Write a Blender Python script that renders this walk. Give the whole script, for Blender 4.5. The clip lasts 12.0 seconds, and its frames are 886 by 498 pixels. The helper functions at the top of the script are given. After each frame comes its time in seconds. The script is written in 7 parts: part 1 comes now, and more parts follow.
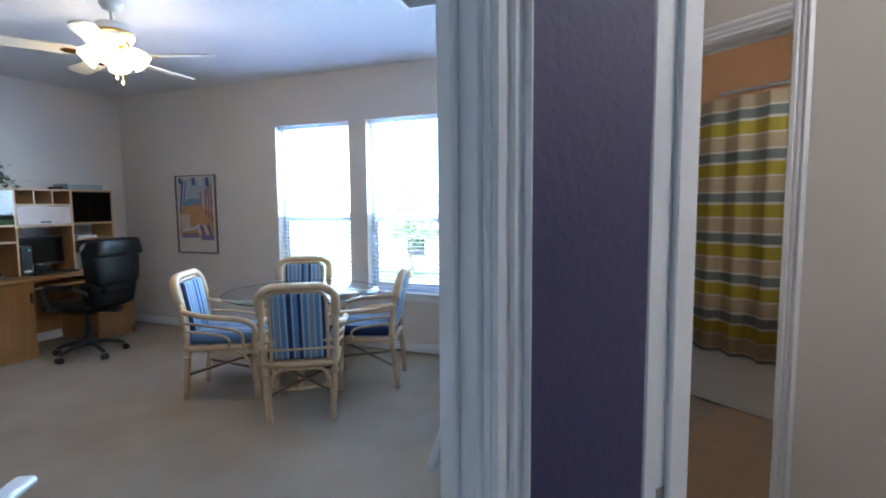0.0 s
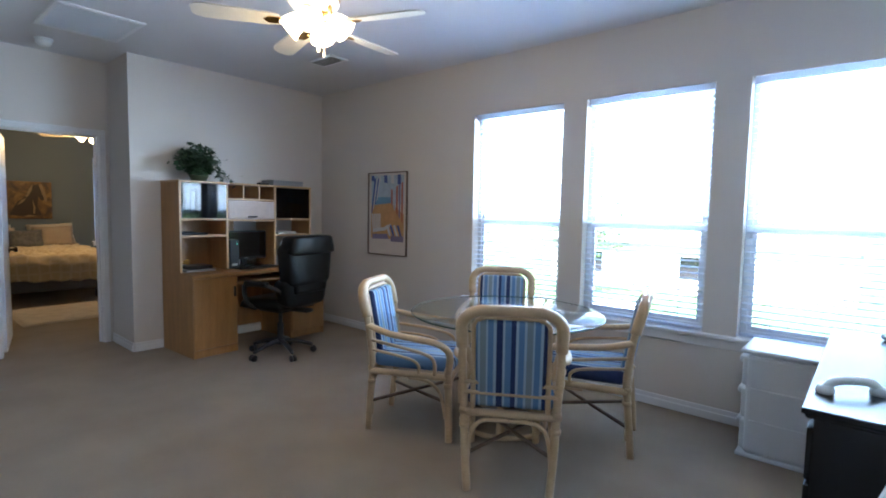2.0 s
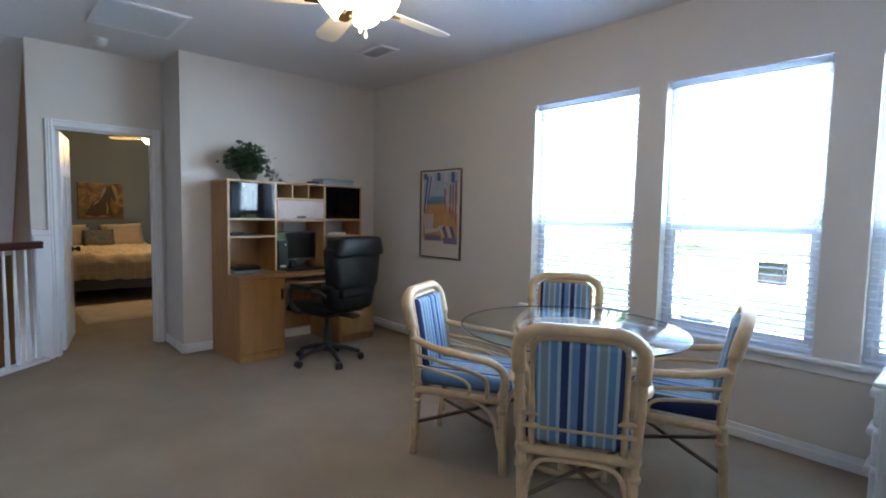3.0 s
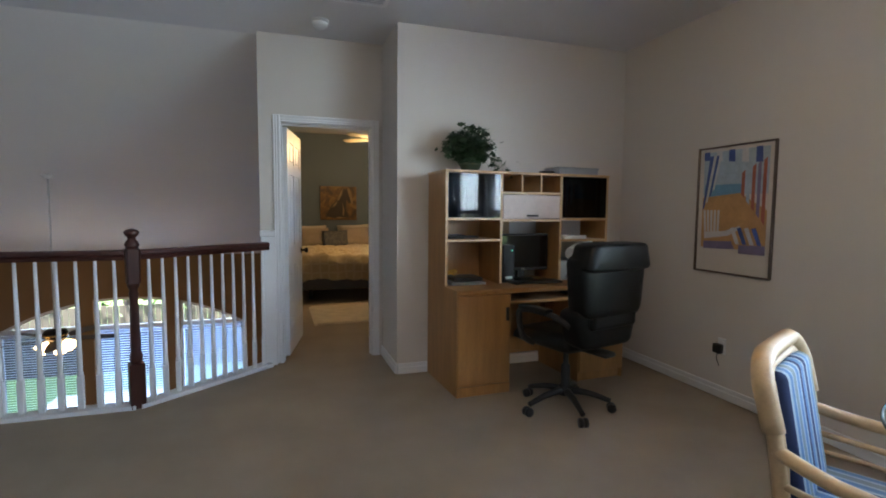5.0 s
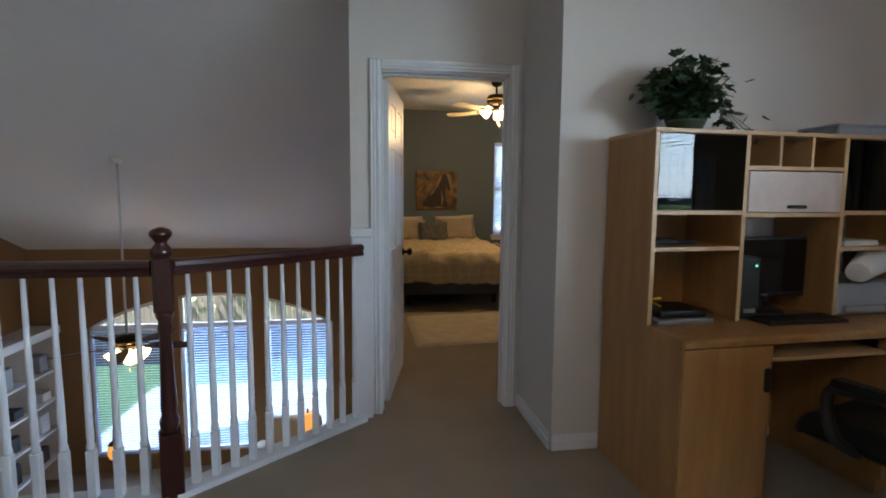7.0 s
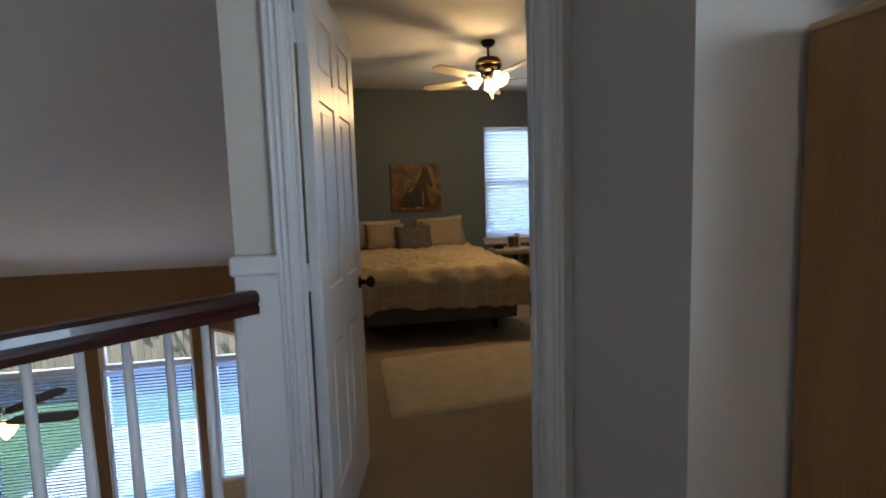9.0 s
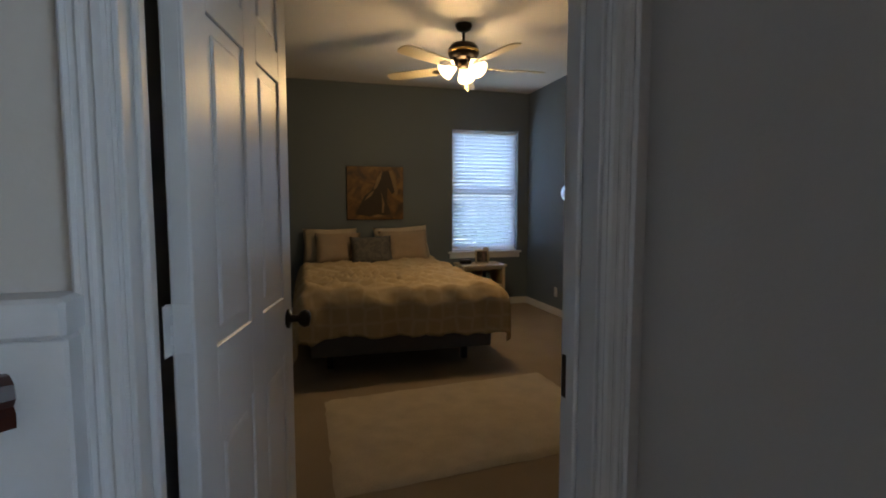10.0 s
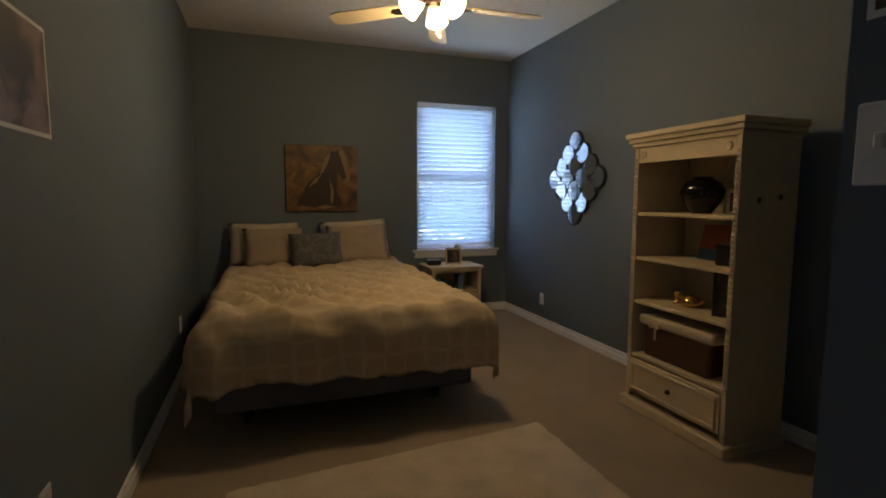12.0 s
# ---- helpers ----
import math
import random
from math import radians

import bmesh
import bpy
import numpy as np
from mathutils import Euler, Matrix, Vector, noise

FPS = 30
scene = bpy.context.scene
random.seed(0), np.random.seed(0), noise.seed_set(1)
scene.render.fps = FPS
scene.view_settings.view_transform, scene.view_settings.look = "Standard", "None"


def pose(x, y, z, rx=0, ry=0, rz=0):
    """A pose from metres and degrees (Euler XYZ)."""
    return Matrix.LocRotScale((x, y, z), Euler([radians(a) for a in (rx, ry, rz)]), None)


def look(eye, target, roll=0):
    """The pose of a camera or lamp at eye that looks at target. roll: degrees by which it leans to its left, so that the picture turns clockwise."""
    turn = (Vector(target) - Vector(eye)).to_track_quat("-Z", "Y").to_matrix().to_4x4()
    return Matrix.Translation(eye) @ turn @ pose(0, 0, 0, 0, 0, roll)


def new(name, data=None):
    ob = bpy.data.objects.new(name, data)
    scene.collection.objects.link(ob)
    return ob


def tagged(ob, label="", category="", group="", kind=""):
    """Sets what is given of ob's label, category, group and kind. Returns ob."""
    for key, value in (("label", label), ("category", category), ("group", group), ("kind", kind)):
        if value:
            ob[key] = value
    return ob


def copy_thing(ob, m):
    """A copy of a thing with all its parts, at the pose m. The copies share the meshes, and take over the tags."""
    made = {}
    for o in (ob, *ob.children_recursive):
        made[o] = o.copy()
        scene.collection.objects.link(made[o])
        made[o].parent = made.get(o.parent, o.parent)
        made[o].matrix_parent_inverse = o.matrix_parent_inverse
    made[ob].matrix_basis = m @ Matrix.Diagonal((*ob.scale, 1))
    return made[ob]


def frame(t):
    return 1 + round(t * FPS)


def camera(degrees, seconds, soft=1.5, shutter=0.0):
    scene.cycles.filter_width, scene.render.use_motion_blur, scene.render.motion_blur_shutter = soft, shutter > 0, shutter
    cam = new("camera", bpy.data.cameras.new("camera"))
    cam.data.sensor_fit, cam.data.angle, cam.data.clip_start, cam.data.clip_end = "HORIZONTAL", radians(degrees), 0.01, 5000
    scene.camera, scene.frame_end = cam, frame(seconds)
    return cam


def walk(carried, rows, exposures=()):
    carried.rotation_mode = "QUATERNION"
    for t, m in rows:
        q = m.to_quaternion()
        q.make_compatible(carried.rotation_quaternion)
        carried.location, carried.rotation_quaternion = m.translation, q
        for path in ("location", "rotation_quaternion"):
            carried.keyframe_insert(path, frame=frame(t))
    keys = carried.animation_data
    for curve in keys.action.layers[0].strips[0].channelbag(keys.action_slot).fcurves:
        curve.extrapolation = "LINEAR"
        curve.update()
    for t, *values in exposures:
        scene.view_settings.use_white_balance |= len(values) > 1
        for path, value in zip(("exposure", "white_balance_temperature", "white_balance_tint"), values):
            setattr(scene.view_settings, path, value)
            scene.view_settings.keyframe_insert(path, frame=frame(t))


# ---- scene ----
cam = camera(83.3, 12.0, soft=1.9)
PATH = [
    (0, (0.712, 0.213, 1.421), (-0.026, 2.064, 1.244), -0.5),
    (0.5, (0.561, 0.391, 1.361), (-0.428, 2.122, 1.207), 0.1),
    (1, (0.377, 0.680, 1.347), (-0.836, 2.263, 1.191), 0.7),
    (1.5, (0.136, 0.726, 1.354), (-1.130, 2.267, 1.209), 1.0),
    (2, (-0.065, 0.830, 1.362), (-1.370, 2.339, 1.216), 1.1),
    (2.5, (-0.163, 0.982, 1.362), (-1.553, 2.412, 1.213), 1.0),
    (2.7, (-0.198, 1.021, 1.360), (-1.618, 2.422, 1.211), 1.0),
    (4.3, (-0.952, 1.559, 1.327), (-2.725, 2.472, 1.178), 0.7),
    (4.5, (-1.046, 1.533, 1.330), (-2.864, 2.352, 1.176), 0.2),
    (5, (-1.412, 1.528, 1.314), (-3.304, 2.157, 1.161), 0.5),
    (5.5, (-1.770, 1.512, 1.315), (-3.709, 1.976, 1.153), 0.4),
    (6, (-2.177, 1.568, 1.324), (-4.144, 1.873, 1.139), 0.3),
    (6.5, (-2.498, 1.512, 1.322), (-4.471, 1.776, 1.127), 0.7),
    (6.7, (-2.644, 1.470, 1.316), (-4.613, 1.759, 1.118), 0.7),
    (8.3, (-3.842, 1.623, 1.278), (-5.804, 1.953, 1.074), -0.1),
    (8.5, (-3.973, 1.662, 1.271), (-5.934, 2.001, 1.071), -0.8),
    (9, (-4.322, 1.714, 1.280), (-6.278, 2.081, 1.079), -1.8),
    (9.5, (-4.675, 1.742, 1.271), (-6.613, 2.199, 1.091), -0.8),
    (10, (-5.029, 1.810, 1.250), (-6.951, 2.342, 1.090), -0.0),
    (10.5, (-5.327, 1.863, 1.258), (-7.233, 2.449, 1.101), 1.4),
    (11, (-5.652, 1.883, 1.263), (-7.529, 2.554, 1.099), 0.3),
    (11.5, (-5.839, 1.958, 1.252), (-7.706, 2.653, 1.077), 0.0),
    (12, (-6.061, 2.095, 1.253), (-7.934, 2.766, 1.051), 0.2),
]
EXPO = [(0, 3.85, 5400, 10), (1.5, 3.75, 5550, 10), (2.7, 3.72, 5800, 10), (5.0, 3.5, 6450, 10), (6.7, 3.35, 6350, 10), (8.5, 3.15, 6250, 10), (9.5, 2.85, 6250, 10), (10, 2.6, 6200, 10), (10.5, 2.5, 6100, 10), (11, 2.35, 6100, 10), (11.5, 2.4, 6000, 10), (12, 2.75, 5850, 10)]
walk(cam, [(t, look(eye, target, roll)) for t, eye, target, roll in PATH], EXPO)

# ---- world and light ----
world = bpy.data.worlds.new("sky")
world.use_nodes = True
scene.world = world
wn = world.node_tree.nodes
sky = wn.new("ShaderNodeTexSky")
sky.sky_type, sky.sun_disc = "NISHITA", False
sky.sun_elevation, sky.sun_rotation = radians(50), radians(200)
world.node_tree.links.new(sky.outputs[0], wn["Background"].inputs[0])
wn["Background"].inputs[1].default_value = 0.15
sun = new("sun", bpy.data.lights.new("sun", "SUN"))
sun.data.energy, sun.data.angle, sun.data.color = 5.0, radians(0.6), (1.0, 0.95, 0.88)
sun.matrix_world = look((4, -6, 12), (0, 0, 0))


def daylight(name, at, w, h, energy, colour):
    """An area lamp added in a window's opening to stand in for sky light."""
    li = bpy.data.lights.new(name, "AREA")
    li.shape, li.size, li.size_y, li.energy, li.color = "RECTANGLE", w, h, energy, colour
    new(name, li).matrix_world = at


BLUE_DAY = (0.64, 0.81, 1.0)
for xa, xb in ((-2.899, -2.003), (-1.807, -0.911), (-0.706, 0.235)):
    daylight("loft_daylight", look(((xa + xb) / 2, 4.70, 1.79), ((xa + xb) / 2, 0, 1.79)), xb - xa, 0.93, 7.4, BLUE_DAY)
daylight("bedroom_daylight", look((-11.26, 4.035, 1.48), (0, 4.035, 1.48)), 0.88, 1.53, 2.6, (0.62, 0.79, 1.0))
for ya, yb in ((-1.44, -0.34), (-0.13, 0.92)):
    daylight("great_room_daylight", look((-11.24, (ya + yb) / 2, -1.75), (0, (ya + yb) / 2, -1.75)), yb - ya, 2.0, 13.0, BLUE_DAY)
# lamp added at an unseen window to brighten the purple room and jambs
daylight("purple_room_daylight", look((3.56, -0.3, 1.4), (0, -0.3, 1.4)), 1.3, 1.5, 7.5, BLUE_DAY)


# ---- materials ----
def mat(name, base, rough=0.6, metal=0.0, vary=0.12, scale=6.0, fine=120.0, bump=0.1, second=None, stretch=None, coat=0.0, spec=0.5, rand=0.0, island=False):
    """A surface with broad and fine variation of its colour and a fine relief."""
    m = bpy.data.materials.new(name)
    m.use_nodes = True
    nt = m.node_tree
    b = nt.nodes["Principled BSDF"]
    b.inputs["Roughness"].default_value, b.inputs["Metallic"].default_value = rough, metal
    b.inputs["Coat Weight"].default_value = coat
    b.inputs["Specular IOR Level"].default_value = spec
    tc = nt.nodes.new("ShaderNodeTexCoord")
    mp = nt.nodes.new("ShaderNodeMapping")
    if stretch:
        mp.inputs["Scale"].default_value = stretch
    nt.links.new(tc.outputs["Object"], mp.inputs[0])
    n1, n2 = nt.nodes.new("ShaderNodeTexNoise"), nt.nodes.new("ShaderNodeTexNoise")
    n1.inputs["Scale"].default_value, n2.inputs["Scale"].default_value = scale, fine
    n1.inputs["Detail"].default_value, n2.inputs["Detail"].default_value = 4, 2
    for n in (n1, n2):
        nt.links.new(mp.outputs[0], n.inputs["Vector"])
    mix = nt.nodes.new("ShaderNodeMixRGB")
    two = second or tuple(c * (1 - 2 * vary) for c in base)
    mix.inputs[1].default_value, mix.inputs[2].default_value = (*two, 1), (*base, 1)
    ramp = nt.nodes.new("ShaderNodeMapRange")
    ramp.inputs[1].default_value, ramp.inputs[2].default_value = 0.3, 0.7
    add = nt.nodes.new("ShaderNodeMath")
    add.operation = "MULTIPLY_ADD"
    add.inputs[1].default_value = 0.35
    nt.links.new(n2.outputs[0], add.inputs[0])
    sc = nt.nodes.new("ShaderNodeMath")
    sc.operation = "MULTIPLY"
    sc.inputs[1].default_value = 0.65
    nt.links.new(n1.outputs[0], sc.inputs[0])
    nt.links.new(sc.outputs[0], add.inputs[2])
    nt.links.new(add.outputs[0], ramp.inputs[0])
    nt.links.new(ramp.outputs[0], mix.inputs[0])
    out = mix.outputs[0]
    if rand:
        hs = nt.nodes.new("ShaderNodeHueSaturation")
        src = nt.nodes.new("ShaderNodeNewGeometry").outputs["Random Per Island"] if island else nt.nodes.new("ShaderNodeObjectInfo").outputs["Random"]
        mr = nt.nodes.new("ShaderNodeMapRange")
        mr.inputs[3].default_value, mr.inputs[4].default_value = 1 - rand, 1 + rand
        nt.links.new(src, mr.inputs[0])
        nt.links.new(mr.outputs[0], hs.inputs["Value"])
        nt.links.new(out, hs.inputs["Color"])
        out = hs.outputs[0]
    nt.links.new(out, b.inputs["Base Color"])
    if bump:
        bp = nt.nodes.new("ShaderNodeBump")
        bp.inputs["Strength"].default_value, bp.inputs["Distance"].default_value = bump, 0.004
        nt.links.new(n2.outputs[0], bp.inputs["Height"])
        nt.links.new(bp.outputs[0], b.inputs["Normal"])
    return m


def stripes(name, colours, axis, period, rough=0.8, jitter=0.0):
    """Cloth with stripes of the given (share, colour) across an axis of the object."""
    m = mat(name, (0.5, 0.5, 0.5), rough, vary=0.1, scale=9, fine=260, bump=0.25)
    nt = m.node_tree
    b = nt.nodes["Principled BSDF"]
    tc = nt.nodes.new("ShaderNodeTexCoord")
    sx = nt.nodes.new("ShaderNodeSeparateXYZ")
    nt.links.new(tc.outputs["Object"], sx.inputs[0])
    d = nt.nodes.new("ShaderNodeMath")
    d.operation = "DIVIDE"
    d.inputs[1].default_value = period
    nt.links.new(sx.outputs[axis], d.inputs[0])
    fr = nt.nodes.new("ShaderNodeMath")
    fr.operation = "FRACT"
    nt.links.new(d.outputs[0], fr.inputs[0])
    cr = nt.nodes.new("ShaderNodeValToRGB")
    cr.color_ramp.interpolation = "CONSTANT"
    at = 0.0
    for k, (share, c) in enumerate(colours):
        e = cr.color_ramp.elements[0] if k == 0 else cr.color_ramp.elements.new(at) if k > 1 else cr.color_ramp.elements[1]
        e.position, e.color = at, (*c, 1)
        at += share
    nt.links.new(fr.outputs[0], cr.inputs[0])
    mul = nt.nodes.new("ShaderNodeMixRGB")
    mul.blend_type = "MULTIPLY"
    mul.inputs[0].default_value = 0.5
    old = b.inputs["Base Color"].links[0].from_socket
    br = nt.nodes.new("ShaderNodeBrightContrast")
    br.inputs["Bright"].default_value = 0.5
    nt.links.new(old, br.inputs[0])
    nt.links.new(cr.outputs[0], mul.inputs[1])
    nt.links.new(br.outputs[0], mul.inputs[2])
    nt.links.new(mul.outputs[0], b.inputs["Base Color"])
    return m


def blend(name, colours, scale, rough=0.7, detail=3.0, distort=0.8, stretch=None):
    """A painted or printed surface: soft patches of several colours."""
    m = bpy.data.materials.new(name)
    m.use_nodes = True
    nt = m.node_tree
    b = nt.nodes["Principled BSDF"]
    b.inputs["Roughness"].default_value = rough
    tc, mp, n = nt.nodes.new("ShaderNodeTexCoord"), nt.nodes.new("ShaderNodeMapping"), nt.nodes.new("ShaderNodeTexNoise")
    if stretch:
        mp.inputs["Scale"].default_value = stretch
    nt.links.new(tc.outputs["Object"], mp.inputs[0])
    nt.links.new(mp.outputs[0], n.inputs["Vector"])
    n.inputs["Scale"].default_value, n.inputs["Detail"].default_value, n.inputs["Distortion"].default_value = scale, detail, distort
    cr = nt.nodes.new("ShaderNodeValToRGB")
    for k, (at, c) in enumerate(colours):
        e = cr.color_ramp.elements[k] if k < 2 else cr.color_ramp.elements.new(at)
        e.position, e.color = at, (*c, 1)
    nt.links.new(n.outputs[0], cr.inputs[0])
    nt.links.new(cr.outputs[0], b.inputs["Base Color"])
    return m


def glow(name, colour, strength):
    m = bpy.data.materials.new(name)
    m.use_nodes = True
    b = m.node_tree.nodes["Principled BSDF"]
    b.inputs["Base Color"].default_value = (*colour, 1)
    b.inputs["Emission Color"].default_value, b.inputs["Emission Strength"].default_value = (*colour, 1), strength
    return m


def clear_glass(name, tint, rough=0.0):
    """Thin glass: mostly clear, with a real surface gloss."""
    m = bpy.data.materials.new(name)
    m.use_nodes = True
    nt = m.node_tree
    nt.nodes.remove(nt.nodes["Principled BSDF"])
    tr, gl, mx, lw, pw, ad = (nt.nodes.new("ShaderNode" + k) for k in ("BsdfTransparent", "BsdfGlossy", "MixShader", "LayerWeight", "Math", "Math"))
    tr.inputs[0].default_value = (*tint, 1)
    gl.inputs["Roughness"].default_value = rough
    pw.operation, ad.operation = "POWER", "MULTIPLY_ADD"
    pw.inputs[1].default_value = 4.0
    ad.inputs[1].default_value, ad.inputs[2].default_value = 0.5, 0.03
    nt.links.new(lw.outputs["Facing"], pw.inputs[0])
    nt.links.new(pw.outputs[0], ad.inputs[0])
    nt.links.new(ad.outputs[0], mx.inputs[0])
    nt.links.new(tr.outputs[0], mx.inputs[1])
    nt.links.new(gl.outputs[0], mx.inputs[2])
    nt.links.new(mx.outputs[0], nt.nodes["Material Output"].inputs[0])
    return m


WALL = mat("cream_wall_paint", (0.62, 0.575, 0.53), 0.85, vary=0.015, scale=1.5, fine=90, bump=0.12)
CEIL = mat("ceiling_paint", (0.66, 0.65, 0.66), 0.9, vary=0.02, scale=2, fine=60, bump=0.35)
VAULT = mat("vault_paint", (0.70, 0.68, 0.66), 0.9, vary=0.02, scale=2, fine=60, bump=0.3)
BLUEWALL = mat("slate_wall_paint", (0.115, 0.146, 0.182), 0.7, vary=0.03, scale=1.5, fine=90, bump=0.12)
BROWN = mat("tan_wall_paint", (0.23, 0.13, 0.055), 0.85, vary=0.04, scale=1.5, fine=80, bump=0.12)
PURPLE = mat("purple_wall_paint", (0.055, 0.045, 0.11), 0.6, vary=0.08, scale=3, fine=70, bump=0.3)
TRIM = mat("white_trim_paint", (0.74, 0.74, 0.75), 0.35, vary=0.03, scale=5, fine=60, bump=0.06)
CARPET = mat("beige_carpet", (0.36, 0.29, 0.215), 0.95, vary=0.12, scale=2.6, fine=420, bump=0.9)
RUG = mat("cream_shag_rug", (0.58, 0.50, 0.40), 0.95, vary=0.14, scale=7, fine=160, bump=1.0)
MAPLE = mat("honey_maple_veneer", (0.44, 0.225, 0.078), 0.38, vary=0.17, scale=3.0, fine=26, bump=0.04, stretch=(6, 6, 0.7))
PALE = mat("pale_maple_veneer", (0.60, 0.47, 0.40), 0.4, vary=0.08, scale=3.0, fine=26, bump=0.03, stretch=(6, 0.7, 6))
EDGE = mat("light_maple_edge", (0.56, 0.36, 0.18), 0.4, vary=0.06, scale=8, fine=60, bump=0.02)
CHERRY = mat("dark_cherry_wood", (0.055, 0.014, 0.010), 0.28, vary=0.2, scale=5, fine=40, bump=0.05, stretch=(1, 1, 0.3), coat=0.3)
RATTAN = mat("pale_rattan", (0.60, 0.42, 0.24), 0.4, vary=0.12, scale=14, fine=90, bump=0.12)
# rattan darkened for the stretchers, under-seat shade put into its colour
SHADEDRATTAN = mat("shaded_rattan", (0.16, 0.10, 0.06), 0.5, vary=0.2, scale=20, fine=120, bump=0.1)
LEATHER = mat("black_leather", (0.004, 0.0045, 0.005), 0.38, spec=0.22, vary=0.25, scale=10, fine=220, bump=0.25)
BLACKP = mat("black_plastic", (0.012, 0.012, 0.013), 0.4, vary=0.15, scale=8, fine=200, bump=0.08)
BLACKWOOD = mat("black_painted_wood", (0.007, 0.0075, 0.010), 0.25, vary=0.15, scale=6, fine=120, bump=0.05)
WHITEP = mat("white_plastic", (0.72, 0.73, 0.74), 0.3, vary=0.03, scale=6, fine=90, bump=0.02)
CREAMW = mat("cream_painted_wood", (0.60, 0.51, 0.35), 0.45, vary=0.07, scale=7, fine=60, bump=0.06)
METAL = mat("brushed_nickel", (0.55, 0.53, 0.50), 0.3, 1.0, vary=0.06, scale=12, fine=200, bump=0.03)
BRASS = mat("polished_brass", (0.75, 0.50, 0.18), 0.22, 1.0, vary=0.06, scale=12, fine=200, bump=0.02)
BRONZE = mat("dark_bronze", (0.03, 0.022, 0.018), 0.3, 0.8, vary=0.2, scale=12, fine=120, bump=0.04)
LEAF = mat("ivy_leaf", (0.035, 0.075, 0.03), 0.45, vary=0.22, scale=20, fine=120, bump=0.1, rand=0.35, island=True)
TREELEAF = mat("tree_leaf", (0.07, 0.13, 0.035), 0.6, vary=0.2, scale=3, fine=30, bump=0.1, rand=0.4, island=True)
BARK = mat("bark", (0.10, 0.075, 0.055), 0.9, vary=0.2, scale=6, fine=40, bump=0.6)
GRASS = mat("lawn_grass", (0.10, 0.17, 0.04), 0.9, vary=0.2, scale=0.6, fine=12, bump=0.6)
CONCRETE = mat("pale_concrete", (0.52, 0.50, 0.47), 0.85, vary=0.07, scale=0.8, fine=20, bump=0.2)
ASPHALT = mat("asphalt", (0.06, 0.06, 0.06), 0.9, vary=0.1, scale=1, fine=40, bump=0.3)
FENCE = mat("weathered_cedar", (0.055, 0.045, 0.036), 0.85, vary=0.15, scale=2, fine=30, bump=0.3, rand=0.2)
BRICK = mat("pale_brick", (0.50, 0.43, 0.37), 0.85, vary=0.15, scale=3, fine=30, bump=0.3)
ROOF = mat("roof_shingle", (0.34, 0.32, 0.30), 0.9, vary=0.15, scale=2, fine=14, bump=0.5)
SLAT = mat("white_blind_slat", (0.72, 0.74, 0.78), 0.45, vary=0.03, scale=9, fine=60, bump=0.02)
tl, mxs = SLAT.node_tree.nodes.new("ShaderNodeBsdfTranslucent"), SLAT.node_tree.nodes.new("ShaderNodeMixShader")
tl.inputs[0].default_value, mxs.inputs[0].default_value = (0.70, 0.76, 0.86, 1), 0.42
SLAT.node_tree.links.new(SLAT.node_tree.nodes["Principled BSDF"].outputs[0], mxs.inputs[1])
SLAT.node_tree.links.new(tl.outputs[0], mxs.inputs[2])
SLAT.node_tree.links.new(mxs.outputs[0], SLAT.node_tree.nodes["Material Output"].inputs[0])
PANE = clear_glass("window_glass", (0.97, 0.98, 0.98))
# bluish tint added to dim the over-bright outdoors behind the great-room panes
TINTPANE = clear_glass("dimming_tint_glass", (0.46, 0.54, 0.66))
TABLEGLASS = clear_glass("table_glass", (0.97, 0.99, 0.985))
DARKGLASS = clear_glass("smoked_glass", (0.16, 0.18, 0.21))
GREENEDGE = mat("green_glass_edge", (0.02, 0.08, 0.07), 0.1, vary=0.1, scale=5, fine=30, bump=0)
MIRROR = mat("mirror_silver", (0.86, 0.87, 0.88), 0.02, 1.0, vary=0.01, scale=3, fine=20, bump=0)
SHADE = glow("lit_frosted_glass", (1.0, 0.78, 0.46), 1.0)
SHADE2 = glow("lit_bedroom_glass", (1.0, 0.70, 0.34), 1.2)
SHADE3 = glow("lit_great_room_glass", (1.0, 0.66, 0.30), 0.9)
LAMPSHADE = glow("lit_lamp_shade", (1.0, 0.45, 0.10), 0.08)
BLADE = mat("cream_fan_blade", (0.70, 0.66, 0.56), 0.4, vary=0.05, scale=6, fine=50, bump=0.03)
FANWHITE = mat("fan_white_enamel", (0.62, 0.62, 0.62), 0.3, vary=0.03, scale=6, fine=90, bump=0.02)
BLADE2 = mat("cream_bedroom_blade", (0.60, 0.53, 0.36), 0.4, vary=0.06, scale=6, fine=50, bump=0.03)
NAVY, SKYB, PALEB, GREYB = (0.012, 0.028, 0.10), (0.11, 0.21, 0.38), (0.34, 0.43, 0.52), (0.20, 0.25, 0.27)
CLOTH = stripes("blue_striped_canvas", [(0.10, NAVY), (0.06, PALEB), (0.12, SKYB), (0.05, PALEB), (0.13, GREYB), (0.04, PALEB), (0.12, SKYB), (0.06, PALEB), (0.14, NAVY), (0.05, PALEB), (0.13, SKYB)], 0, 0.22)
CURTAIN = stripes("striped_shower_cloth", [(0.30, (0.36, 0.29, 0.02)), (0.06, (0.55, 0.52, 0.42)), (0.22, (0.16, 0.18, 0.17)), (0.05, (0.55, 0.52, 0.42)), (0.32, (0.42, 0.33, 0.20)), (0.05, (0.55, 0.52, 0.42))], 2, 0.265)
SLATEBLUE = mat("grey_blue_bed_base", (0.10, 0.105, 0.125), 0.85, vary=0.1, scale=8, fine=200, bump=0.3)
TANPILLOW = mat("taupe_pillow_linen", (0.36, 0.28, 0.21), 0.85, vary=0.1, scale=8, fine=260, bump=0.3)
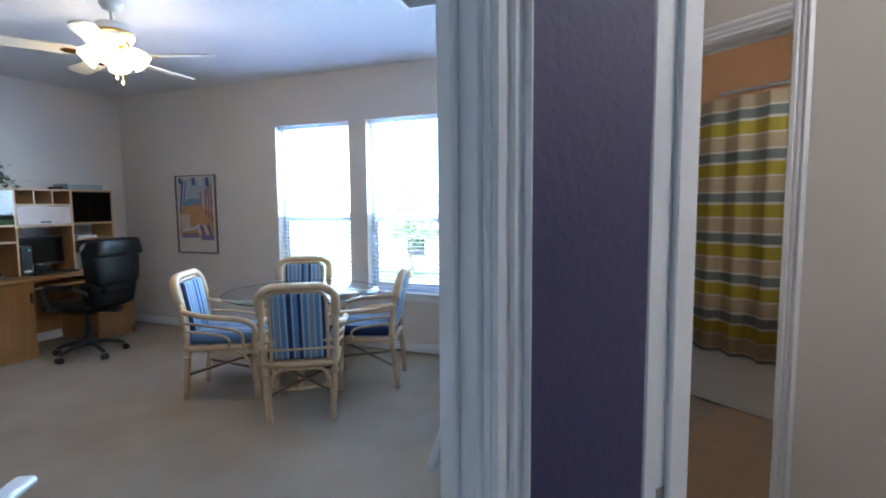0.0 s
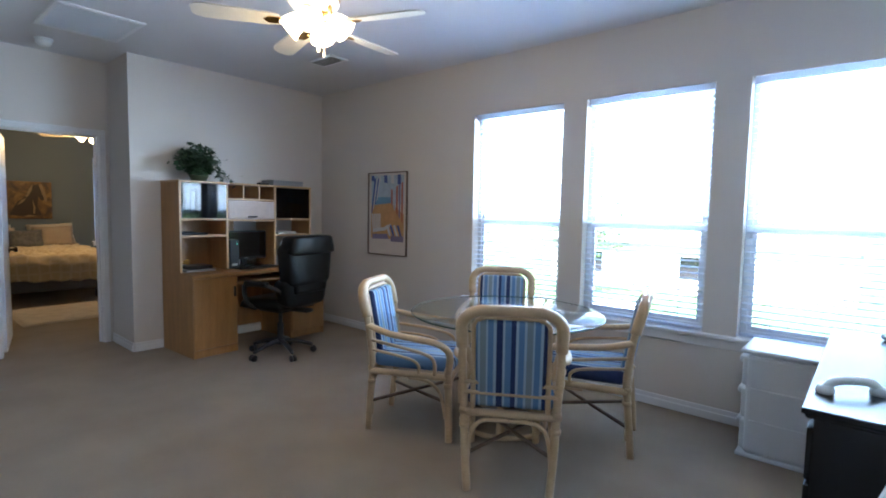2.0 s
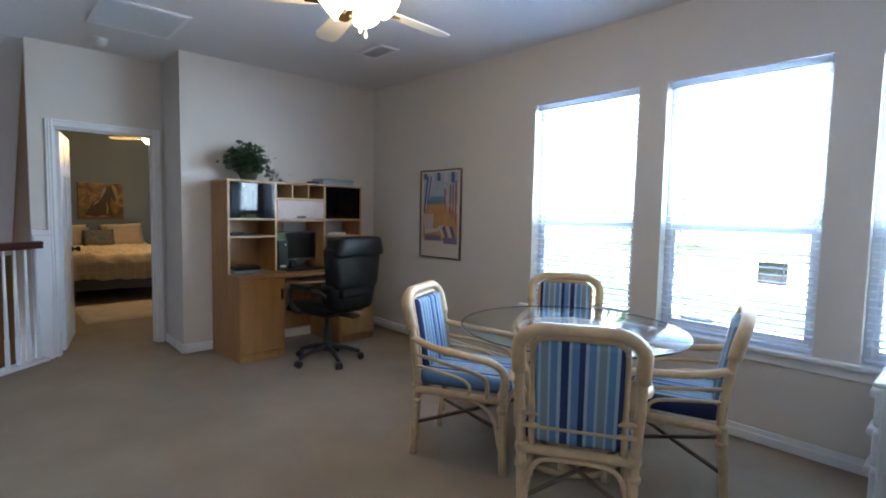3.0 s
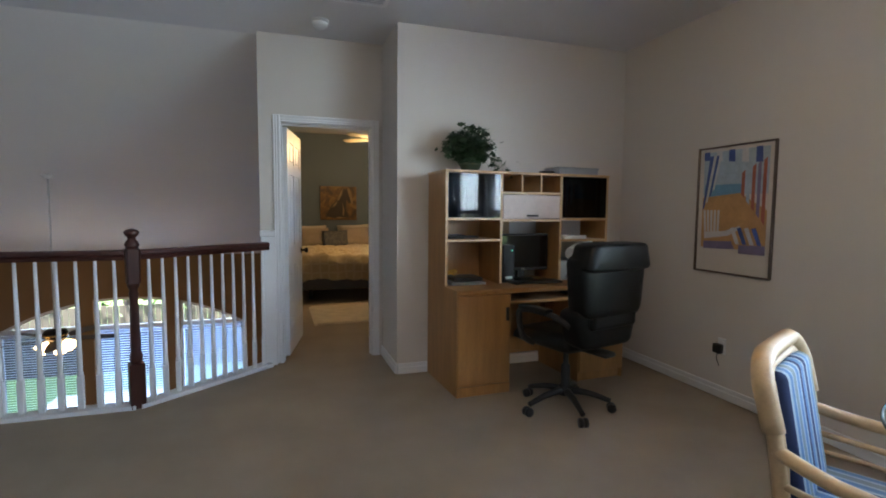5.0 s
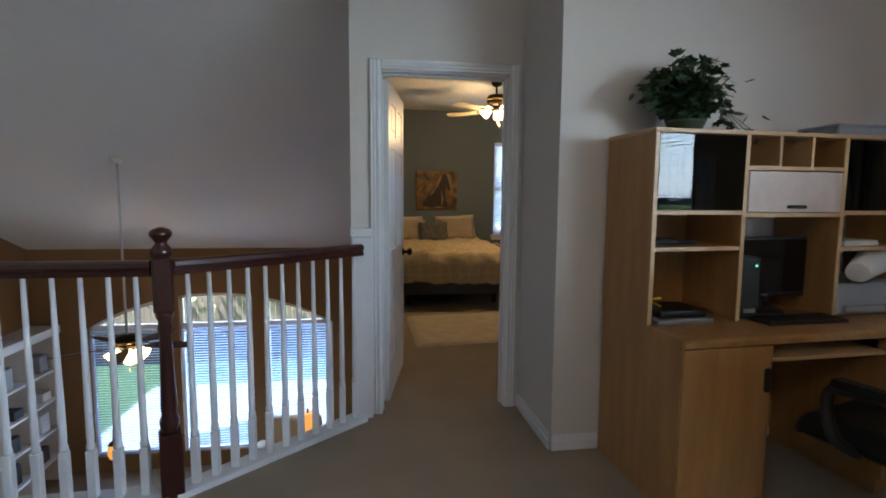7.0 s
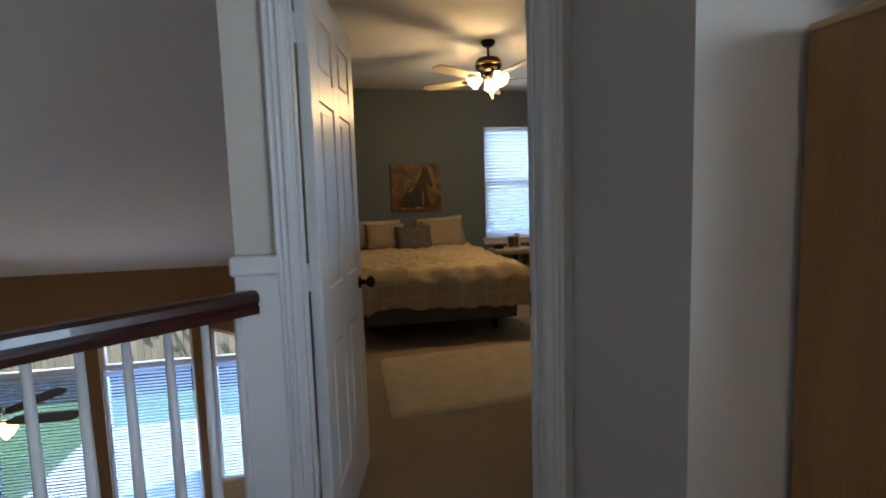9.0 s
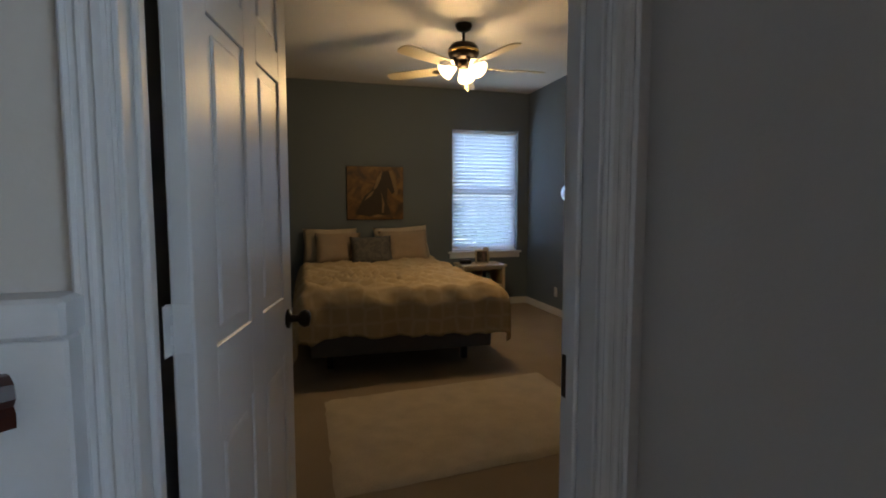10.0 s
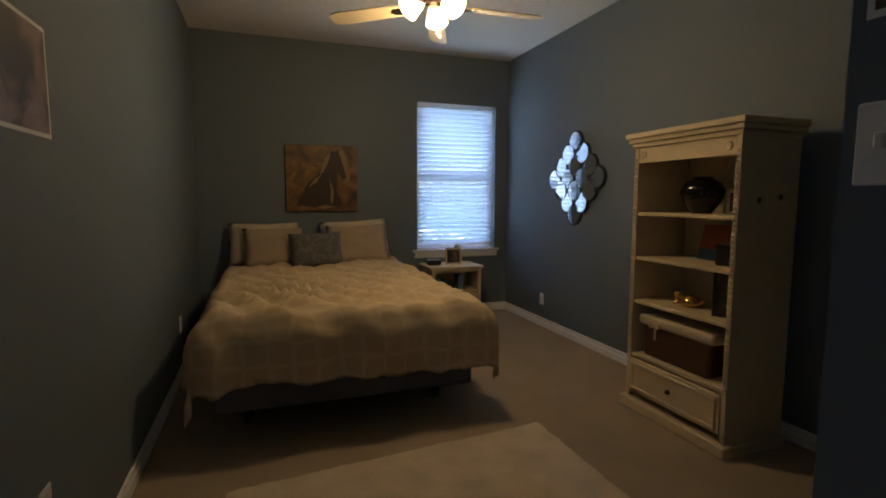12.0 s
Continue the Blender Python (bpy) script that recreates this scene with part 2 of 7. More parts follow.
CREAMPILLOW = mat("cream_pillow_cotton", (0.55, 0.47, 0.36), 0.85, vary=0.1, scale=10, fine=200, bump=0.3)
GREYPILLOW = blend("grey_scroll_pillow", [(0.0, (0.06, 0.06, 0.065)), (0.48, (0.08, 0.08, 0.085)), (0.56, (0.12, 0.115, 0.11)), (1.0, (0.07, 0.07, 0.075))], 9, 0.8, 1.5, 3.0)
HORSE = blend("brown_abstract_canvas", [(0.0, (0.015, 0.008, 0.004)), (0.38, (0.035, 0.014, 0.003)), (0.50, (0.11, 0.05, 0.008)), (0.60, (0.19, 0.10, 0.02)), (0.75, (0.05, 0.02, 0.005)), (1.0, (0.02, 0.012, 0.006))], 4.5, 0.5, 5, 0.9)
PHOTO = blend("dark_photo_print", [(0.0, (0.01, 0.01, 0.012)), (0.45, (0.03, 0.025, 0.025)), (0.6, (0.22, 0.15, 0.13)), (1.0, (0.35, 0.33, 0.33))], 7, 0.35, 3, 0.6)
PAPER = mat("white_paper", (0.72, 0.72, 0.70), 0.8, vary=0.03, scale=8, fine=90, bump=0.02)
WICKER = mat("brown_wicker", (0.085, 0.035, 0.018), 0.7, vary=0.25, scale=30, fine=160, bump=0.7)
LINER = mat("cream_basket_liner", (0.55, 0.48, 0.36), 0.9, vary=0.08, scale=12, fine=200, bump=0.3)
TERRA = mat("green_ceramic", (0.05, 0.07, 0.04), 0.4, vary=0.15, scale=8, fine=60, bump=0.05)
SOIL = mat("soil", (0.03, 0.02, 0.015), 0.95, vary=0.2, scale=20, fine=100, bump=0.5)
TILE = mat("tan_vinyl_floor", (0.36, 0.24, 0.14), 0.4, vary=0.1, scale=6, fine=50, bump=0.1)
TUB = mat("white_enamel", (0.70, 0.70, 0.68), 0.15, vary=0.02, scale=5, fine=50, bump=0)
PEACH = mat("peach_bath_paint", (0.50, 0.27, 0.12), 0.8, vary=0.05, scale=2, fine=80, bump=0.1)
SCREEN = mat("black_screen", (0.006, 0.006, 0.008), 0.08, vary=0.1, scale=5, fine=40, bump=0)
YELLOW = mat("yellow_cable", (0.65, 0.36, 0.02), 0.5, vary=0.1, scale=10, fine=60, bump=0.02)
GREYBOX = mat("grey_plastic_box", (0.30, 0.33, 0.37), 0.5, vary=0.06, scale=8, fine=90, bump=0.05)
BLUEBOOK = mat("blue_binder", (0.10, 0.20, 0.30), 0.6, vary=0.15, scale=8, fine=80, bump=0.05, rand=0.5)
ORANGE = mat("orange_print", (0.42, 0.12, 0.03), 0.6, vary=0.2, scale=8, fine=60, bump=0.05)
BLUEPRINT = mat("blue_print", (0.06, 0.16, 0.24), 0.6, vary=0.2, scale=8, fine=60, bump=0.05)


# ---- building helpers ----
def bx(bm, x0, x1, y0, y1, z0, z1, bev=0.0, seg=1, m=None):
    """A box, its edges rounded by bev."""
    r = bmesh.ops.create_cube(bm, size=1)["verts"]
    bmesh.ops.transform(bm, matrix=Matrix.Translation(((x0 + x1) / 2, (y0 + y1) / 2, (z0 + z1) / 2)) @ Matrix.Diagonal((x1 - x0, y1 - y0, z1 - z0, 1)), verts=r)
    if bev:
        es = list({e for v in r for e in v.link_edges})
        r = bmesh.ops.bevel(bm, geom=es, offset=bev, segments=seg, profile=0.5, affect="EDGES")["verts"]
        r = list({v for v in r})
    if m is not None:
        bmesh.ops.transform(bm, matrix=m, verts=r)
    return bm


def cuboid(x0, x1, y0, y1, z0, z1, bev=0.0, seg=1):
    return bx(bmesh.new(), x0, x1, y0, y1, z0, z1, bev, seg)


def lathe(bm, profile, seg=16, m=None, smooth=True):
    """A turned shape round z from (radius, height) steps, closed at both ends."""
    m = m or Matrix()
    rings = [[bm.verts.new(m @ Vector((r * math.cos(2 * math.pi * k / seg), r * math.sin(2 * math.pi * k / seg), z))) for k in range(seg)] for r, z in profile]
    for a, b in zip(rings, rings[1:]):
        for k in range(seg):
            f = bm.faces.new((a[k], a[(k + 1) % seg], b[(k + 1) % seg], b[k]))
            f.smooth = smooth
    bm.faces.new(rings[0][::-1])
    bm.faces.new(rings[-1])
    return bm


def tube(bm, pts, r, seg=8, closed=False, r2=None):
    """A round rod along a row of points; r2: the radius at its end."""
    pts = [Vector(p) for p in pts]
    n = len(pts)
    rings, up = [], None
    for i, p in enumerate(pts):
        a = pts[(i - 1) % n] if closed or i else p
        b = pts[(i + 1) % n] if closed or i < n - 1 else p
        d = (b - a).normalized()
        if up is None:
            up = Vector((0, 0, 1)) if abs(d.z) < 0.9 else Vector((1, 0, 0))
        s = d.cross(up).normalized()
        up = s.cross(d).normalized()
        rr = r if r2 is None else r + (r2 - r) * i / (n - 1)
        rings.append([bm.verts.new(p + rr * (math.cos(2 * math.pi * k / seg) * s + math.sin(2 * math.pi * k / seg) * up)) for k in range(seg)])
    pairs = list(zip(rings, rings[1:])) + ([(rings[-1], rings[0])] if closed else [])
    for a, b in pairs:
        for k in range(seg):
            f = bm.faces.new((a[k], a[(k + 1) % seg], b[(k + 1) % seg], b[k]))
            f.smooth = True
    if not closed:
        bm.faces.new(rings[0][::-1])
        bm.faces.new(rings[-1])
    return bm


def curve(pts, steps=6, closed=False):
    """A smooth line through the points."""
    pts = [Vector(p) for p in pts]
    n, out = len(pts), []
    for i in range(n if closed else n - 1):
        p0 = pts[(i - 1) % n] if closed or i else pts[0]
        p1, p2 = pts[i], pts[(i + 1) % n]
        p3 = pts[(i + 2) % n] if closed or i < n - 2 else pts[-1]
        for k in range(steps):
            t = k / steps
            out.append(0.5 * ((2 * p1) + (p2 - p0) * t + (2 * p0 - 5 * p1 + 4 * p2 - p3) * t * t + (3 * p1 - p0 - 3 * p2 + p3) * t ** 3))
    if not closed:
        out.append(pts[-1])
    return out


def mesh_of(name, bm, material):
    bmesh.ops.recalc_face_normals(bm, faces=bm.faces[:])
    me = bpy.data.meshes.new(name)
    bm.to_mesh(me)
    bm.free()
    me.materials.append(material)
    return me


def part(name, bm, material, parent, label=""):
    ob = new(name, mesh_of(name, bm, material))
    ob.parent = parent
    return tagged(ob, label)


def thing(name, label, category, at=None, group="", kind=""):
    ob = new(name)
    ob.empty_display_size = 0.1
    if at is not None:
        ob.matrix_world = at
    return tagged(ob, label, category, group, kind)


def single(name, bm, material, label, category, at=None, group="", kind=""):
    ob = new(name, mesh_of(name, bm, material))
    if at is not None:
        ob.matrix_world = at
    return tagged(ob, label, category, group, kind)


def setting(name, bm, material, label, category):
    return single(name, bm, material, label, category, kind="structure")


def prism(pts, z0, z1, bm=None):
    """A plan outline raised from z0 to z1."""
    bm = bm or bmesh.new()
    lo = [bm.verts.new((x, y, z0)) for x, y in pts]
    hi = [bm.verts.new((x, y, z1)) for x, y in pts]
    bm.faces.new(lo[::-1])
    bm.faces.new(hi)
    for k in range(len(pts)):
        j = (k + 1) % len(pts)
        bm.faces.new((lo[k], lo[j], hi[j], hi[k]))
    return bm


def wall_run(a, b, thick, z0, z1, holes=(), bm=None):
    """A wall from a to b in plan, thick to the left of that way, with holes (along0, along1, low, high)."""
    bm = bm or bmesh.new()
    a, b = Vector((*a, 0)), Vector((*b, 0))
    u = (b - a).normalized()
    length = (b - a).length
    n = Vector((-u.y, u.x, 0))
    m = Matrix((( u.x, n.x, 0, a.x), (u.y, n.y, 0, a.y), (0, 0, 1, 0), (0, 0, 0, 1)))
    s = 0.0
    for h0, h1, lo, hi in sorted(holes):
        if h0 > s:
            bx(bm, s, h0, 0, thick, z0, z1, m=m)
        if lo > z0:
            bx(bm, h0, h1, 0, thick, z0, lo, m=m)
        if hi < z1:
            bx(bm, h0, h1, 0, thick, hi, z1, m=m)
        s = h1
    if s < length:
        bx(bm, s, length, 0, thick, z0, z1, m=m)
    return bm


def casing_bar(bm, x0, x1, z0, z1, upright, m):
    """A moulded casing board lying in the x-z plane, its face towards -y."""
    bx(bm, x0, x1, -0.012, 0, z0, z1, 0.003, m=m)
    w = (x1 - x0) if upright else (z1 - z0)
    for f, wd, h in ((0.12, 0.16, 0.022), (0.42, 0.2, 0.018), (0.78, 0.3, 0.020)):
        c0, c1 = f * w - wd * w / 2, f * w + wd * w / 2
        if upright:
            bx(bm, x0 + max(c0, 0), x0 + c1, -h, -0.010, z0 + 0.001, z1 - 0.001, 0.004, m=m)
        else:
            bx(bm, x0 + 0.001, x1 - 0.001, -h, -0.010, z0 + max(c0, 0), z0 + c1, 0.004, m=m)


def door_trim(name, m, width, height, depth, label, cas=0.062, back=True):
    """Jambs, stop and casings for an opening: local x along the wall, y into it, z up."""
    t = tagged(new(name), label, "door frame", kind="structure")
    t.matrix_world = m
    bm = bmesh.new()
    for x0, x1 in ((-0.018, 0), (width, width + 0.018)):
        bx(bm, x0, x1, 0.001, depth - 0.001, 0, height + 0.018, 0.002)
    bx(bm, 0, width, 0.001, depth - 0.001, height, height + 0.018, 0.002)
    part("door_jamb", bm, TRIM, t)
    bm = bmesh.new()
    sy0, sy1 = depth * 0.42, depth * 0.42 + 0.035
    for x0, x1 in ((0, 0.011), (width - 0.011, width)):
        bx(bm, x0, x1, sy0, sy1, 0, height - 0.011, 0.003)
    bx(bm, 0, width, sy0, sy1, height - 0.011, height, 0.003)
    part("door_stop", bm, TRIM, t)
    sides = [Matrix()] + ([Matrix.Translation((width, depth, 0)) @ Matrix.Rotation(math.pi, 4, "Z")] if back else [])
    for s in sides:
        for k, (x0, x1) in enumerate(((-0.006 - cas, -0.006), (width + 0.006, width + 0.006 + cas))):
            bm = bmesh.new()
            mm = s if k == 0 else s @ Matrix.Translation((x0 + x1, 0, 0)) @ Matrix.Diagonal((-1, 1, 1, 1))
            casing_bar(bm, -0.006 - cas if k == 0 else x0, -0.006 if k == 0 else x1, 0, height + 0.006 + cas, True, mm)
            part("casing", bm, TRIM, t)
        bm = bmesh.new()
        casing_bar(bm, -0.006, width + 0.006, height + 0.006, height + 0.006 + cas, False, s)
        part("head_casing", bm, TRIM, t)
    return t


# ---- setting: loft ----
H = 2.75
YW, XW, XD, XB, XF = 4.52, -5.253, -5.826, -5.952, -11.10
JY = 2.423
setting("floor", prism([(0.60, YW + 0.1), (XW - 0.1, YW + 0.1), (XW - 0.1, 2.47), (XD - 0.02, 2.47), (XD - 0.02, 1.40), (XD + 0.08, 1.40), (-5.08, 0.66), (-5.08, -2.7), (3.6, -2.7), (3.6, YW + 0.1)], -0.3, 0), CARPET, "wall-to-wall beige cut-pile carpet with faint wear marks", "carpet")
setting("floor_bedroom", cuboid(XF - 0.1, XD - 0.02, 1.52, 4.80, -0.3, 0), CARPET, "beige carpet running on into the bedroom", "carpet")
setting("ceiling", prism([(0.62, YW + 0.1), (XB, YW + 0.1), (XB, 1.45), (-5.9, 1.39), (-5.9, -3.7), (3.6, -3.7), (3.6, YW + 0.1)], H, H + 0.15), CEIL, "white lightly textured flat ceiling", "ceiling")
setting("ceiling_bedroom", cuboid(XF - 0.1, XB, 1.45, 4.85, H - 0.01, H + 0.13), CEIL, "off-white flat bedroom ceiling", "ceiling")
WX = ((-2.899, -2.003), (-1.807, -0.911), (-0.706, 0.235))
WZ0, WZ1 = 0.585, 2.256
X0W = XW - 0.12
setting("wall_north", wall_run((0.57, YW), (X0W, YW), -0.16, -3.1, H, [(0.57 - b, 0.57 - a, WZ0, WZ1) for a, b in WX][::-1]), WALL, "cream painted wall with three tall windows", "wall")
setting("wall_west", wall_run((XW, YW), (XW, JY), -0.12, 0, H), WALL, "cream painted wall behind the desk", "wall")
setting("wall_jog", cuboid(XD, XW - 0.12, JY, JY + 0.12, 0, H), WALL, "short cream return wall beside the bedroom door", "wall")
DY0, DY1, DH = 1.569, 2.323, 2.03
setting("wall_door", wall_run((XD, 2.60), (XD, 1.39), -(XD - XB), 0, H, [(2.60 - DY1 - 0.018, 2.60 - DY0 + 0.018, 0, DH + 0.018)]), WALL, "cream painted wall round the bedroom door", "wall")
setting("wall_east", wall_run((0.45, 0.985), (0.45, YW), -0.12, 0, H), WALL, "cream side wall beside the windows", "wall")
setting("wall_south", cuboid(-5.9, 3.6, -2.85, -2.7, 0, H), WALL, "plain cream wall closing the loft", "wall")
# angled wall of the purple room with the door that the walk comes out of
U, N = Vector((0.6, 0.8)), Vector((-0.8, 0.6))
B0 = Vector((0.540, 0.750))
PW = 0.80
lo_end = B0 - PW * U
angled = tagged(new("wall_angled"), "angled partition with a white cased doorway", "wall", kind="structure")
loft_side, room_side = bmesh.new(), bmesh.new()
for bm, off, th in ((loft_side, 0.0425, 0.0425), (room_side, 0.0, 0.0425)):
    a = B0 + off * N + 0.018 * U
    wall_run(a, a + 0.285 * U, th, 0, H, bm=bm)
    a = lo_end + off * N - 0.018 * U
    wall_run(a - 1.2 * U, a, th, 0, H, bm=bm)
    a = lo_end + off * N - 0.018 * U
    wall_run(a, B0 + off * N + 0.018 * U, th, DH + 0.018, H, bm=bm)
part("loft_face", loft_side, WALL, angled)
part("room_face", room_side, PURPLE, angled, "deep purple painted face")
door_trim("door_frame_room", Matrix(((-U.x, N.x, 0, B0.x), (-U.y, N.y, 0, B0.y), (0, 0, 1, 0), (0, 0, 0, 1))), PW, DH, 0.085, "white moulded casing of the doorway out of the purple room")
# bathroom wall at right angles to it
W2 = Vector((0.8, -0.6))
E0 = Vector((0.725, 1.011))
bathwall = tagged(new("wall_bath"), "purple partition with the bathroom doorway", "wall", kind="structure")
for nm, off, mtl in (("room_face", 0.0, PURPLE), ("bath_face", 0.0575, WALL)):
    bm = bmesh.new()
    a = E0 + off * U
    wall_run(a - 0.09 * W2, a - 0.018 * W2, 0.0575, 0, H, bm=bm)
    wall_run(a + 0.778 * W2, a + 2.6 * W2, 0.0575, 0, H, bm=bm)
    wall_run(a - 0.018 * W2, a + 0.778 * W2, 0.0575, DH + 0.018, H, bm=bm)
    part(nm, bm, mtl, bathwall)
door_trim("door_frame_bath", Matrix(((W2.x, U.x, 0, E0.x), (W2.y, U.y, 0, E0.y), (0, 0, 1, 0), (0, 0, 0, 1))), 0.76, DH, 0.115, "white moulded casing of the bathroom doorway", cas=0.062)
# outer closure of purple room and bathroom
setting("wall_far_east", wall_run((3.5, -2.85), (3.5, YW + 0.2), -0.12, 0, H, [(1.9, 3.2, 0.65, 2.15)]), PURPLE, "purple wall closing the room, with one added window", "wall")
door_trim("door_frame_bedroom", Matrix(((0, -1, 0, XD), (1, 0, 0, DY0), (0, 0, 1, 0), (0, 0, 0, 1))), DY1 - DY0, DH, XD - XB, "white fluted casing round the bedroom doorway")

# ---- setting: bedroom ----
BY0, BY1 = 1.515, 4.655
setting("wall_bed_south", cuboid(XF, XB, BY0 - 0.006, BY0, 0, H), BLUEWALL, "slate grey-blue bedroom side wall", "wall")
setting("wall_partition", cuboid(XF, XB + 0.002, 1.392, BY0 - 0.008, -3.05, H + 0.15), BROWN, "tan partition between great room and bedroom", "wall")
BWY0, BWY1, BWZ0, BWZ1 = 3.609, 4.506, 0.705, 2.248
setting("wall_bed_west", wall_run((XF, BY1), (XF, BY0), -0.14, 0, H, [(BY1 - BWY1, BY1 - BWY0, BWZ0, BWZ1)]), BLUEWALL, "slate grey-blue wall behind the bed with one window", "wall")
setting("wall_bed_north", cuboid(XF, -6.46, BY1, BY1 + 0.12, 0, H), BLUEWALL, "slate grey-blue bedroom wall with mirror cluster", "wall")
setting("wall_bed_entry", cuboid(-6.56, XB, 2.89, 2.99, 0, H), BLUEWALL, "slate grey-blue entry wall with light switch", "wall")
setting("wall_bed_east", cuboid(-6.56, -6.46, 2.99, BY1, 0, H), BLUEWALL, "slate grey-blue closet wall", "wall")
bm = wall_run((XB, BY0), (XB, 2.89), 0.006, 0, H, [(DY0 - 0.018 - BY0, DY1 + 0.018 - BY0, 0, DH + 0.018)])
setting("wall_bed_door", bm, BLUEWALL, "slate grey-blue wall face round the bedroom door", "wall")


def baseboard(name, a, b, label):
    """A skirting from a to b, on the left of that way."""
    a3, b3 = Vector((*a, 0)), Vector((*b, 0))
    u = (b3 - a3).normalized()
    n = Vector((-u.y, u.x, 0))
    m = Matrix(((u.x, n.x, 0, a3.x), (u.y, n.y, 0, a3.y), (0, 0, 1, 0), (0, 0, 0, 1)))
    bm = bmesh.new()
    length = (b3 - a3).length
    bx(bm, 0, length, 0.001, 0.013, 0, 0.085, 0.002, m=m)
    bx(bm, 0, length, 0.001, 0.019, 0, 0.055, 0.004, m=m)
    return setting(name, bm, TRIM, label, "skirting board")


for a, b in (((0.44, YW), (XW, YW)), ((XW, YW), (XW, JY)), ((XW, JY), (XD, JY)), ((0.45, 0.985), (0.45, YW))):
    baseboard("baseboard", a, b, "white two-step skirting board along the cream wall") if a[0] != 0.45 else baseboard("baseboard", a, b, "white two-step skirting board along the cream wall")
for a, b in (((XF, BY0), (XB, BY0)), ((-6.56, BY1), (XF, BY1)), ((XF, BY1), (XF, BY0)), ((XB - 0.02, 2.89), (-6.56, 2.89))):
    baseboard("baseboard", a, b, "white skirting board along the slate bedroom wall")

# ---- setting: great room below ----
GZ, GY0 = -3.05, -3.52
setting("floor_great_room", cuboid(XF - 0.1, 3.6, GY0 - 0.2, YW, GZ - 0.1, GZ), CARPET, "beige carpet of the great room below", "carpet")
vault = bmesh.new()
for k in range(1):
    pts = [(-5.9, H), (XF - 0.2, 0.51 - 0.086), (XF - 0.2, 0.66 - 0.086), (-5.9, H + 0.15)]
    lo = [vault.verts.new((x, GY0 - 0.2, z)) for x, z in pts]
    hi = [vault.verts.new((x, 1.39, z)) for x, z in pts]
    vault.faces.new(lo)
    vault.faces.new(hi[::-1])
    for i in range(4):
        vault.faces.new((lo[i], lo[(i + 1) % 4], hi[(i + 1) % 4], hi[i]))
setting("ceiling_vault", vault, VAULT, "sloping off-white vaulted ceiling over the great room", "ceiling")
setting("wall_great_south", cuboid(XF - 0.1, -5.0, GY0 - 0.15, GY0, GZ, H), BROWN, "tan painted side wall of the great room", "wall")
setting("wall_under_loft", cuboid(-5.06, -4.9, GY0, 1.39, GZ, -0.3), BROWN, "tan wall under the loft edge", "wall")
setting("wall_hall_end", cuboid(-5.9, -5.0, -3.68, -2.7, -0.3, H), WALL, "plain cream wall closing the loft end", "wall")
AY0, AY1, AZ, AR = -2.77, 0.92, -0.72, 0.52
AC = (AY0 + AY1) / 2
HALF = (AY1 - AY0) / 2
RAD = (HALF * HALF + AR * AR) / (2 * AR)


def arch_z(y):
    return AZ + AR - RAD + math.sqrt(max(RAD * RAD - (y - AC) ** 2, 0))


BAYS = ((AY0, -1.64), (-1.44, -0.34), (-0.13, AY1))
GS = -2.80
bm = bmesh.new()


def slab(bm, ya, yb, za, zb, zc, zd, x0, x1):
    """A wall piece between two uprights, with its own height at each."""
    v = [bm.verts.new(p) for p in ((x0, ya, za), (x0, yb, zb), (x0, yb, zd), (x0, ya, zc), (x1, ya, za), (x1, yb, zb), (x1, yb, zd), (x1, ya, zc))]
    for q in ((0, 1, 2, 3), (7, 6, 5, 4), (0, 4, 5, 1), (1, 5, 6, 2), (2, 6, 7, 3), (3, 7, 4, 0)):
        bm.faces.new([v[i] for i in q])


TOPZ = 0.60
prev = GY0
for a, b in BAYS:
    slab(bm, prev, a, GZ, GZ, TOPZ, TOPZ, XF - 0.16, XF)
    steps = 10
    for k in range(steps):
        ya, yb = a + (b - a) * k / steps, a + (b - a) * (k + 1) / steps
        slab(bm, ya, yb, arch_z(ya), arch_z(yb), TOPZ, TOPZ, XF - 0.16, XF)
    slab(bm, a, b, GZ, GZ, GS, GS, XF - 0.16, XF)
    prev = b
slab(bm, prev, 1.39, GZ, GZ, TOPZ, TOPZ, XF - 0.16, XF)
bmesh.ops.remove_doubles(bm, verts=bm.verts[:], dist=0.0005)
setting("wall_great_west", bm, BROWN, "tan end wall pierced by three tall arched windows", "wall")


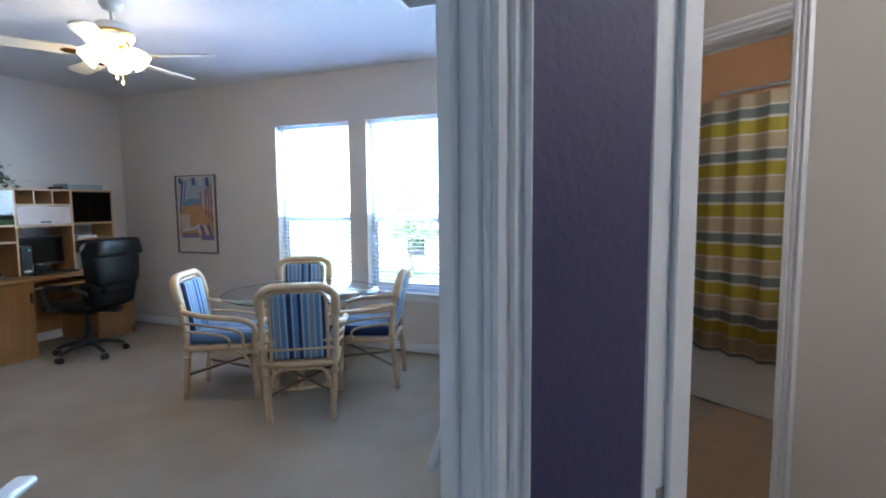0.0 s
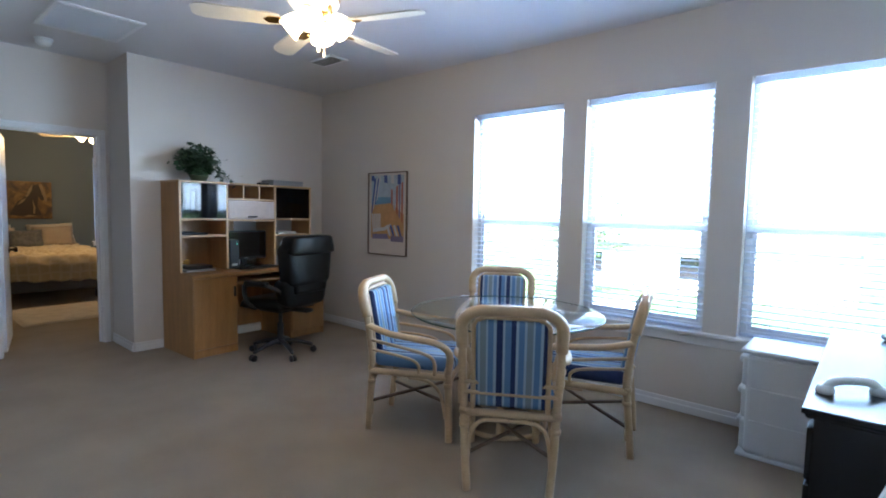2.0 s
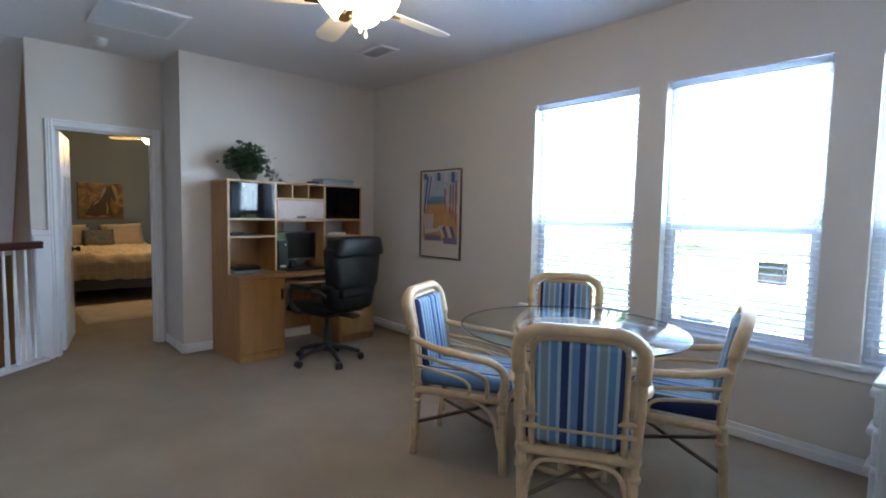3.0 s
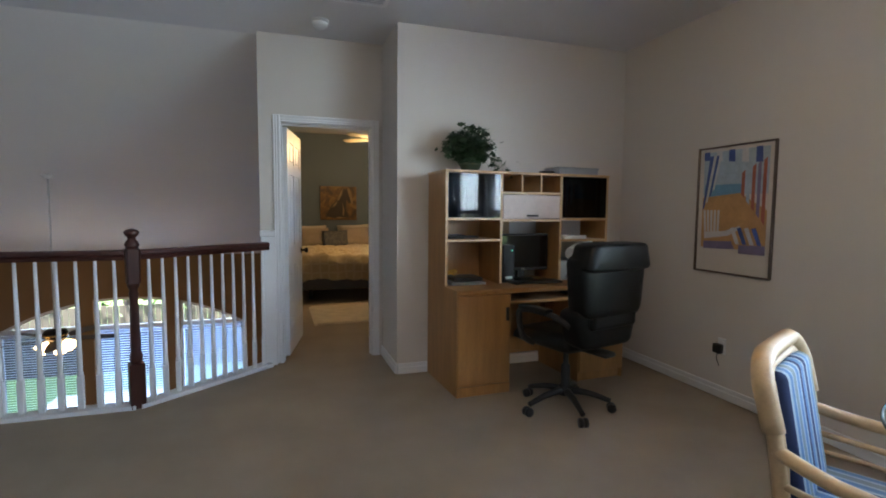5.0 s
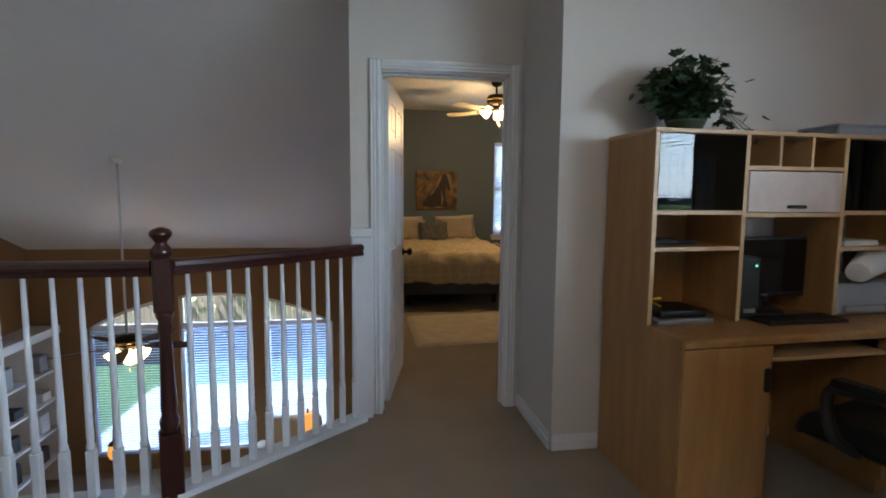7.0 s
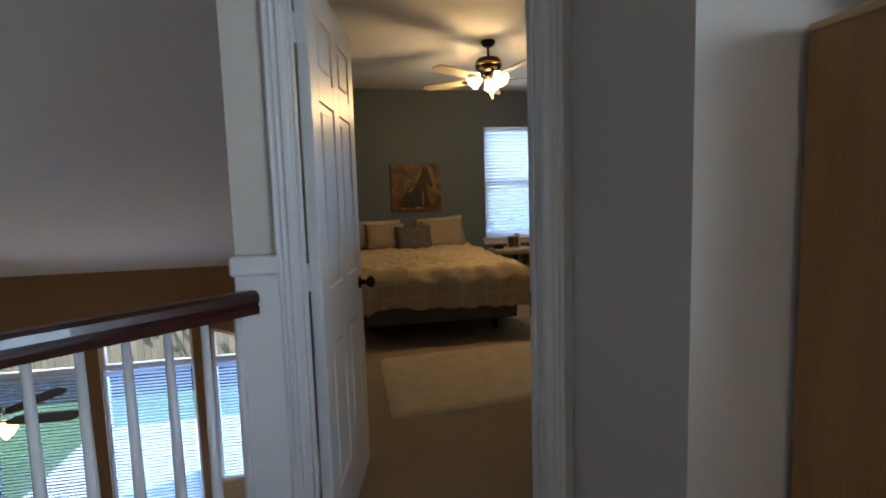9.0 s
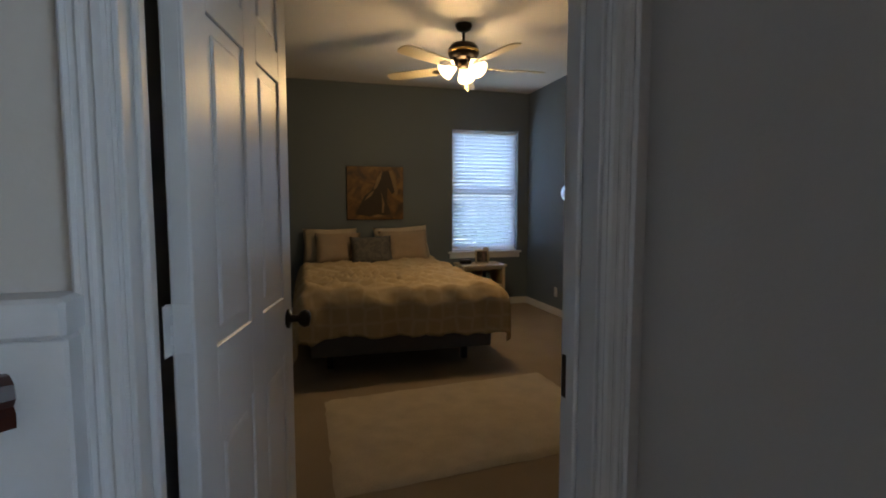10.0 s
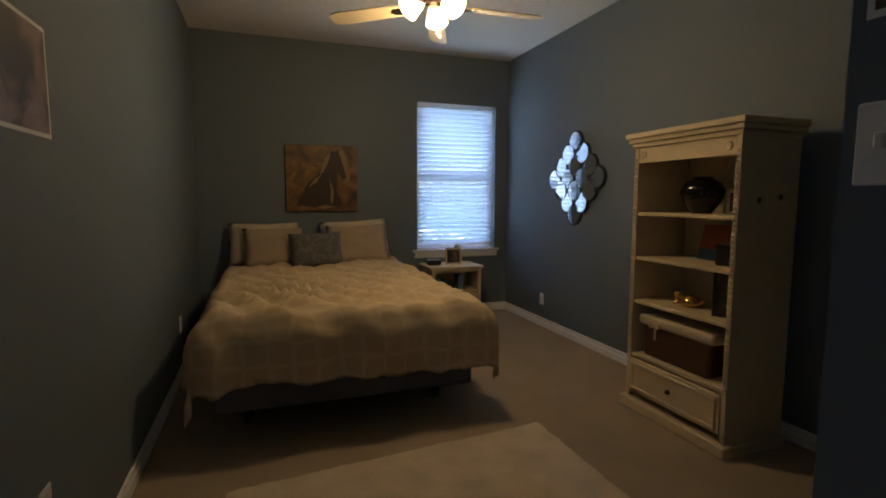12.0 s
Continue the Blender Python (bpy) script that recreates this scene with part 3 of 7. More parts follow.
# ---- windows ----
def blind(t, x0, x1, z0, z1, y, pitch, tilt, m, slat_w=0.05, cords=True):
    """A horizontal blind hanging in a window: head rail, slats, cords and bottom rail; local x along, y outwards."""
    hr = part("head_rail", bx(bmesh.new(), x0, x1, y - 0.03, y + 0.03, z1 - 0.045, z1, 0.004), SLAT, t)
    me = None
    n = int((z1 - z0 - 0.08) / pitch)
    for k in range(n):
        z = z1 - 0.06 - k * pitch
        if me is None:
            bm = bmesh.new()
            w = slat_w / 2
            rows = [(-w, 0.0), (-w * 0.35, 0.0035), (w * 0.35, 0.0035), (w, 0.0)]
            for j, (a, b) in enumerate(zip(rows, rows[1:])):
                for dz in (0,):
                    v = [bm.verts.new(p) for p in ((x0 + 0.004, a[0], a[1]), (x1 - 0.004, a[0], a[1]), (x1 - 0.004, b[0], b[1]), (x0 + 0.004, b[0], b[1]))]
                    lo = [bm.verts.new((p.co.x, p.co.y, p.co.z - 0.002)) for p in v]
                    bm.faces.new(v)
                    bm.faces.new(lo[::-1])
                    for i in range(4):
                        bm.faces.new((v[i], lo[i], lo[(i + 1) % 4], v[(i + 1) % 4]))
            bmesh.ops.remove_doubles(bm, verts=bm.verts[:], dist=0.0001)
            me = mesh_of("slat", bm, SLAT)
        ob = new("slat", me)
        ob.parent = t
        ob.matrix_basis = pose(0, y, z, tilt, 0, 0)
    part("bottom_rail", bx(bmesh.new(), x0, x1, y - 0.025, y + 0.025, z0 + 0.004, z0 + 0.022, 0.004), SLAT, t)
    for f in (0.18, 0.82):
        part("cord", tube(bmesh.new(), [(x0 + f * (x1 - x0), y - 0.026, z0 + 0.02), (x0 + f * (x1 - x0), y - 0.026, z1 - 0.04)], 0.0012, 4), SLAT, t)


def window(name, m, width, z0, z1, meet, label, tilt, pitch=0.042, with_blind=True, sill=True):
    """A single-hung white window: local x along the wall, y outwards through it."""
    t = tagged(new(name), label, "window", kind="structure")
    t.matrix_world = m
    bm = bmesh.new()
    for a in ((0, 0.04, z0, z1), (width - 0.04, width, z0, z1), (0.04, width - 0.04, z0, z0 + 0.04), (0.04, width - 0.04, z1 - 0.04, z1)):
        bx(bm, a[0], a[1], 0.085, 0.145, a[2], a[3], 0.003)
    part("window_frame", bm, TRIM, t)
    part("meeting_rail", bx(bmesh.new(), 0.04, width - 0.04, 0.09, 0.135, meet - 0.025, meet + 0.02, 0.004), TRIM, t)
    for a, b, y in ((z0 + 0.04, meet - 0.025, 0.105), (meet + 0.02, z1 - 0.04, 0.118)):
        bm = bmesh.new()
        bx(bm, 0.04, 0.066, y - 0.012, y + 0.012, a, b, 0.003)
        bx(bm, width - 0.066, width - 0.04, y - 0.012, y + 0.012, a, b, 0.003)
        bx(bm, 0.066, width - 0.066, y - 0.012, y + 0.012, a, a + 0.028, 0.003)
        part("sash", bm, TRIM, t)
        p = part("pane", bx(bmesh.new(), 0.05, width - 0.05, y - 0.002, y + 0.002, a, b), PANE, t)
        p.visible_shadow = False
    if sill:
        bm = bmesh.new()
        bx(bm, -0.05, width + 0.05, -0.035, 0.085, z0 - 0.022, z0 + 0.002, 0.006, 2)
        bx(bm, -0.03, width + 0.03, -0.014, -0.001, z0 - 0.085, z0 - 0.022, 0.004)
        part("window_sill", bm, TRIM, t)
    if with_blind:
        bt = thing("window_blind", "white horizontal-slat blind hanging in the window recess", "blind", m)
        blind(bt, 0.012, width - 0.012, z0 + 0.004, z1, 0.045, pitch, tilt, m)
    return t


for k, (a, b) in enumerate(WX):
    m = Matrix.Translation((a, YW, 0))
    window("window_%d" % (k + 1), m, b - a, WZ0, WZ1, 1.288, "white single-hung window washed out by daylight", 3, sill=False)
bm = bmesh.new()
bx(bm, -2.99, 0.30, YW - 0.045, YW + 0.085, WZ0 - 0.026, WZ0, 0.006, 2)
bx(bm, -2.96, 0.27, YW - 0.016, YW - 0.001, WZ0 - 0.09, WZ0 - 0.026, 0.004)
setting("window_sill_board", bm, TRIM, "long white window stool with apron", "window sill")
m = Matrix(((0, -1, 0, XF), (1, 0, 0, BWY0), (0, 0, 1, 0), (0, 0, 0, 1)))
window("window_bedroom", m, BWY1 - BWY0, BWZ0, BWZ1, 1.47, "white bedroom window behind a half-closed blind", -54, 0.0465)
for k, (a, b) in enumerate(BAYS):
    t = tagged(new("window_great_%d" % (k + 1)), "tall white great-room window with curved transom", "window", kind="structure")
    t.matrix_world = Matrix(((0, -1, 0, XF), (1, 0, 0, a), (0, 0, 1, 0), (0, 0, 0, 1)))
    w = b - a
    bm = bmesh.new()
    bx(bm, 0, 0.045, 0.05, 0.12, GS, min(arch_z(a), arch_z(a + 0.045)), 0.003)
    bx(bm, w - 0.045, w, 0.05, 0.12, GS, min(arch_z(b), arch_z(b - 0.045)), 0.003)
    bx(bm, 0.045, w - 0.045, 0.05, 0.12, GS, GS + 0.05, 0.003)
    part("window_frame", bm, TRIM, t)
    part("transom_bar", bx(bmesh.new(), 0.045, w - 0.045, 0.04, 0.12, AZ - 0.035, AZ + 0.035, 0.003), TRIM, t)
    bm = bmesh.new()
    for j in range(10):
        ya, yb = w * j / 10, w * (j + 1) / 10
        slab(bm, ya, yb, arch_z(a + ya) - 0.05, arch_z(a + yb) - 0.05, arch_z(a + ya) + 0.002, arch_z(a + yb) + 0.002, 0.05, 0.12)
    for v in bm.verts:
        v.co = Vector((v.co.y, v.co.x, v.co.z))
    part("arched_head", bm, TRIM, t)
    p = part("pane", bx(bmesh.new(), 0.02, w - 0.02, 0.083, 0.087, GS + 0.02, AZ), TINTPANE, t)
    p.visible_shadow = False
    bt = thing("window_blind", "white horizontal-slat blind lowered over the great-room window", "blind", t.matrix_world.copy())
    blind(bt, 0.05, w - 0.05, GS + 0.05, AZ - 0.04, 0.018, 0.042, (8, 20, 20)[k], None, slat_w=0.03)


# ---- outdoors ----
setting("ground", cuboid(-400, 400, -400, 400, -3.6, -3.25), GRASS, "mown lawn running to the horizon", "ground")
setting("patio", cuboid(-15.2, XF - 0.2, -3.5, 2.0, -3.26, -3.17), CONCRETE, "pale concrete patio slab behind the house", "patio")
setting("driveway", cuboid(-7.5, 6.0, YW + 0.4, 16.4, -3.26, -3.235), CONCRETE, "pale concrete driveway in front of the house", "driveway")
setting("road", cuboid(-200, 200, 17.0, 25.0, -3.26, -3.245), CONCRETE, "pale concrete residential street", "road")


def tree(at, height, spread, seed):
    rnd = random.Random(seed)
    t = thing("tree", "leafy shade tree standing on the lawn", "tree", pose(*at), "garden trees")
    bm = bmesh.new()
    tube(bm, curve([(0, 0, -0.1), (0.05, 0.03, height * 0.25), (-0.04, 0.05, height * 0.55)], 4), 0.17, 9, r2=0.08)
    tips = []
    for k in range(7):
        a = k * 2.4 + rnd.random()
        z = height * (0.3 + 0.05 * k)
        e = Vector((math.cos(a) * spread * 0.6, math.sin(a) * spread * 0.6, z + height * (0.15 + 0.2 * rnd.random())))
        tube(bm, curve([(0, 0, z), e * 0.5 + Vector((0, 0, z * 0.5 + 0.1)), e], 4), 0.07, 6, r2=0.02)
        tips.append(e)
    part("trunk", bm, BARK, t)
    verts, faces = [], []
    for k in range(2600):
        c = rnd.choice(tips) * rnd.uniform(0.6, 1.1)
        p = Vector((c.x, c.y, c.z)) + Vector((rnd.gauss(0, 1), rnd.gauss(0, 1), rnd.gauss(0, 0.8))) * spread * 0.3
        p.z = max(p.z, height * 0.28)
        s = rnd.uniform(0.06, 0.16)
        a, b = Vector((rnd.gauss(0, 1), rnd.gauss(0, 1), rnd.gauss(0, 0.6))).normalized() * s, Vector((rnd.gauss(0, 1), rnd.gauss(0, 1), rnd.gauss(0, 1))).normalized() * s * 0.6
        i = len(verts)
        verts += [p - a, p + b, p + a, p - b]
        faces.append((i, i + 1, i + 2, i + 3))
    me = bpy.data.meshes.new("crown")
    me.from_pydata(verts, [], faces)
    me.materials.append(TREELEAF)
    ob = new("crown", me)
    ob.parent = t


for at, h, s, sd in (((-20, -5.5, -3.25), 6.5, 2.6, 1), ((-22, -0.5, -3.25), 7.5, 3.0, 2), ((-19.5, 4.5, -3.25), 6.0, 2.4, 3), ((-24, -11, -3.25), 7.0, 3.0, 4), ((-23, 9.5, -3.25), 7, 2.8, 5), ((-18.4, -2.8, -3.25), 6.2, 2.6, 6), ((-18.6, 1.8, -3.25), 5.6, 2.4, 7), ((-13, 29, -3.25), 7, 2.8, 8)):
    tree(at, h, s, sd)
fence = thing("fence", "weathered vertical-board garden fence behind the lawn", "fence")
me = mesh_of("board", cuboid(-0.07, 0.07, -0.012, 0.012, 0, 1.85, 0.006), FENCE)
for k in range(150):
    ob = new("board", me)
    ob.parent = fence
    ob.matrix_basis = pose(-17.2, -14 + k * 0.148, -3.25 + 0.01 * (k % 3), 0, 0, 90)


def car(at, paint, label):
    t = thing("car", label, "car", at)
    bm = bmesh.new()
    bx(bm, -2.2, 2.2, -0.88, 0.88, 0.28, 0.85, 0.12, 3)
    bx(bm, -1.3, 1.0, -0.74, 0.74, 0.80, 1.42, 0.22, 3)
    part("body", bm, paint, t)
    for sx in (-1.35, 1.35):
        for sy in (-0.8, 0.8):
            w = part("wheel", lathe(bmesh.new(), [(0.2, -0.1), (0.32, -0.1), (0.33, -0.06), (0.33, 0.06), (0.32, 0.1), (0.2, 0.1)], 18, pose(sx, sy, 0.33, 90)), BLACKP, t)
    for sx in (-0.75, 0.45):
        bm = bmesh.new()
        bx(bm, sx - 0.5, sx + 0.5, -0.757, 0.757, 0.98, 1.28, 0.03)
        part("side_window", bm, SCREEN, t)


car(pose(-7.2, 19.2, -3.245, 0, 0, 4), mat("silver_car_paint", (0.42, 0.44, 0.47), 0.25, 0.5, vary=0.03, bump=0), "silver saloon car parked on the street")


def house(at, w, d, label):
    t = thing("house", label, "house", at)
    part("wall", cuboid(-w / 2, w / 2, 0, d, 0, 3.0), BRICK, t)
    bm = bmesh.new()
    v = [bm.verts.new(p) for p in ((-w / 2 - 0.4, -0.4, 2.95), (w / 2 + 0.4, -0.4, 2.95), (w / 2 + 0.4, d + 0.4, 2.95), (-w / 2 - 0.4, d + 0.4, 2.95), (-w / 2 + 2.5, d / 2, 5.6), (w / 2 - 2.5, d / 2, 5.6))]
    for q in ((0, 1, 5, 4), (1, 2, 5), (2, 3, 4, 5), (3, 0, 4), (3, 2, 1, 0)):
        bm.faces.new([v[i] for i in q])
    part("roof", bm, ROOF, t)
    for x in (-w * 0.32, w * 0.05):
        wd = part("window", cuboid(x - 0.8, x + 0.8, -0.04, 0.02, 0.9, 2.3, 0.01), TRIM, t)
        part("pane", cuboid(x - 0.72, x + 0.72, -0.05, -0.03, 0.98, 2.22), SCREEN, wd)
    part("garage_door", cuboid(w * 0.2, w * 0.44, -0.04, 0.02, 0, 2.2, 0.01), TRIM, t)


house(pose(-9, 33, -3.25), 17, 10, "single-storey pale brick house with a hipped roof across the street")
house(pose(12, 33, -3.25), 17, 10, "single-storey pale brick house with a hipped roof across the street")


# ---- railing ----
rail = thing("railing", "loft railing with white balusters and a dark cherry handrail", "railing")
NW = Vector((-5.09, 0.633))
END = Vector((-5.766, 1.443))
bm = bmesh.new()


def rail_profile(bm, a, b, z):
    """A moulded handrail between two points."""
    d = (b - a).normalized()
    n = Vector((-d.y, d.x, 0))
    prof = [(-0.028, -0.03), (0.028, -0.03), (0.030, -0.012), (0.022, -0.004), (0.034, 0.008), (0.030, 0.026), (0.014, 0.034), (-0.014, 0.034), (-0.030, 0.026), (-0.034, 0.008), (-0.022, -0.004), (-0.030, -0.012)]
    ra = [bm.verts.new(a + n * p + Vector((0, 0, z + q))) for p, q in prof]
    rb = [bm.verts.new(b + n * p + Vector((0, 0, z + q))) for p, q in prof]
    for i in range(len(prof)):
        j = (i + 1) % len(prof)
        bm.faces.new((ra[i], ra[j], rb[j], rb[i]))
    bm.faces.new(ra[::-1])
    bm.faces.new(rb)


RZ = 1.0
nw3, end3, far3 = Vector((*NW, 0)), Vector((*END, 0)), Vector((NW.x, -2.70, 0))
dd = (end3 - nw3).normalized()
rail_profile(bm, nw3 + dd * 0.04, end3, RZ + 0.01)
rail_profile(bm, nw3 - Vector((0, 0.04, 0)), far3, RZ + 0.01)
part("handrail", bm, CHERRY, rail, "dark cherry handrail")
newel = part("newel_post", bx(bmesh.new(), -0.045, 0.045, -0.045, 0.045, 0.0, 0.30, 0.006), CHERRY, rail, "dark cherry turned newel post")
newel.matrix_basis = pose(NW.x, NW.y, 0, 0, 0, 22)
part("newel_block", bx(bmesh.new(), -0.04, 0.04, -0.04, 0.04, 0.82, 1.06, 0.012), CHERRY, newel)
part("turned_shaft", lathe(bmesh.new(), [(0.030, 0.295), (0.036, 0.32), (0.040, 0.35), (0.030, 0.38), (0.033, 0.42), (0.027, 0.6), (0.024, 0.72), (0.030, 0.76), (0.024, 0.785), (0.036, 0.81), (0.036, 0.83)], 18), CHERRY, newel)
part("finial", lathe(bmesh.new(), [(0.034, 1.055), (0.044, 1.075), (0.038, 1.095), (0.022, 1.115), (0.026, 1.125), (0.042, 1.145), (0.045, 1.158), (0.036, 1.172), (0.010, 1.182)], 18), CHERRY, newel)
bm = bmesh.new()
bx(bm, -0.017, 0.017, -0.017, 0.017, 0.028, 0.24, 0.002)
lathe(bm, [(0.016, 0.24), (0.0185, 0.255), (0.0135, 0.275), (0.0155, 0.30), (0.013, 0.6), (0.0095, 0.985)], 10)
bal = mesh_of("baluster", bm, TRIM)
spots = [nw3 + dd * s for s in np.linspace(0.10, (end3 - nw3).length - 0.05, 11)] + [nw3 - Vector((0, s, 0)) for s in np.arange(0.105, 3.3, 0.105)]
for p in spots:
    ob = new("baluster", bal)
    ob.parent = rail
    ob.matrix_basis = pose(p.x, p.y, 0)
bm = bmesh.new()
for a, b in ((nw3, end3), (far3, nw3)):
    d = (b - a).normalized()
    n = Vector((-d.y, d.x, 0))
    q = [a + n * 0.055, b + n * 0.055, b - n * 0.055, a - n * 0.055]
    prism([(v.x, v.y) for v in q], 0.0 if a is nw3 else -0.001, 0.028 if a is nw3 else 0.0275, bm)
    q = [a + n * 0.075, b + n * 0.075, b + n * 0.03, a + n * 0.03]
    prism([(v.x, v.y) for v in q], -0.32, -0.002, bm)
part("base_shoe", bm, TRIM, rail, "white base shoe and fascia")
bm = bx(bmesh.new(), XD + 0.001, XD + 0.062, 1.396, 1.512, 0, 1.085, 0.004)
bx(bm, XD + 0.001, XD + 0.074, 1.386, 1.515, 1.085, 1.138, 0.006)
setting("pilaster", bm, TRIM, "flat white half-post with a capped top at the railing end", "post")


# ---- doors ----
def panel_door(name, m, width, height, label):
    """A six-panel leaf: local x from the hinge, y through its thickness, z up."""
    t = tagged(new(name), label, "door", kind="structure")
    t.matrix_world = m
    part("leaf", bx(bmesh.new(), 0, width, 0.004, 0.032, 0.012, height, 0.002), TRIM, t)
    st, mid = 0.105, 0.10
    cols = ((st, width / 2 - mid / 2), (width / 2 + mid / 2, width - st))
    rows = ((0.24, 0.80), (0.98, 1.62), (1.71, height - 0.12))
    bm = bmesh.new()
    for y0, y1 in ((-0.002, 0.008), (0.028, 0.038)):
        xs = [0, st, width / 2 - mid / 2, width / 2 + mid / 2, width - st, width]
        zs = [0.012, 0.24, 0.80, 0.98, 1.62, 1.71, height - 0.12, height]
        for a, b in ((0, 1), (2, 3), (4, 5)):
            bx(bm, xs[a], xs[b], y0, y1, zs[0], zs[7], 0.003)
        for a, b in ((0, 1), (2, 3), (4, 5), (6, 7)):
            for c, d in ((1, 2), (3, 4)):
                bx(bm, xs[c] - 0.003, xs[d] + 0.003, y0, y1, zs[a], zs[b], 0.003)
    part("stiles_and_rails", bm, TRIM, t)
    for a, b in cols:
        for c, d in rows:
            bm = bmesh.new()
            bx(bm, a + 0.028, b - 0.028, -0.001, 0.037, c + 0.028, d - 0.028, 0.010, 2)
            part("panel", bm, TRIM, t)
    for z in (0.22, 1.04, 1.82):
        bm = bmesh.new()
        bx(bm, -0.003, 0.0005, 0.002, 0.034, z - 0.045, z + 0.045, 0.001)
        bx(bm, -0.034, -0.002, 0.033, 0.036, z - 0.045, z + 0.045, 0.001)
        for k in range(5):
            lathe(bm, [(0.005, z - 0.045 + k * 0.018), (0.0065, z - 0.043 + k * 0.018), (0.0065, z - 0.030 + k * 0.018), (0.005, z - 0.028 + k * 0.018)], 10, Matrix.Translation((-0.008, 0.037, 0)))
        part("hinge", bm, TRIM, t, "hinge painted white")
    for s, y in ((-1, -0.002), (1, 0.038)):
        k = part("door_knob", lathe(bmesh.new(), [(0.030, 0), (0.031, 0.006), (0.013, 0.012), (0.011, 0.032), (0.024, 0.042), (0.029, 0.055), (0.024, 0.068), (0.008, 0.073)], 18, pose(width - 0.065, y, 0.905, 90 if s < 0 else -90)), BRONZE, t, "dark bronze door knob")
    part("latch_plate", bx(bmesh.new(), width - 0.001, width + 0.002, 0.006, 0.03, 0.87, 0.94, 0.001), BRONZE, t)
    return t


ang = math.degrees(math.atan2(0.135, -0.69))
panel_door("door_bedroom", pose(XB - 0.006, DY0 + 0.006, 0, 0, 0, ang) @ pose(0.03, -0.036, 0), 0.752, 2.022, "white six-panel bedroom door standing open inwards")
single("strike_plate", bx(bx(bmesh.new(), XB + 0.01, XB + 0.06, DY1 - 0.004, DY1 - 0.0005, 0.86, 0.95, 0.001), XB + 0.025, XB + 0.045, DY1 - 0.006, DY1 - 0.0045, 0.885, 0.925), BRONZE, "dark bronze strike plate on the bedroom jamb", "strike plate")


# ---- dining set ----
def rattan_chair():
    """Facing +y, seat centre over the origin."""
    t = thing("dining_chair", "pale rattan armchair with blue striped cushions at the glass table", "chair", group="chairs round the glass table")
    for sx in (-1, 1):
        bm = tube(bmesh.new(), curve([(sx * 0.20, -0.27, 0), (sx * 0.215, -0.255, 0.2), (sx * 0.225, -0.235, 0.42), (sx * 0.235, -0.25, 0.62), (sx * 0.235, -0.275, 0.80)], 4), 0.021, 9)
        for z in (0.32, 0.40):
            lathe(bm, [(0.025, z - 0.012), (0.027, z), (0.025, z + 0.012)], 9, Matrix.Translation((sx * 0.222, -0.24, 0)))
        part("back_leg", bm, RATTAN, t)
        bm = tube(bmesh.new(), curve([(sx * 0.235, 0.26, 0), (sx * 0.24, 0.255, 0.22), (sx * 0.245, 0.25, 0.44)], 4), 0.023, 9)
        lathe(bm, [(0.027, 0.33), (0.029, 0.345), (0.027, 0.36)], 9, Matrix.Translation((sx * 0.243, 0.25, 0)))
        part("front_leg", bm, RATTAN, t)
        arm = curve([(sx * 0.235, -0.262, 0.70), (sx * 0.275, -0.12, 0.665), (sx * 0.29, 0.06, 0.645), (sx * 0.285, 0.20, 0.62), (sx * 0.262, 0.262, 0.55), (sx * 0.247, 0.252, 0.42)], 5)
        part("arm", tube(bmesh.new(), arm, 0.022, 9), RATTAN, t)
        bm = tube(bmesh.new(), curve([(sx * 0.238, -0.25, 0.60), (sx * 0.268, -0.05, 0.575), (sx * 0.272, 0.10, 0.545), (sx * 0.262, 0.165, 0.50), (sx * 0.25, 0.17, 0.40)], 5), 0.0115, 7)
        tube(bm, curve([(sx * 0.236, -0.245, 0.53), (sx * 0.262, -0.08, 0.515), (sx * 0.262, 0.03, 0.49), (sx * 0.252, 0.07, 0.45), (sx * 0.247, 0.07, 0.40)], 5), 0.010, 7)
        part("arm_loop", bm, RATTAN, t)
        part("leg_bracket", tube(bmesh.new(), curve([(sx * 0.205, -0.245, 0.10), (sx * 0.185, -0.245, 0.28), (sx * 0.13, -0.24, 0.345), (0, -0.238, 0.352)], 5), 0.011, 7), RATTAN, t)
        bm = tube(bmesh.new(), curve([(sx * 0.225, 0.25, 0.12), (sx * 0.20, 0.25, 0.29), (sx * 0.14, 0.25, 0.35), (0, 0.25, 0.362)], 5), 0.011, 7)
        tube(bm, curve([(sx * 0.235, 0.235, 0.14), (sx * 0.236, 0.20, 0.29), (sx * 0.235, 0.12, 0.355), (sx * 0.232, 0, 0.362)], 5), 0.010, 7)
        part("leg_bracket", bm, RATTAN, t)
    outer = [(-0.235, -0.272, 0.78), (-0.238, -0.300, 0.90)]
    arc = [(0.238 - 0.125 + 0.125 * math.cos(a), 0.875 + 0.105 * math.sin(a)) for a in np.linspace(0, math.pi / 2, 6)]
    pts = [(-x, -0.27 - 0.25 * (z - 0.78), z) for x, z in arc] + [(x, -0.27 - 0.25 * (z - 0.78), z) for x, z in arc[::-1]]
    part("back_frame", tube(bmesh.new(), curve([(-0.235, -0.270, 0.76), *pts, (0.235, -0.270, 0.76)], 3), 0.030, 10), RATTAN, t)
    arc = [(0.178 - 0.07 + 0.07 * math.cos(a), 0.87 + 0.07 * math.sin(a)) for a in np.linspace(0, math.pi / 2, 5)]
    inner = [(-0.182, -0.238, 0.38), (-0.18, -0.25, 0.62)] + [(-x, -0.268 - 0.25 * (z - 0.78), z) for x, z in arc] + [(x, -0.268 - 0.25 * (z - 0.78), z) for x, z in arc[::-1]] + [(0.18, -0.25, 0.62), (0.182, -0.238, 0.38)]
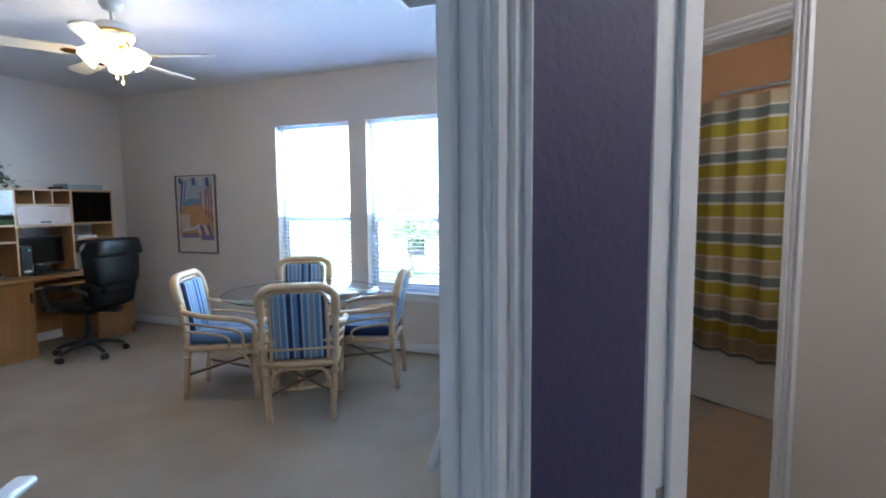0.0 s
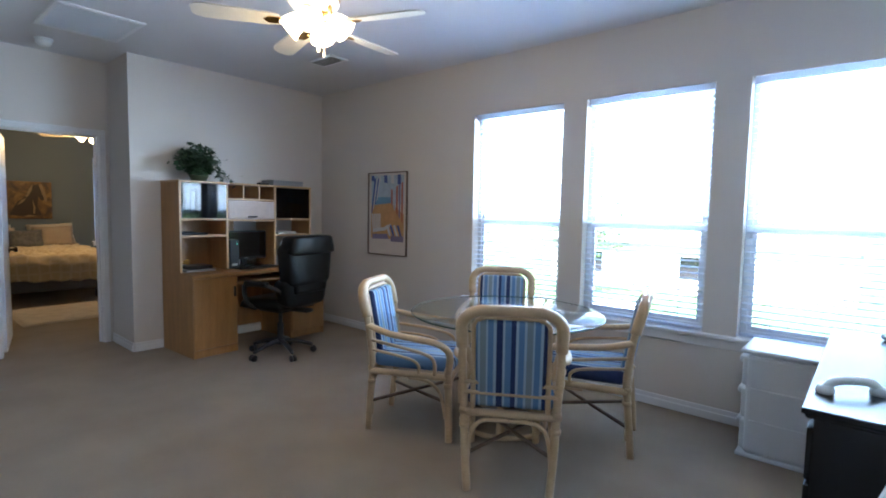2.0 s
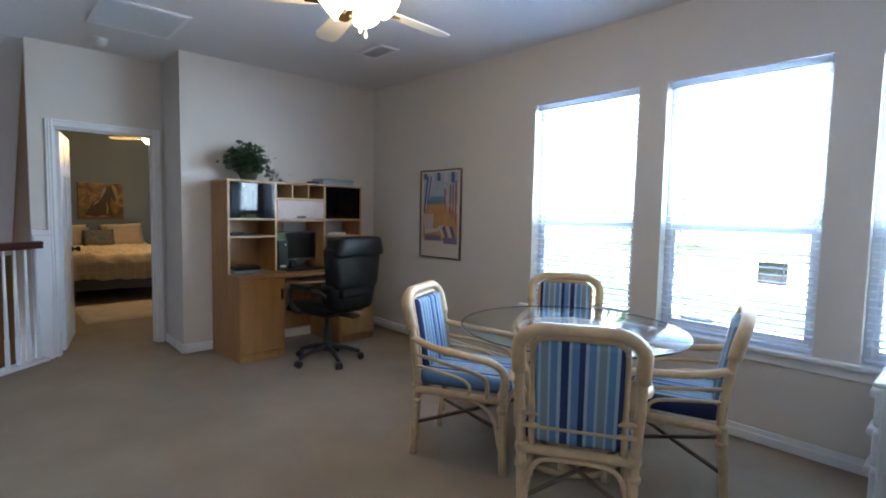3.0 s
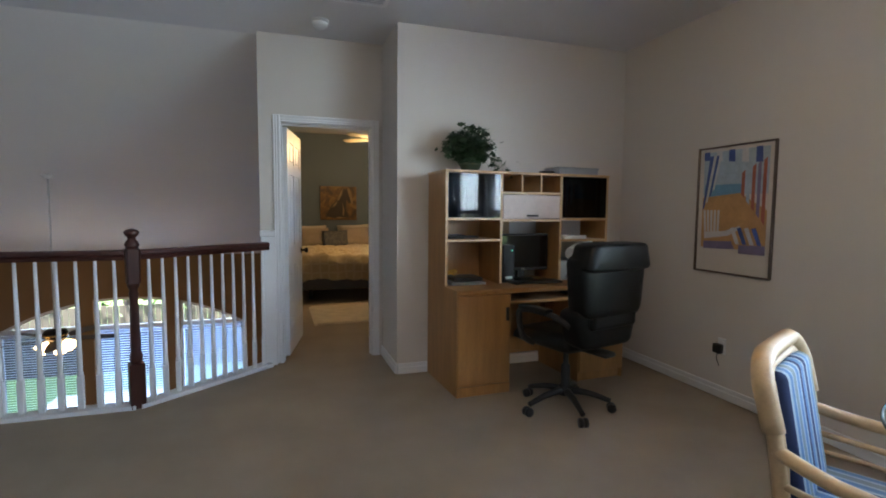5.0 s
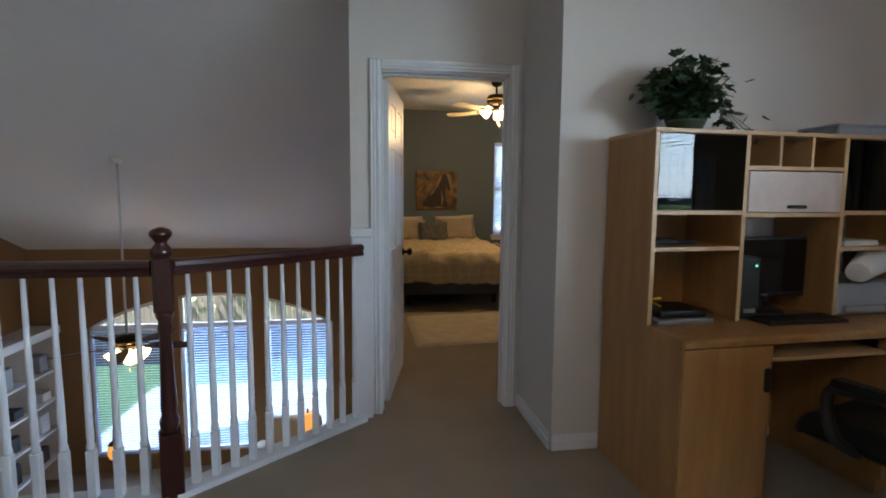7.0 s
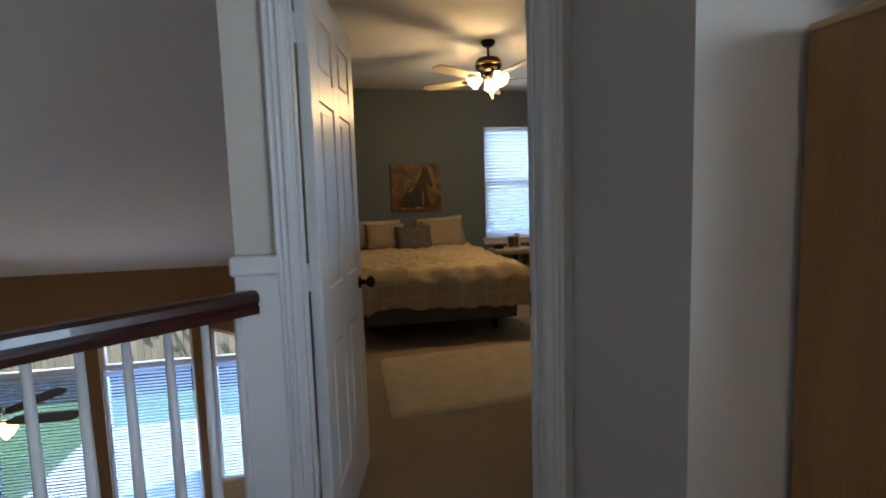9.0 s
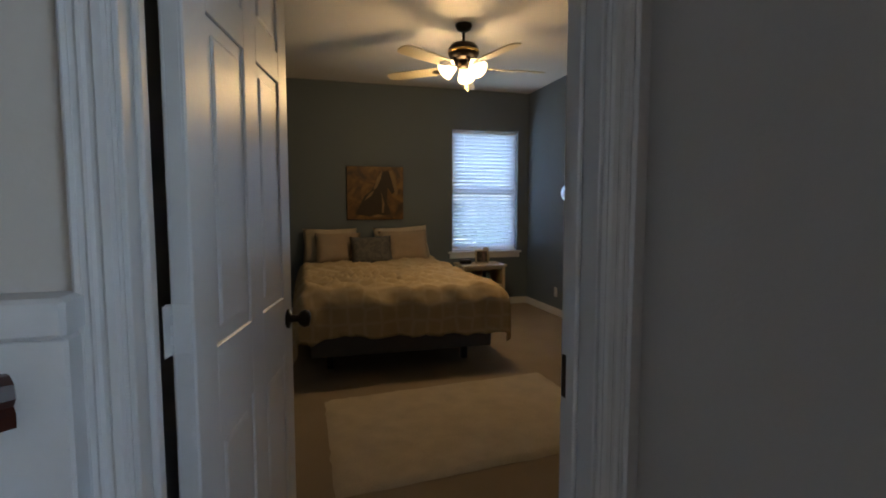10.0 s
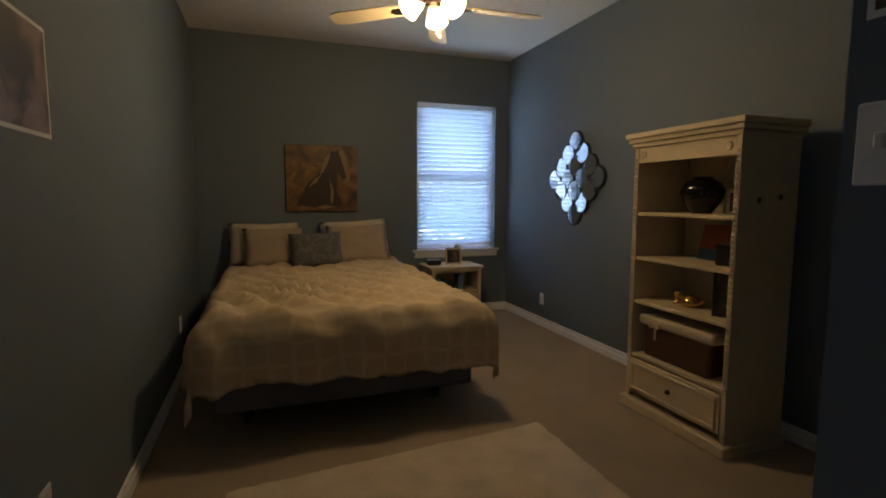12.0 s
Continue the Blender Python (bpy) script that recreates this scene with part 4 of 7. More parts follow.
    part("inner_frame", tube(bmesh.new(), curve(inner, 3), 0.0135, 8), RATTAN, t)
    for z, y in ((0.555, -0.252), (0.495, -0.248)):
        part("back_bar", tube(bmesh.new(), [(-0.225, y, z), (0.225, y, z)], 0.013, 8), RATTAN, t)
    bm = bmesh.new()
    for a, b in (((-0.235, -0.24, 0.385), (0.235, -0.24, 0.385)), ((-0.245, 0.25, 0.39), (0.245, 0.25, 0.39)), ((-0.23, -0.24, 0.385), (-0.245, 0.25, 0.39)), ((0.23, -0.24, 0.385), (0.245, 0.25, 0.39))):
        tube(bm, [a, b], 0.021, 8)
    part("seat_frame", bm, RATTAN, t)
    for a, b, z in (((-0.21, -0.25), (0.24, 0.25), 0.205), ((0.21, -0.25), (-0.24, 0.25), 0.215)):
        part("cross_stretcher", tube(bmesh.new(), [(*a, z - 0.03), (*b, z + 0.03)], 0.0105, 7), SHADEDRATTAN, t)
    bm = bmesh.new()
    bx(bm, -0.215, 0.215, -0.235, 0.275, 0.405, 0.505, 0.038, 3)
    for v in bm.verts:
        if v.co.z > 0.47:
            v.co.z += 0.022 * max(0, 1 - (v.co.x / 0.215) ** 2) * max(0, 1 - ((v.co.y - 0.02) / 0.26) ** 2)
    seat = part("seat_cushion", bm, CLOTH, t, "blue striped seat cushion")
    bm = bmesh.new()
    bx(bm, -0.172, 0.172, -0.030, 0.030, 0.0, 0.46, 0.028, 3)
    for v in bm.verts:
        v.co.y += 0.012 * (1 - (v.co.x / 0.17) ** 2) * (1 if v.co.y > 0 else -0.4)
    back = part("back_cushion", bm, CLOTH, t, "blue striped back cushion")
    back.matrix_basis = pose(0, -0.222, 0.475, 9, 0, 0)
    for p in t.children:
        back = p.matrix_basis.inverted()
        for v in p.data.vertices:
            w = p.matrix_basis @ v.co
            w.z = min(w.z, 0.44 + (w.z - 0.44) * 0.87)
            v.co = back @ w
        for f in p.data.polygons:
            f.use_smooth = True
    return t


def chair_at(backx, backy, fx, fy):
    """The pose of a chair whose back stands there and that faces (fx, fy)."""
    l = math.hypot(fx, fy)
    fx, fy = fx / l, fy / l
    return Matrix(((fy, fx, 0, backx + 0.26 * fx), (-fx, fy, 0, backy + 0.26 * fy), (0, 0, 1, 0), (0, 0, 0, 1)))


first = rattan_chair()
first.matrix_basis = chair_at(-1.345, 2.825, -0.52, 0.85)
copy_thing(first, chair_at(-1.10, 3.78, -0.93, -0.30))
copy_thing(first, chair_at(-2.475, 3.025, 0.86, 0.42))
copy_thing(first, chair_at(-2.30, 4.14, 0.50, -0.85))

table = thing("dining_table", "round clear glass dining table on a rattan pedestal", "table", pose(-1.82, 3.49, 0))
bm = lathe(bmesh.new(), [(0.0005, 0.728), (0.60, 0.728), (0.605, 0.731), (0.605, 0.737), (0.60, 0.740), (0.0005, 0.740)], 72)
g = part("tabletop", bm, TABLEGLASS, table, "clear glass top with bevelled edge")
g.visible_shadow = False
bm = bmesh.new()
tube(bm, [(0.606 * math.cos(a), 0.606 * math.sin(a), 0.734) for a in np.linspace(0, 2 * math.pi, 73)[:-1]], 0.0045, 6, closed=True)
part("glass_edge", bm, GREENEDGE, table, "dark green ground glass edge")
for k in range(6):
    a = k * math.pi / 3
    c, s = math.cos(a), math.sin(a)
    part("pedestal_cane", tube(bmesh.new(), curve([(0.26 * c, 0.26 * s, 0), (0.17 * c, 0.17 * s, 0.25), (0.15 * c, 0.15 * s, 0.42), (0.22 * c, 0.22 * s, 0.62), (0.29 * c, 0.29 * s, 0.72)], 5), 0.026, 9), RATTAN, table)
bm = bmesh.new()
for r, z in ((0.27, 0.02), (0.165, 0.36), (0.29, 0.712)):
    part("pedestal_ring", tube(bmesh.new(), [(r * math.cos(a), r * math.sin(a), z) for a in np.linspace(0, 2 * math.pi, 33)[:-1]], 0.016, 7, closed=True), RATTAN, table)


# ---- ceiling fans ----
def ceiling_fan(name, at, drop, radius, turn, nb, blade_mat, shade_mat, body_mat, label, shades=4, sag=0.0):
    """Hung from z 0 downwards; drop: how far its motor hangs, sag: how far its blades hang under that."""
    t = thing(name, label, "ceiling fan", at)
    part("canopy", lathe(bmesh.new(), [(0.068, 0), (0.070, -0.015), (0.055, -0.045), (0.022, -0.062)], 22), FANWHITE if drop > 1 else body_mat, t)
    part("down_rod", tube(bmesh.new(), [(0, 0, -0.05), (0, 0, -drop + 0.12)], 0.012, 10), FANWHITE if drop > 1 else body_mat, t)
    part("motor_housing", lathe(bmesh.new(), [(0.03, -drop + 0.13), (0.10, -drop + 0.115), (0.125, -drop + 0.08), (0.125, -drop + 0.03), (0.105, -drop + 0.0), (0.06, -drop - 0.02)], 26), body_mat, t)
    part("housing_band", lathe(bmesh.new(), [(0.126, -drop + 0.045), (0.129, -drop + 0.05), (0.129, -drop + 0.06), (0.126, -drop + 0.065)], 26), BRASS, t)
    part("switch_cup", lathe(bmesh.new(), [(0.06, -drop - 0.018), (0.064, -drop - 0.03), (0.058, -drop - 0.06), (0.03, -drop - 0.075)], 20), BRASS if body_mat is FANWHITE else body_mat, t)
    for k in range(nb):
        m = Matrix.Rotation(radians(turn + k * 360 / nb), 4, "Z") @ pose(0, 0, -drop + 0.005 - sag, 11, 0, 0)
        bm = bmesh.new()
        prof = [(0.20, 0.045), (0.24, 0.056), (0.45, 0.064), (radius - 0.07, 0.066), (radius - 0.02, 0.055), (radius, 0.03)]
        top = [(x, y) for x, y in prof] + [(x, -y) for x, y in prof[::-1]]
        prism(top, -0.004, 0.004, bm)
        bl = part("blade", bm, blade_mat, t)
        bl.matrix_basis = m
        bm = bmesh.new()
        bx(bm, 0.09, 0.21, -0.014, 0.014, -0.010, -0.004, 0.002)
        if sag:
            bx(bm, 0.085, 0.105, -0.014, 0.014, -0.010, sag + 0.03, 0.002)
        prism([(0.18, -0.035), (0.26, -0.03), (0.285, 0), (0.26, 0.03), (0.18, 0.035)], -0.009, -0.005, bm)
        br = part("blade_bracket", bm, BRASS if body_mat is FANWHITE else body_mat, bl)
    for k in range(shades):
        m = Matrix.Rotation(radians(turn + 20 + k * 360 / shades), 4, "Z") @ pose(0.066, 0, -drop - 0.030, 0, -50, 0)
        sh = part("glass_shade", lathe(bmesh.new(), [(0.024, 0.0), (0.034, -0.022), (0.052, -0.055), (0.061, -0.092), (0.072, -0.13), (0.067, -0.135), (0.025, -0.118)], 18), shade_mat, t, "lit frosted glass shade")
        sh.matrix_basis = m
        part("shade_fitter", lathe(bmesh.new(), [(0.02, 0.03), (0.026, 0.015), (0.026, -0.004), (0.02, -0.008)], 14), BRASS if body_mat is FANWHITE else body_mat, sh)
    for dx, l in ((0.03, 0.17), (-0.025, 0.13)):
        ch = part("pull_chain", tube(bmesh.new(), [(dx, 0.03, -drop - 0.06), (dx, 0.03, -drop - 0.06 - l)], 0.0018, 5), BRASS, t)
        part("chain_bob", lathe(bmesh.new(), [(0.003, 0.012), (0.009, 0), (0.009, -0.012), (0.003, -0.022)], 10, Matrix.Translation((dx, 0.03, -drop - 0.07 - l))), blade_mat, ch)
    return t


ceiling_fan("ceiling_fan", pose(-2.52, 2.54, H), 0.26, 0.645, 22.3, 5, BLADE, SHADE, FANWHITE, "white five-blade ceiling fan with lit glass shades", sag=0.085)
lampl = bpy.data.lights.new("fan_bulbs", "POINT")
lampl.energy, lampl.color, lampl.shadow_soft_size = 1.0, (1.0, 0.72, 0.42), 0.09
new("fan_bulbs", lampl).matrix_world = pose(-2.52, 2.54, H - 0.54)
ceiling_fan("ceiling_fan", pose(-9.0, 3.083, H - 0.01), 0.275, 0.70, 14.3, 5, BLADE2, SHADE2, BRONZE, "bronze five-blade bedroom ceiling fan with lit tulip shades", 3, 0.075)
lampb = bpy.data.lights.new("bed_fan_bulbs", "POINT")
lampb.energy, lampb.color, lampb.shadow_soft_size = 4.4, (1.0, 0.64, 0.28), 0.09
new("bed_fan_bulbs", lampb).matrix_world = pose(-9.0, 3.083, H - 0.58)
ceiling_fan("ceiling_fan", pose(-8.40, -1.0, 1.70), 1.95, 0.66, 15, 5, CHERRY, SHADE3, BRONZE, "dark five-blade fan on a long rod under the vault", 4)
lampg = bpy.data.lights.new("great_fan_bulbs", "POINT")
lampg.energy, lampg.color, lampg.shadow_soft_size = 1.5, (1.0, 0.66, 0.34), 0.09
new("great_fan_bulbs", lampg).matrix_world = pose(-8.40, -1.0, 1.70 - 2.22)


# ---- computer desk with hutch ----
# local: x along the wall (0 = end near the bedroom door), y towards the wall, z up
DL, DD, DT = 1.44, 0.62, 0.76
desk_m = pose(-4.613, 2.70, 0, 0, 0, 90) @ pose(0, 0, 0, 0, 0, 2.5)
desk = thing("computer_desk", "honey maple computer desk with a tall open hutch", "desk", desk_m)
part("worktop", bx(bx(bmesh.new(), 0.019, DL - 0.019, 0.0, DD, DT - 0.03, DT, 0.004), 0.0, DL, -0.012, 0.004, DT - 0.034, DT - 0.002, 0.006), MAPLE, desk)
for x0, x1, nm in ((0.0, 0.42, "cabinet_left"), (1.02, DL, "cabinet_right")):
    cab = part("pedestal", bx(bmesh.new(), x0 + 0.018, x1 - 0.018, DD - 0.02, DD - 0.008, 0.0, DT - 0.031), MAPLE, desk)
    for xa, xb, outer in ((x0, x0 + 0.018, x0 == 0), (x1 - 0.018, x1, x0 > 0)):
        part("side_panel", bx(bmesh.new(), xa, xb, 0.005 if outer else 0.012, DD, 0.0, DT if outer else DT - 0.031), MAPLE, cab)
    part("cabinet_floor", bx(bmesh.new(), x0 + 0.018, x1 - 0.018, 0.02, DD - 0.02, 0.07, 0.088), MAPLE, cab)
    part("kick_board", bx(bmesh.new(), x0 + 0.018, x1 - 0.018, 0.025, 0.04, 0.0, 0.07), MAPLE, cab)
    if x0 < 0.5:
        dr = part("cabinet_door", bx(bmesh.new(), x0 + 0.004, x1 - 0.004, -0.006, 0.011, 0.075, DT - 0.038, 0.003), MAPLE, cab)
        part("door_handle", bx(bmesh.new(), x1 - 0.045, x1 - 0.022, -0.026, -0.006, 0.53, 0.63, 0.008, 2), BLACKP, dr)
    else:
        for za, zb in ((0.075, 0.38), (0.385, DT - 0.038)):
            dr = part("drawer_front", bx(bmesh.new(), x0 + 0.004, x1 - 0.004, -0.006, 0.011, za, zb, 0.003), MAPLE, cab)
            part("drawer_handle", bx(bmesh.new(), (x0 + x1) / 2 - 0.05, (x0 + x1) / 2 + 0.05, -0.026, -0.006, zb - 0.06, zb - 0.04, 0.006, 2), BLACKP, dr)
part("plinth", bx(bmesh.new(), 0.001, 0.419, -0.004, 0.012, 0.0, 0.07, 0.002), MAPLE, desk)
part("modesty_panel", bx(bmesh.new(), 0.421, 1.019, DD - 0.05, DD - 0.034, 0.10, DT - 0.032), MAPLE, desk)
kb = part("keyboard_tray", bx(bmesh.new(), 0.43, 1.01, 0.01, 0.34, 0.645, 0.662, 0.003), EDGE, desk)
for x in (0.422, 1.008):
    part("tray_slide", bx(bmesh.new(), x, x + 0.010, 0.05, 0.36, 0.66, 0.70), BLACKP, kb)
HZ, HY0 = 1.615, 0.24
for x in (0.0, DL - 0.018):
    part("hutch_side", bx(bmesh.new(), x, x + 0.018, HY0, DD, DT + 0.0004, HZ - 0.018), MAPLE, desk)
for x in (0.455, 0.985):
    part("hutch_upright", bx(bmesh.new(), x - 0.009, x + 0.009, HY0 + 0.004, DD - 0.012, DT + 0.001, HZ - 0.018, 0.001), MAPLE, desk)
part("hutch_top", bx(bmesh.new(), -0.006, DL + 0.006, HY0 - 0.008, DD, HZ - 0.018, HZ, 0.003), EDGE, desk)
part("hutch_back", bx(bmesh.new(), 0.018, DL - 0.018, DD - 0.011, DD - 0.001, DT + 0.001, HZ - 0.019), MAPLE, desk)
for x0, x1, z in ((0.018, 0.446, 1.255), (0.018, 0.446, 1.095), (0.464, 0.976, 1.455), (0.464, 0.976, 1.245), (0.994, DL - 0.018, 1.255), (0.994, DL - 0.018, 1.085)):
    sh = part("shelf", bx(bmesh.new(), x0, x1, HY0 + 0.006, DD - 0.012, z - 0.008, z + 0.008), MAPLE, desk)
    part("edge_band", bx(bmesh.new(), x0, x1, HY0 + 0.001, HY0 + 0.0055, z - 0.009, z + 0.009), EDGE, sh)
for x in (0.009, 0.455, 0.985, DL - 0.009):
    part("edge_band", bx(bmesh.new(), x - 0.0095, x + 0.0095, HY0 - 0.003, HY0 + 0.0035, DT + 0.002, HZ - 0.019), EDGE, desk, "light maple edge band")
for x in (0.634, 0.805):
    part("pigeonhole_divider", bx(bmesh.new(), x - 0.006, x + 0.006, HY0 + 0.004, DD - 0.012, 1.463, HZ - 0.018), EDGE, desk)
flap = part("flap_door", bx(bmesh.new(), 0.468, 0.972, HY0 - 0.006, HY0 + 0.010, 1.258, 1.440, 0.003), PALE, desk, "pale maple flap door")
part("flap_handle", bx(bmesh.new(), 0.67, 0.77, HY0 - 0.022, HY0 - 0.006, 1.275, 1.29, 0.006, 2), BLACKP, flap)
for x0, x1 in ((0.022, 0.444), (0.997, DL - 0.02)):
    g = part("glass_door", bx(bmesh.new(), x0, x1, HY0 - 0.004, HY0 + 0.001, 1.266, HZ - 0.024), DARKGLASS, desk, "smoked glass door")
    g.visible_shadow = False


def on_desk(x, y, z, turn=0):
    return desk_m @ pose(x, y, z, 0, 0, turn)


mon = thing("monitor", "black flat computer monitor standing dark on the desk", "monitor", on_desk(0.735, 0.42, DT, 0))
part("foot", lathe(bmesh.new(), [(0.11, 0), (0.115, 0.006), (0.09, 0.014), (0.02, 0.018)], 24), BLACKP, mon)
part("neck", bx(bmesh.new(), -0.03, 0.03, 0.0, 0.03, 0.012, 0.16, 0.005), BLACKP, mon)
part("bezel", bx(bmesh.new(), -0.235, 0.235, -0.035, 0.005, 0.075, 0.375, 0.008, 2), BLACKP, mon)
part("screen", bx(bmesh.new(), -0.218, 0.218, -0.0375, -0.034, 0.10, 0.36), SCREEN, mon)
part("logo_bar", bx(bmesh.new(), -0.018, 0.018, -0.0372, -0.0345, 0.083, 0.092), METAL, mon)
pc = thing("computer_tower", "black desktop computer tower with a green light", "computer", on_desk(0.545, 0.40, DT))
part("case", bx(bmesh.new(), -0.05, 0.05, -0.13, 0.17, 0, 0.29, 0.008, 2), BLACKP, pc)
part("front_stripe", bx(bmesh.new(), -0.03, 0.03, -0.133, -0.129, 0.03, 0.05), METAL, pc)
part("power_light", bx(bmesh.new(), 0.02, 0.03, -0.133, -0.129, 0.245, 0.255), glow("green_led", (0.2, 1.0, 0.7), 0.12), pc)
kbd = thing("keyboard", "black computer keyboard lying on the desk", "keyboard", on_desk(0.74, 0.20, DT))
part("key_base", bx(bmesh.new(), -0.21, 0.21, -0.07, 0.07, 0, 0.016, 0.005), BLACKP, kbd)
bm = bmesh.new()
for i in range(14):
    for j in range(4):
        bx(bm, -0.195 + i * 0.028, -0.171 + i * 0.028, -0.055 + j * 0.028, -0.031 + j * 0.028, 0.015, 0.021)
tagged(part("keys", bm, BLACKP, kbd), kind="stuff")
rt = thing("router", "black box router with a coil of yellow cable", "router", on_desk(0.20, 0.36, DT))
part("case", bx(bmesh.new(), -0.12, 0.12, -0.10, 0.10, 0.02, 0.055, 0.012, 2), BLACKP, rt)
part("lower_case", bx(bmesh.new(), -0.15, 0.13, -0.13, 0.10, 0.0, 0.021, 0.004), GREYBOX, rt)
part("cable", tube(bmesh.new(), curve([(-0.13, 0.05, 0.03), (-0.15, 0.0, 0.08), (-0.11, -0.06, 0.11), (-0.06, 0.0, 0.09), (-0.12, 0.06, 0.07), (-0.15, -0.02, 0.10), (-0.10, -0.07, 0.07)], 6), 0.004, 6), YELLOW, rt, "yellow looped cable")
single("headset_case", bx(bx(bmesh.new(), -0.15, 0.0, -0.06, 0.06, 0, 0.03, 0.012, 2), -0.04, 0.14, -0.03, 0.05, 0, 0.018, 0.008, 2), BLACKP, "dark soft headset case lying on a hutch shelf", "case", on_desk(0.2, 0.40, 1.103, 8))
single("storage_box", bx(bx(bmesh.new(), -0.19, 0.19, -0.11, 0.11, 0, 0.05, 0.006), -0.195, 0.195, -0.115, 0.115, 0.045, 0.062, 0.006), GREYBOX, "flat grey storage box on top of the hutch", "box", on_desk(1.20, 0.42, HZ))
single("spectacle_case", bx(bmesh.new(), -0.07, 0.07, -0.03, 0.03, 0, 0.03, 0.012, 2), BLACKP, "small dark case on top of the hutch", "case", on_desk(0.95, 0.40, HZ, 12))
single("paper_stack", bx(bx(bmesh.new(), -0.13, 0.10, -0.1, 0.1, 0, 0.018, 0.002), -0.11, 0.11, -0.09, 0.1, 0.018, 0.026, 0.002), PAPER, "small stack of white papers on a hutch shelf", "papers", on_desk(1.16, 0.37, 1.094, 5))
bm = bmesh.new()
lathe(bm, [(0.045, 0), (0.05, 0.004), (0.075, 0.26), (0.07, 0.262), (0.045, 0.02)], 22)
single("paper_roll", bm, PAPER, "loose roll of white paper lying on the desk", "paper roll", on_desk(1.18, 0.26, 1.0, 0) @ pose(0, 0, 0, 0, 80, 25) @ pose(0, 0, -0.13))
single("printer", bx(bx(bmesh.new(), -0.2, 0.2, -0.15, 0.16, 0, 0.16, 0.02, 2), -0.15, 0.15, -0.17, -0.1, 0.02, 0.05, 0.006), GREYBOX, "low dark grey printer on the desk", "printer", on_desk(1.20, 0.40, DT))
for k, (x, h, w) in enumerate(((0.07, 0.27, 0.05), (0.125, 0.28, 0.045), (0.175, 0.25, 0.04), (0.25, 0.29, 0.06), (0.315, 0.27, 0.05), (0.37, 0.26, 0.045), (1.10, 0.28, 0.05), (1.16, 0.26, 0.05), (1.25, 0.27, 0.06))):
    single("binder", bx(bmesh.new(), -w / 2, w / 2, -0.1, 0.12, 0, h, 0.003), BLUEBOOK, "blue ring binder behind the smoked glass door", "binder", on_desk(x, 0.45, 1.263), "binders in the hutch")

plant = thing("potted_plant", "bushy green ivy in a low pot on top of the hutch", "plant", on_desk(0.27, 0.42, HZ))
part("pot", lathe(bmesh.new(), [(0.06, 0), (0.065, 0.005), (0.085, 0.05), (0.09, 0.06), (0.08, 0.06), (0.07, 0.05)], 24), TERRA, plant)
part("soil", lathe(bmesh.new(), [(0.072, 0.046), (0.07, 0.052), (0.01, 0.055)], 16), SOIL, plant)
rnd = random.Random(11)
stems = bmesh.new()
lv, lf = [], []


def ivy_leaf(p, d, s):
    """A five-pointed leaf at p leaning along d."""
    d = d.normalized()
    side = d.cross(Vector((rnd.gauss(0, 0.5), rnd.gauss(0, 0.5), 1))).normalized()
    nrm = side.cross(d)
    o = len(lv)
    shape = ((0, 0, 0), (0.55, 0.05, 0.06), (0.32, 0.38, 0.0), (0.62, 0.62, -0.03), (0.20, 0.66, 0.02), (0, 1.05, -0.10), (-0.20, 0.66, 0.02), (-0.62, 0.62, -0.03), (-0.32, 0.38, 0.0), (-0.55, 0.05, 0.06))
    for a, b, c in shape:
        lv.append(p + side * a * s + d * b * s + nrm * c * s)
    for i in range(1, 9):
        lf.append((o, o + i, o + i + 1))


for k in range(120):
    a = rnd.uniform(0, 2 * math.pi)
    r = abs(rnd.gauss(0, 0.075)) + 0.03
    if k < 5:
        tip = Vector((0.20 + 0.04 * k, -0.05 + 0.03 * rnd.random(), 0.03 - 0.005 * k))
        mid = Vector((0.12, -0.03, 0.13))
    else:
        tip = Vector((math.cos(a) * (r + 0.03), math.sin(a) * (r + 0.03) * 0.7, 0.09 + rnd.uniform(-0.03, 0.13) + 0.13 * math.exp(-(math.cos(a) * r * 7) ** 2)))
        mid = Vector((math.cos(a) * r * 0.6, math.sin(a) * r * 0.5, 0.17))
    line = curve([(0.01 * math.cos(a), 0.01 * math.sin(a), 0.05), mid, tip], 4)
    tube(stems, line, 0.0022, 4)
    for j in range(9):
        p = line[min(len(line) - 1, 2 + j * (len(line) - 2) // 9)] + Vector((rnd.gauss(0, 0.026), rnd.gauss(0, 0.026), rnd.gauss(0, 0.022)))
        ivy_leaf(p, Vector((math.cos(a) + rnd.gauss(0, 0.7), math.sin(a) + rnd.gauss(0, 0.7), rnd.gauss(-0.15, 0.5))), rnd.uniform(0.034, 0.056))
part("stem", stems, TERRA, plant)
me = bpy.data.meshes.new("foliage")
me.from_pydata(lv, [], lf)
me.materials.append(LEAF)
ob = new("foliage", me)
ob.parent = plant
tagged(ob, kind="stuff")

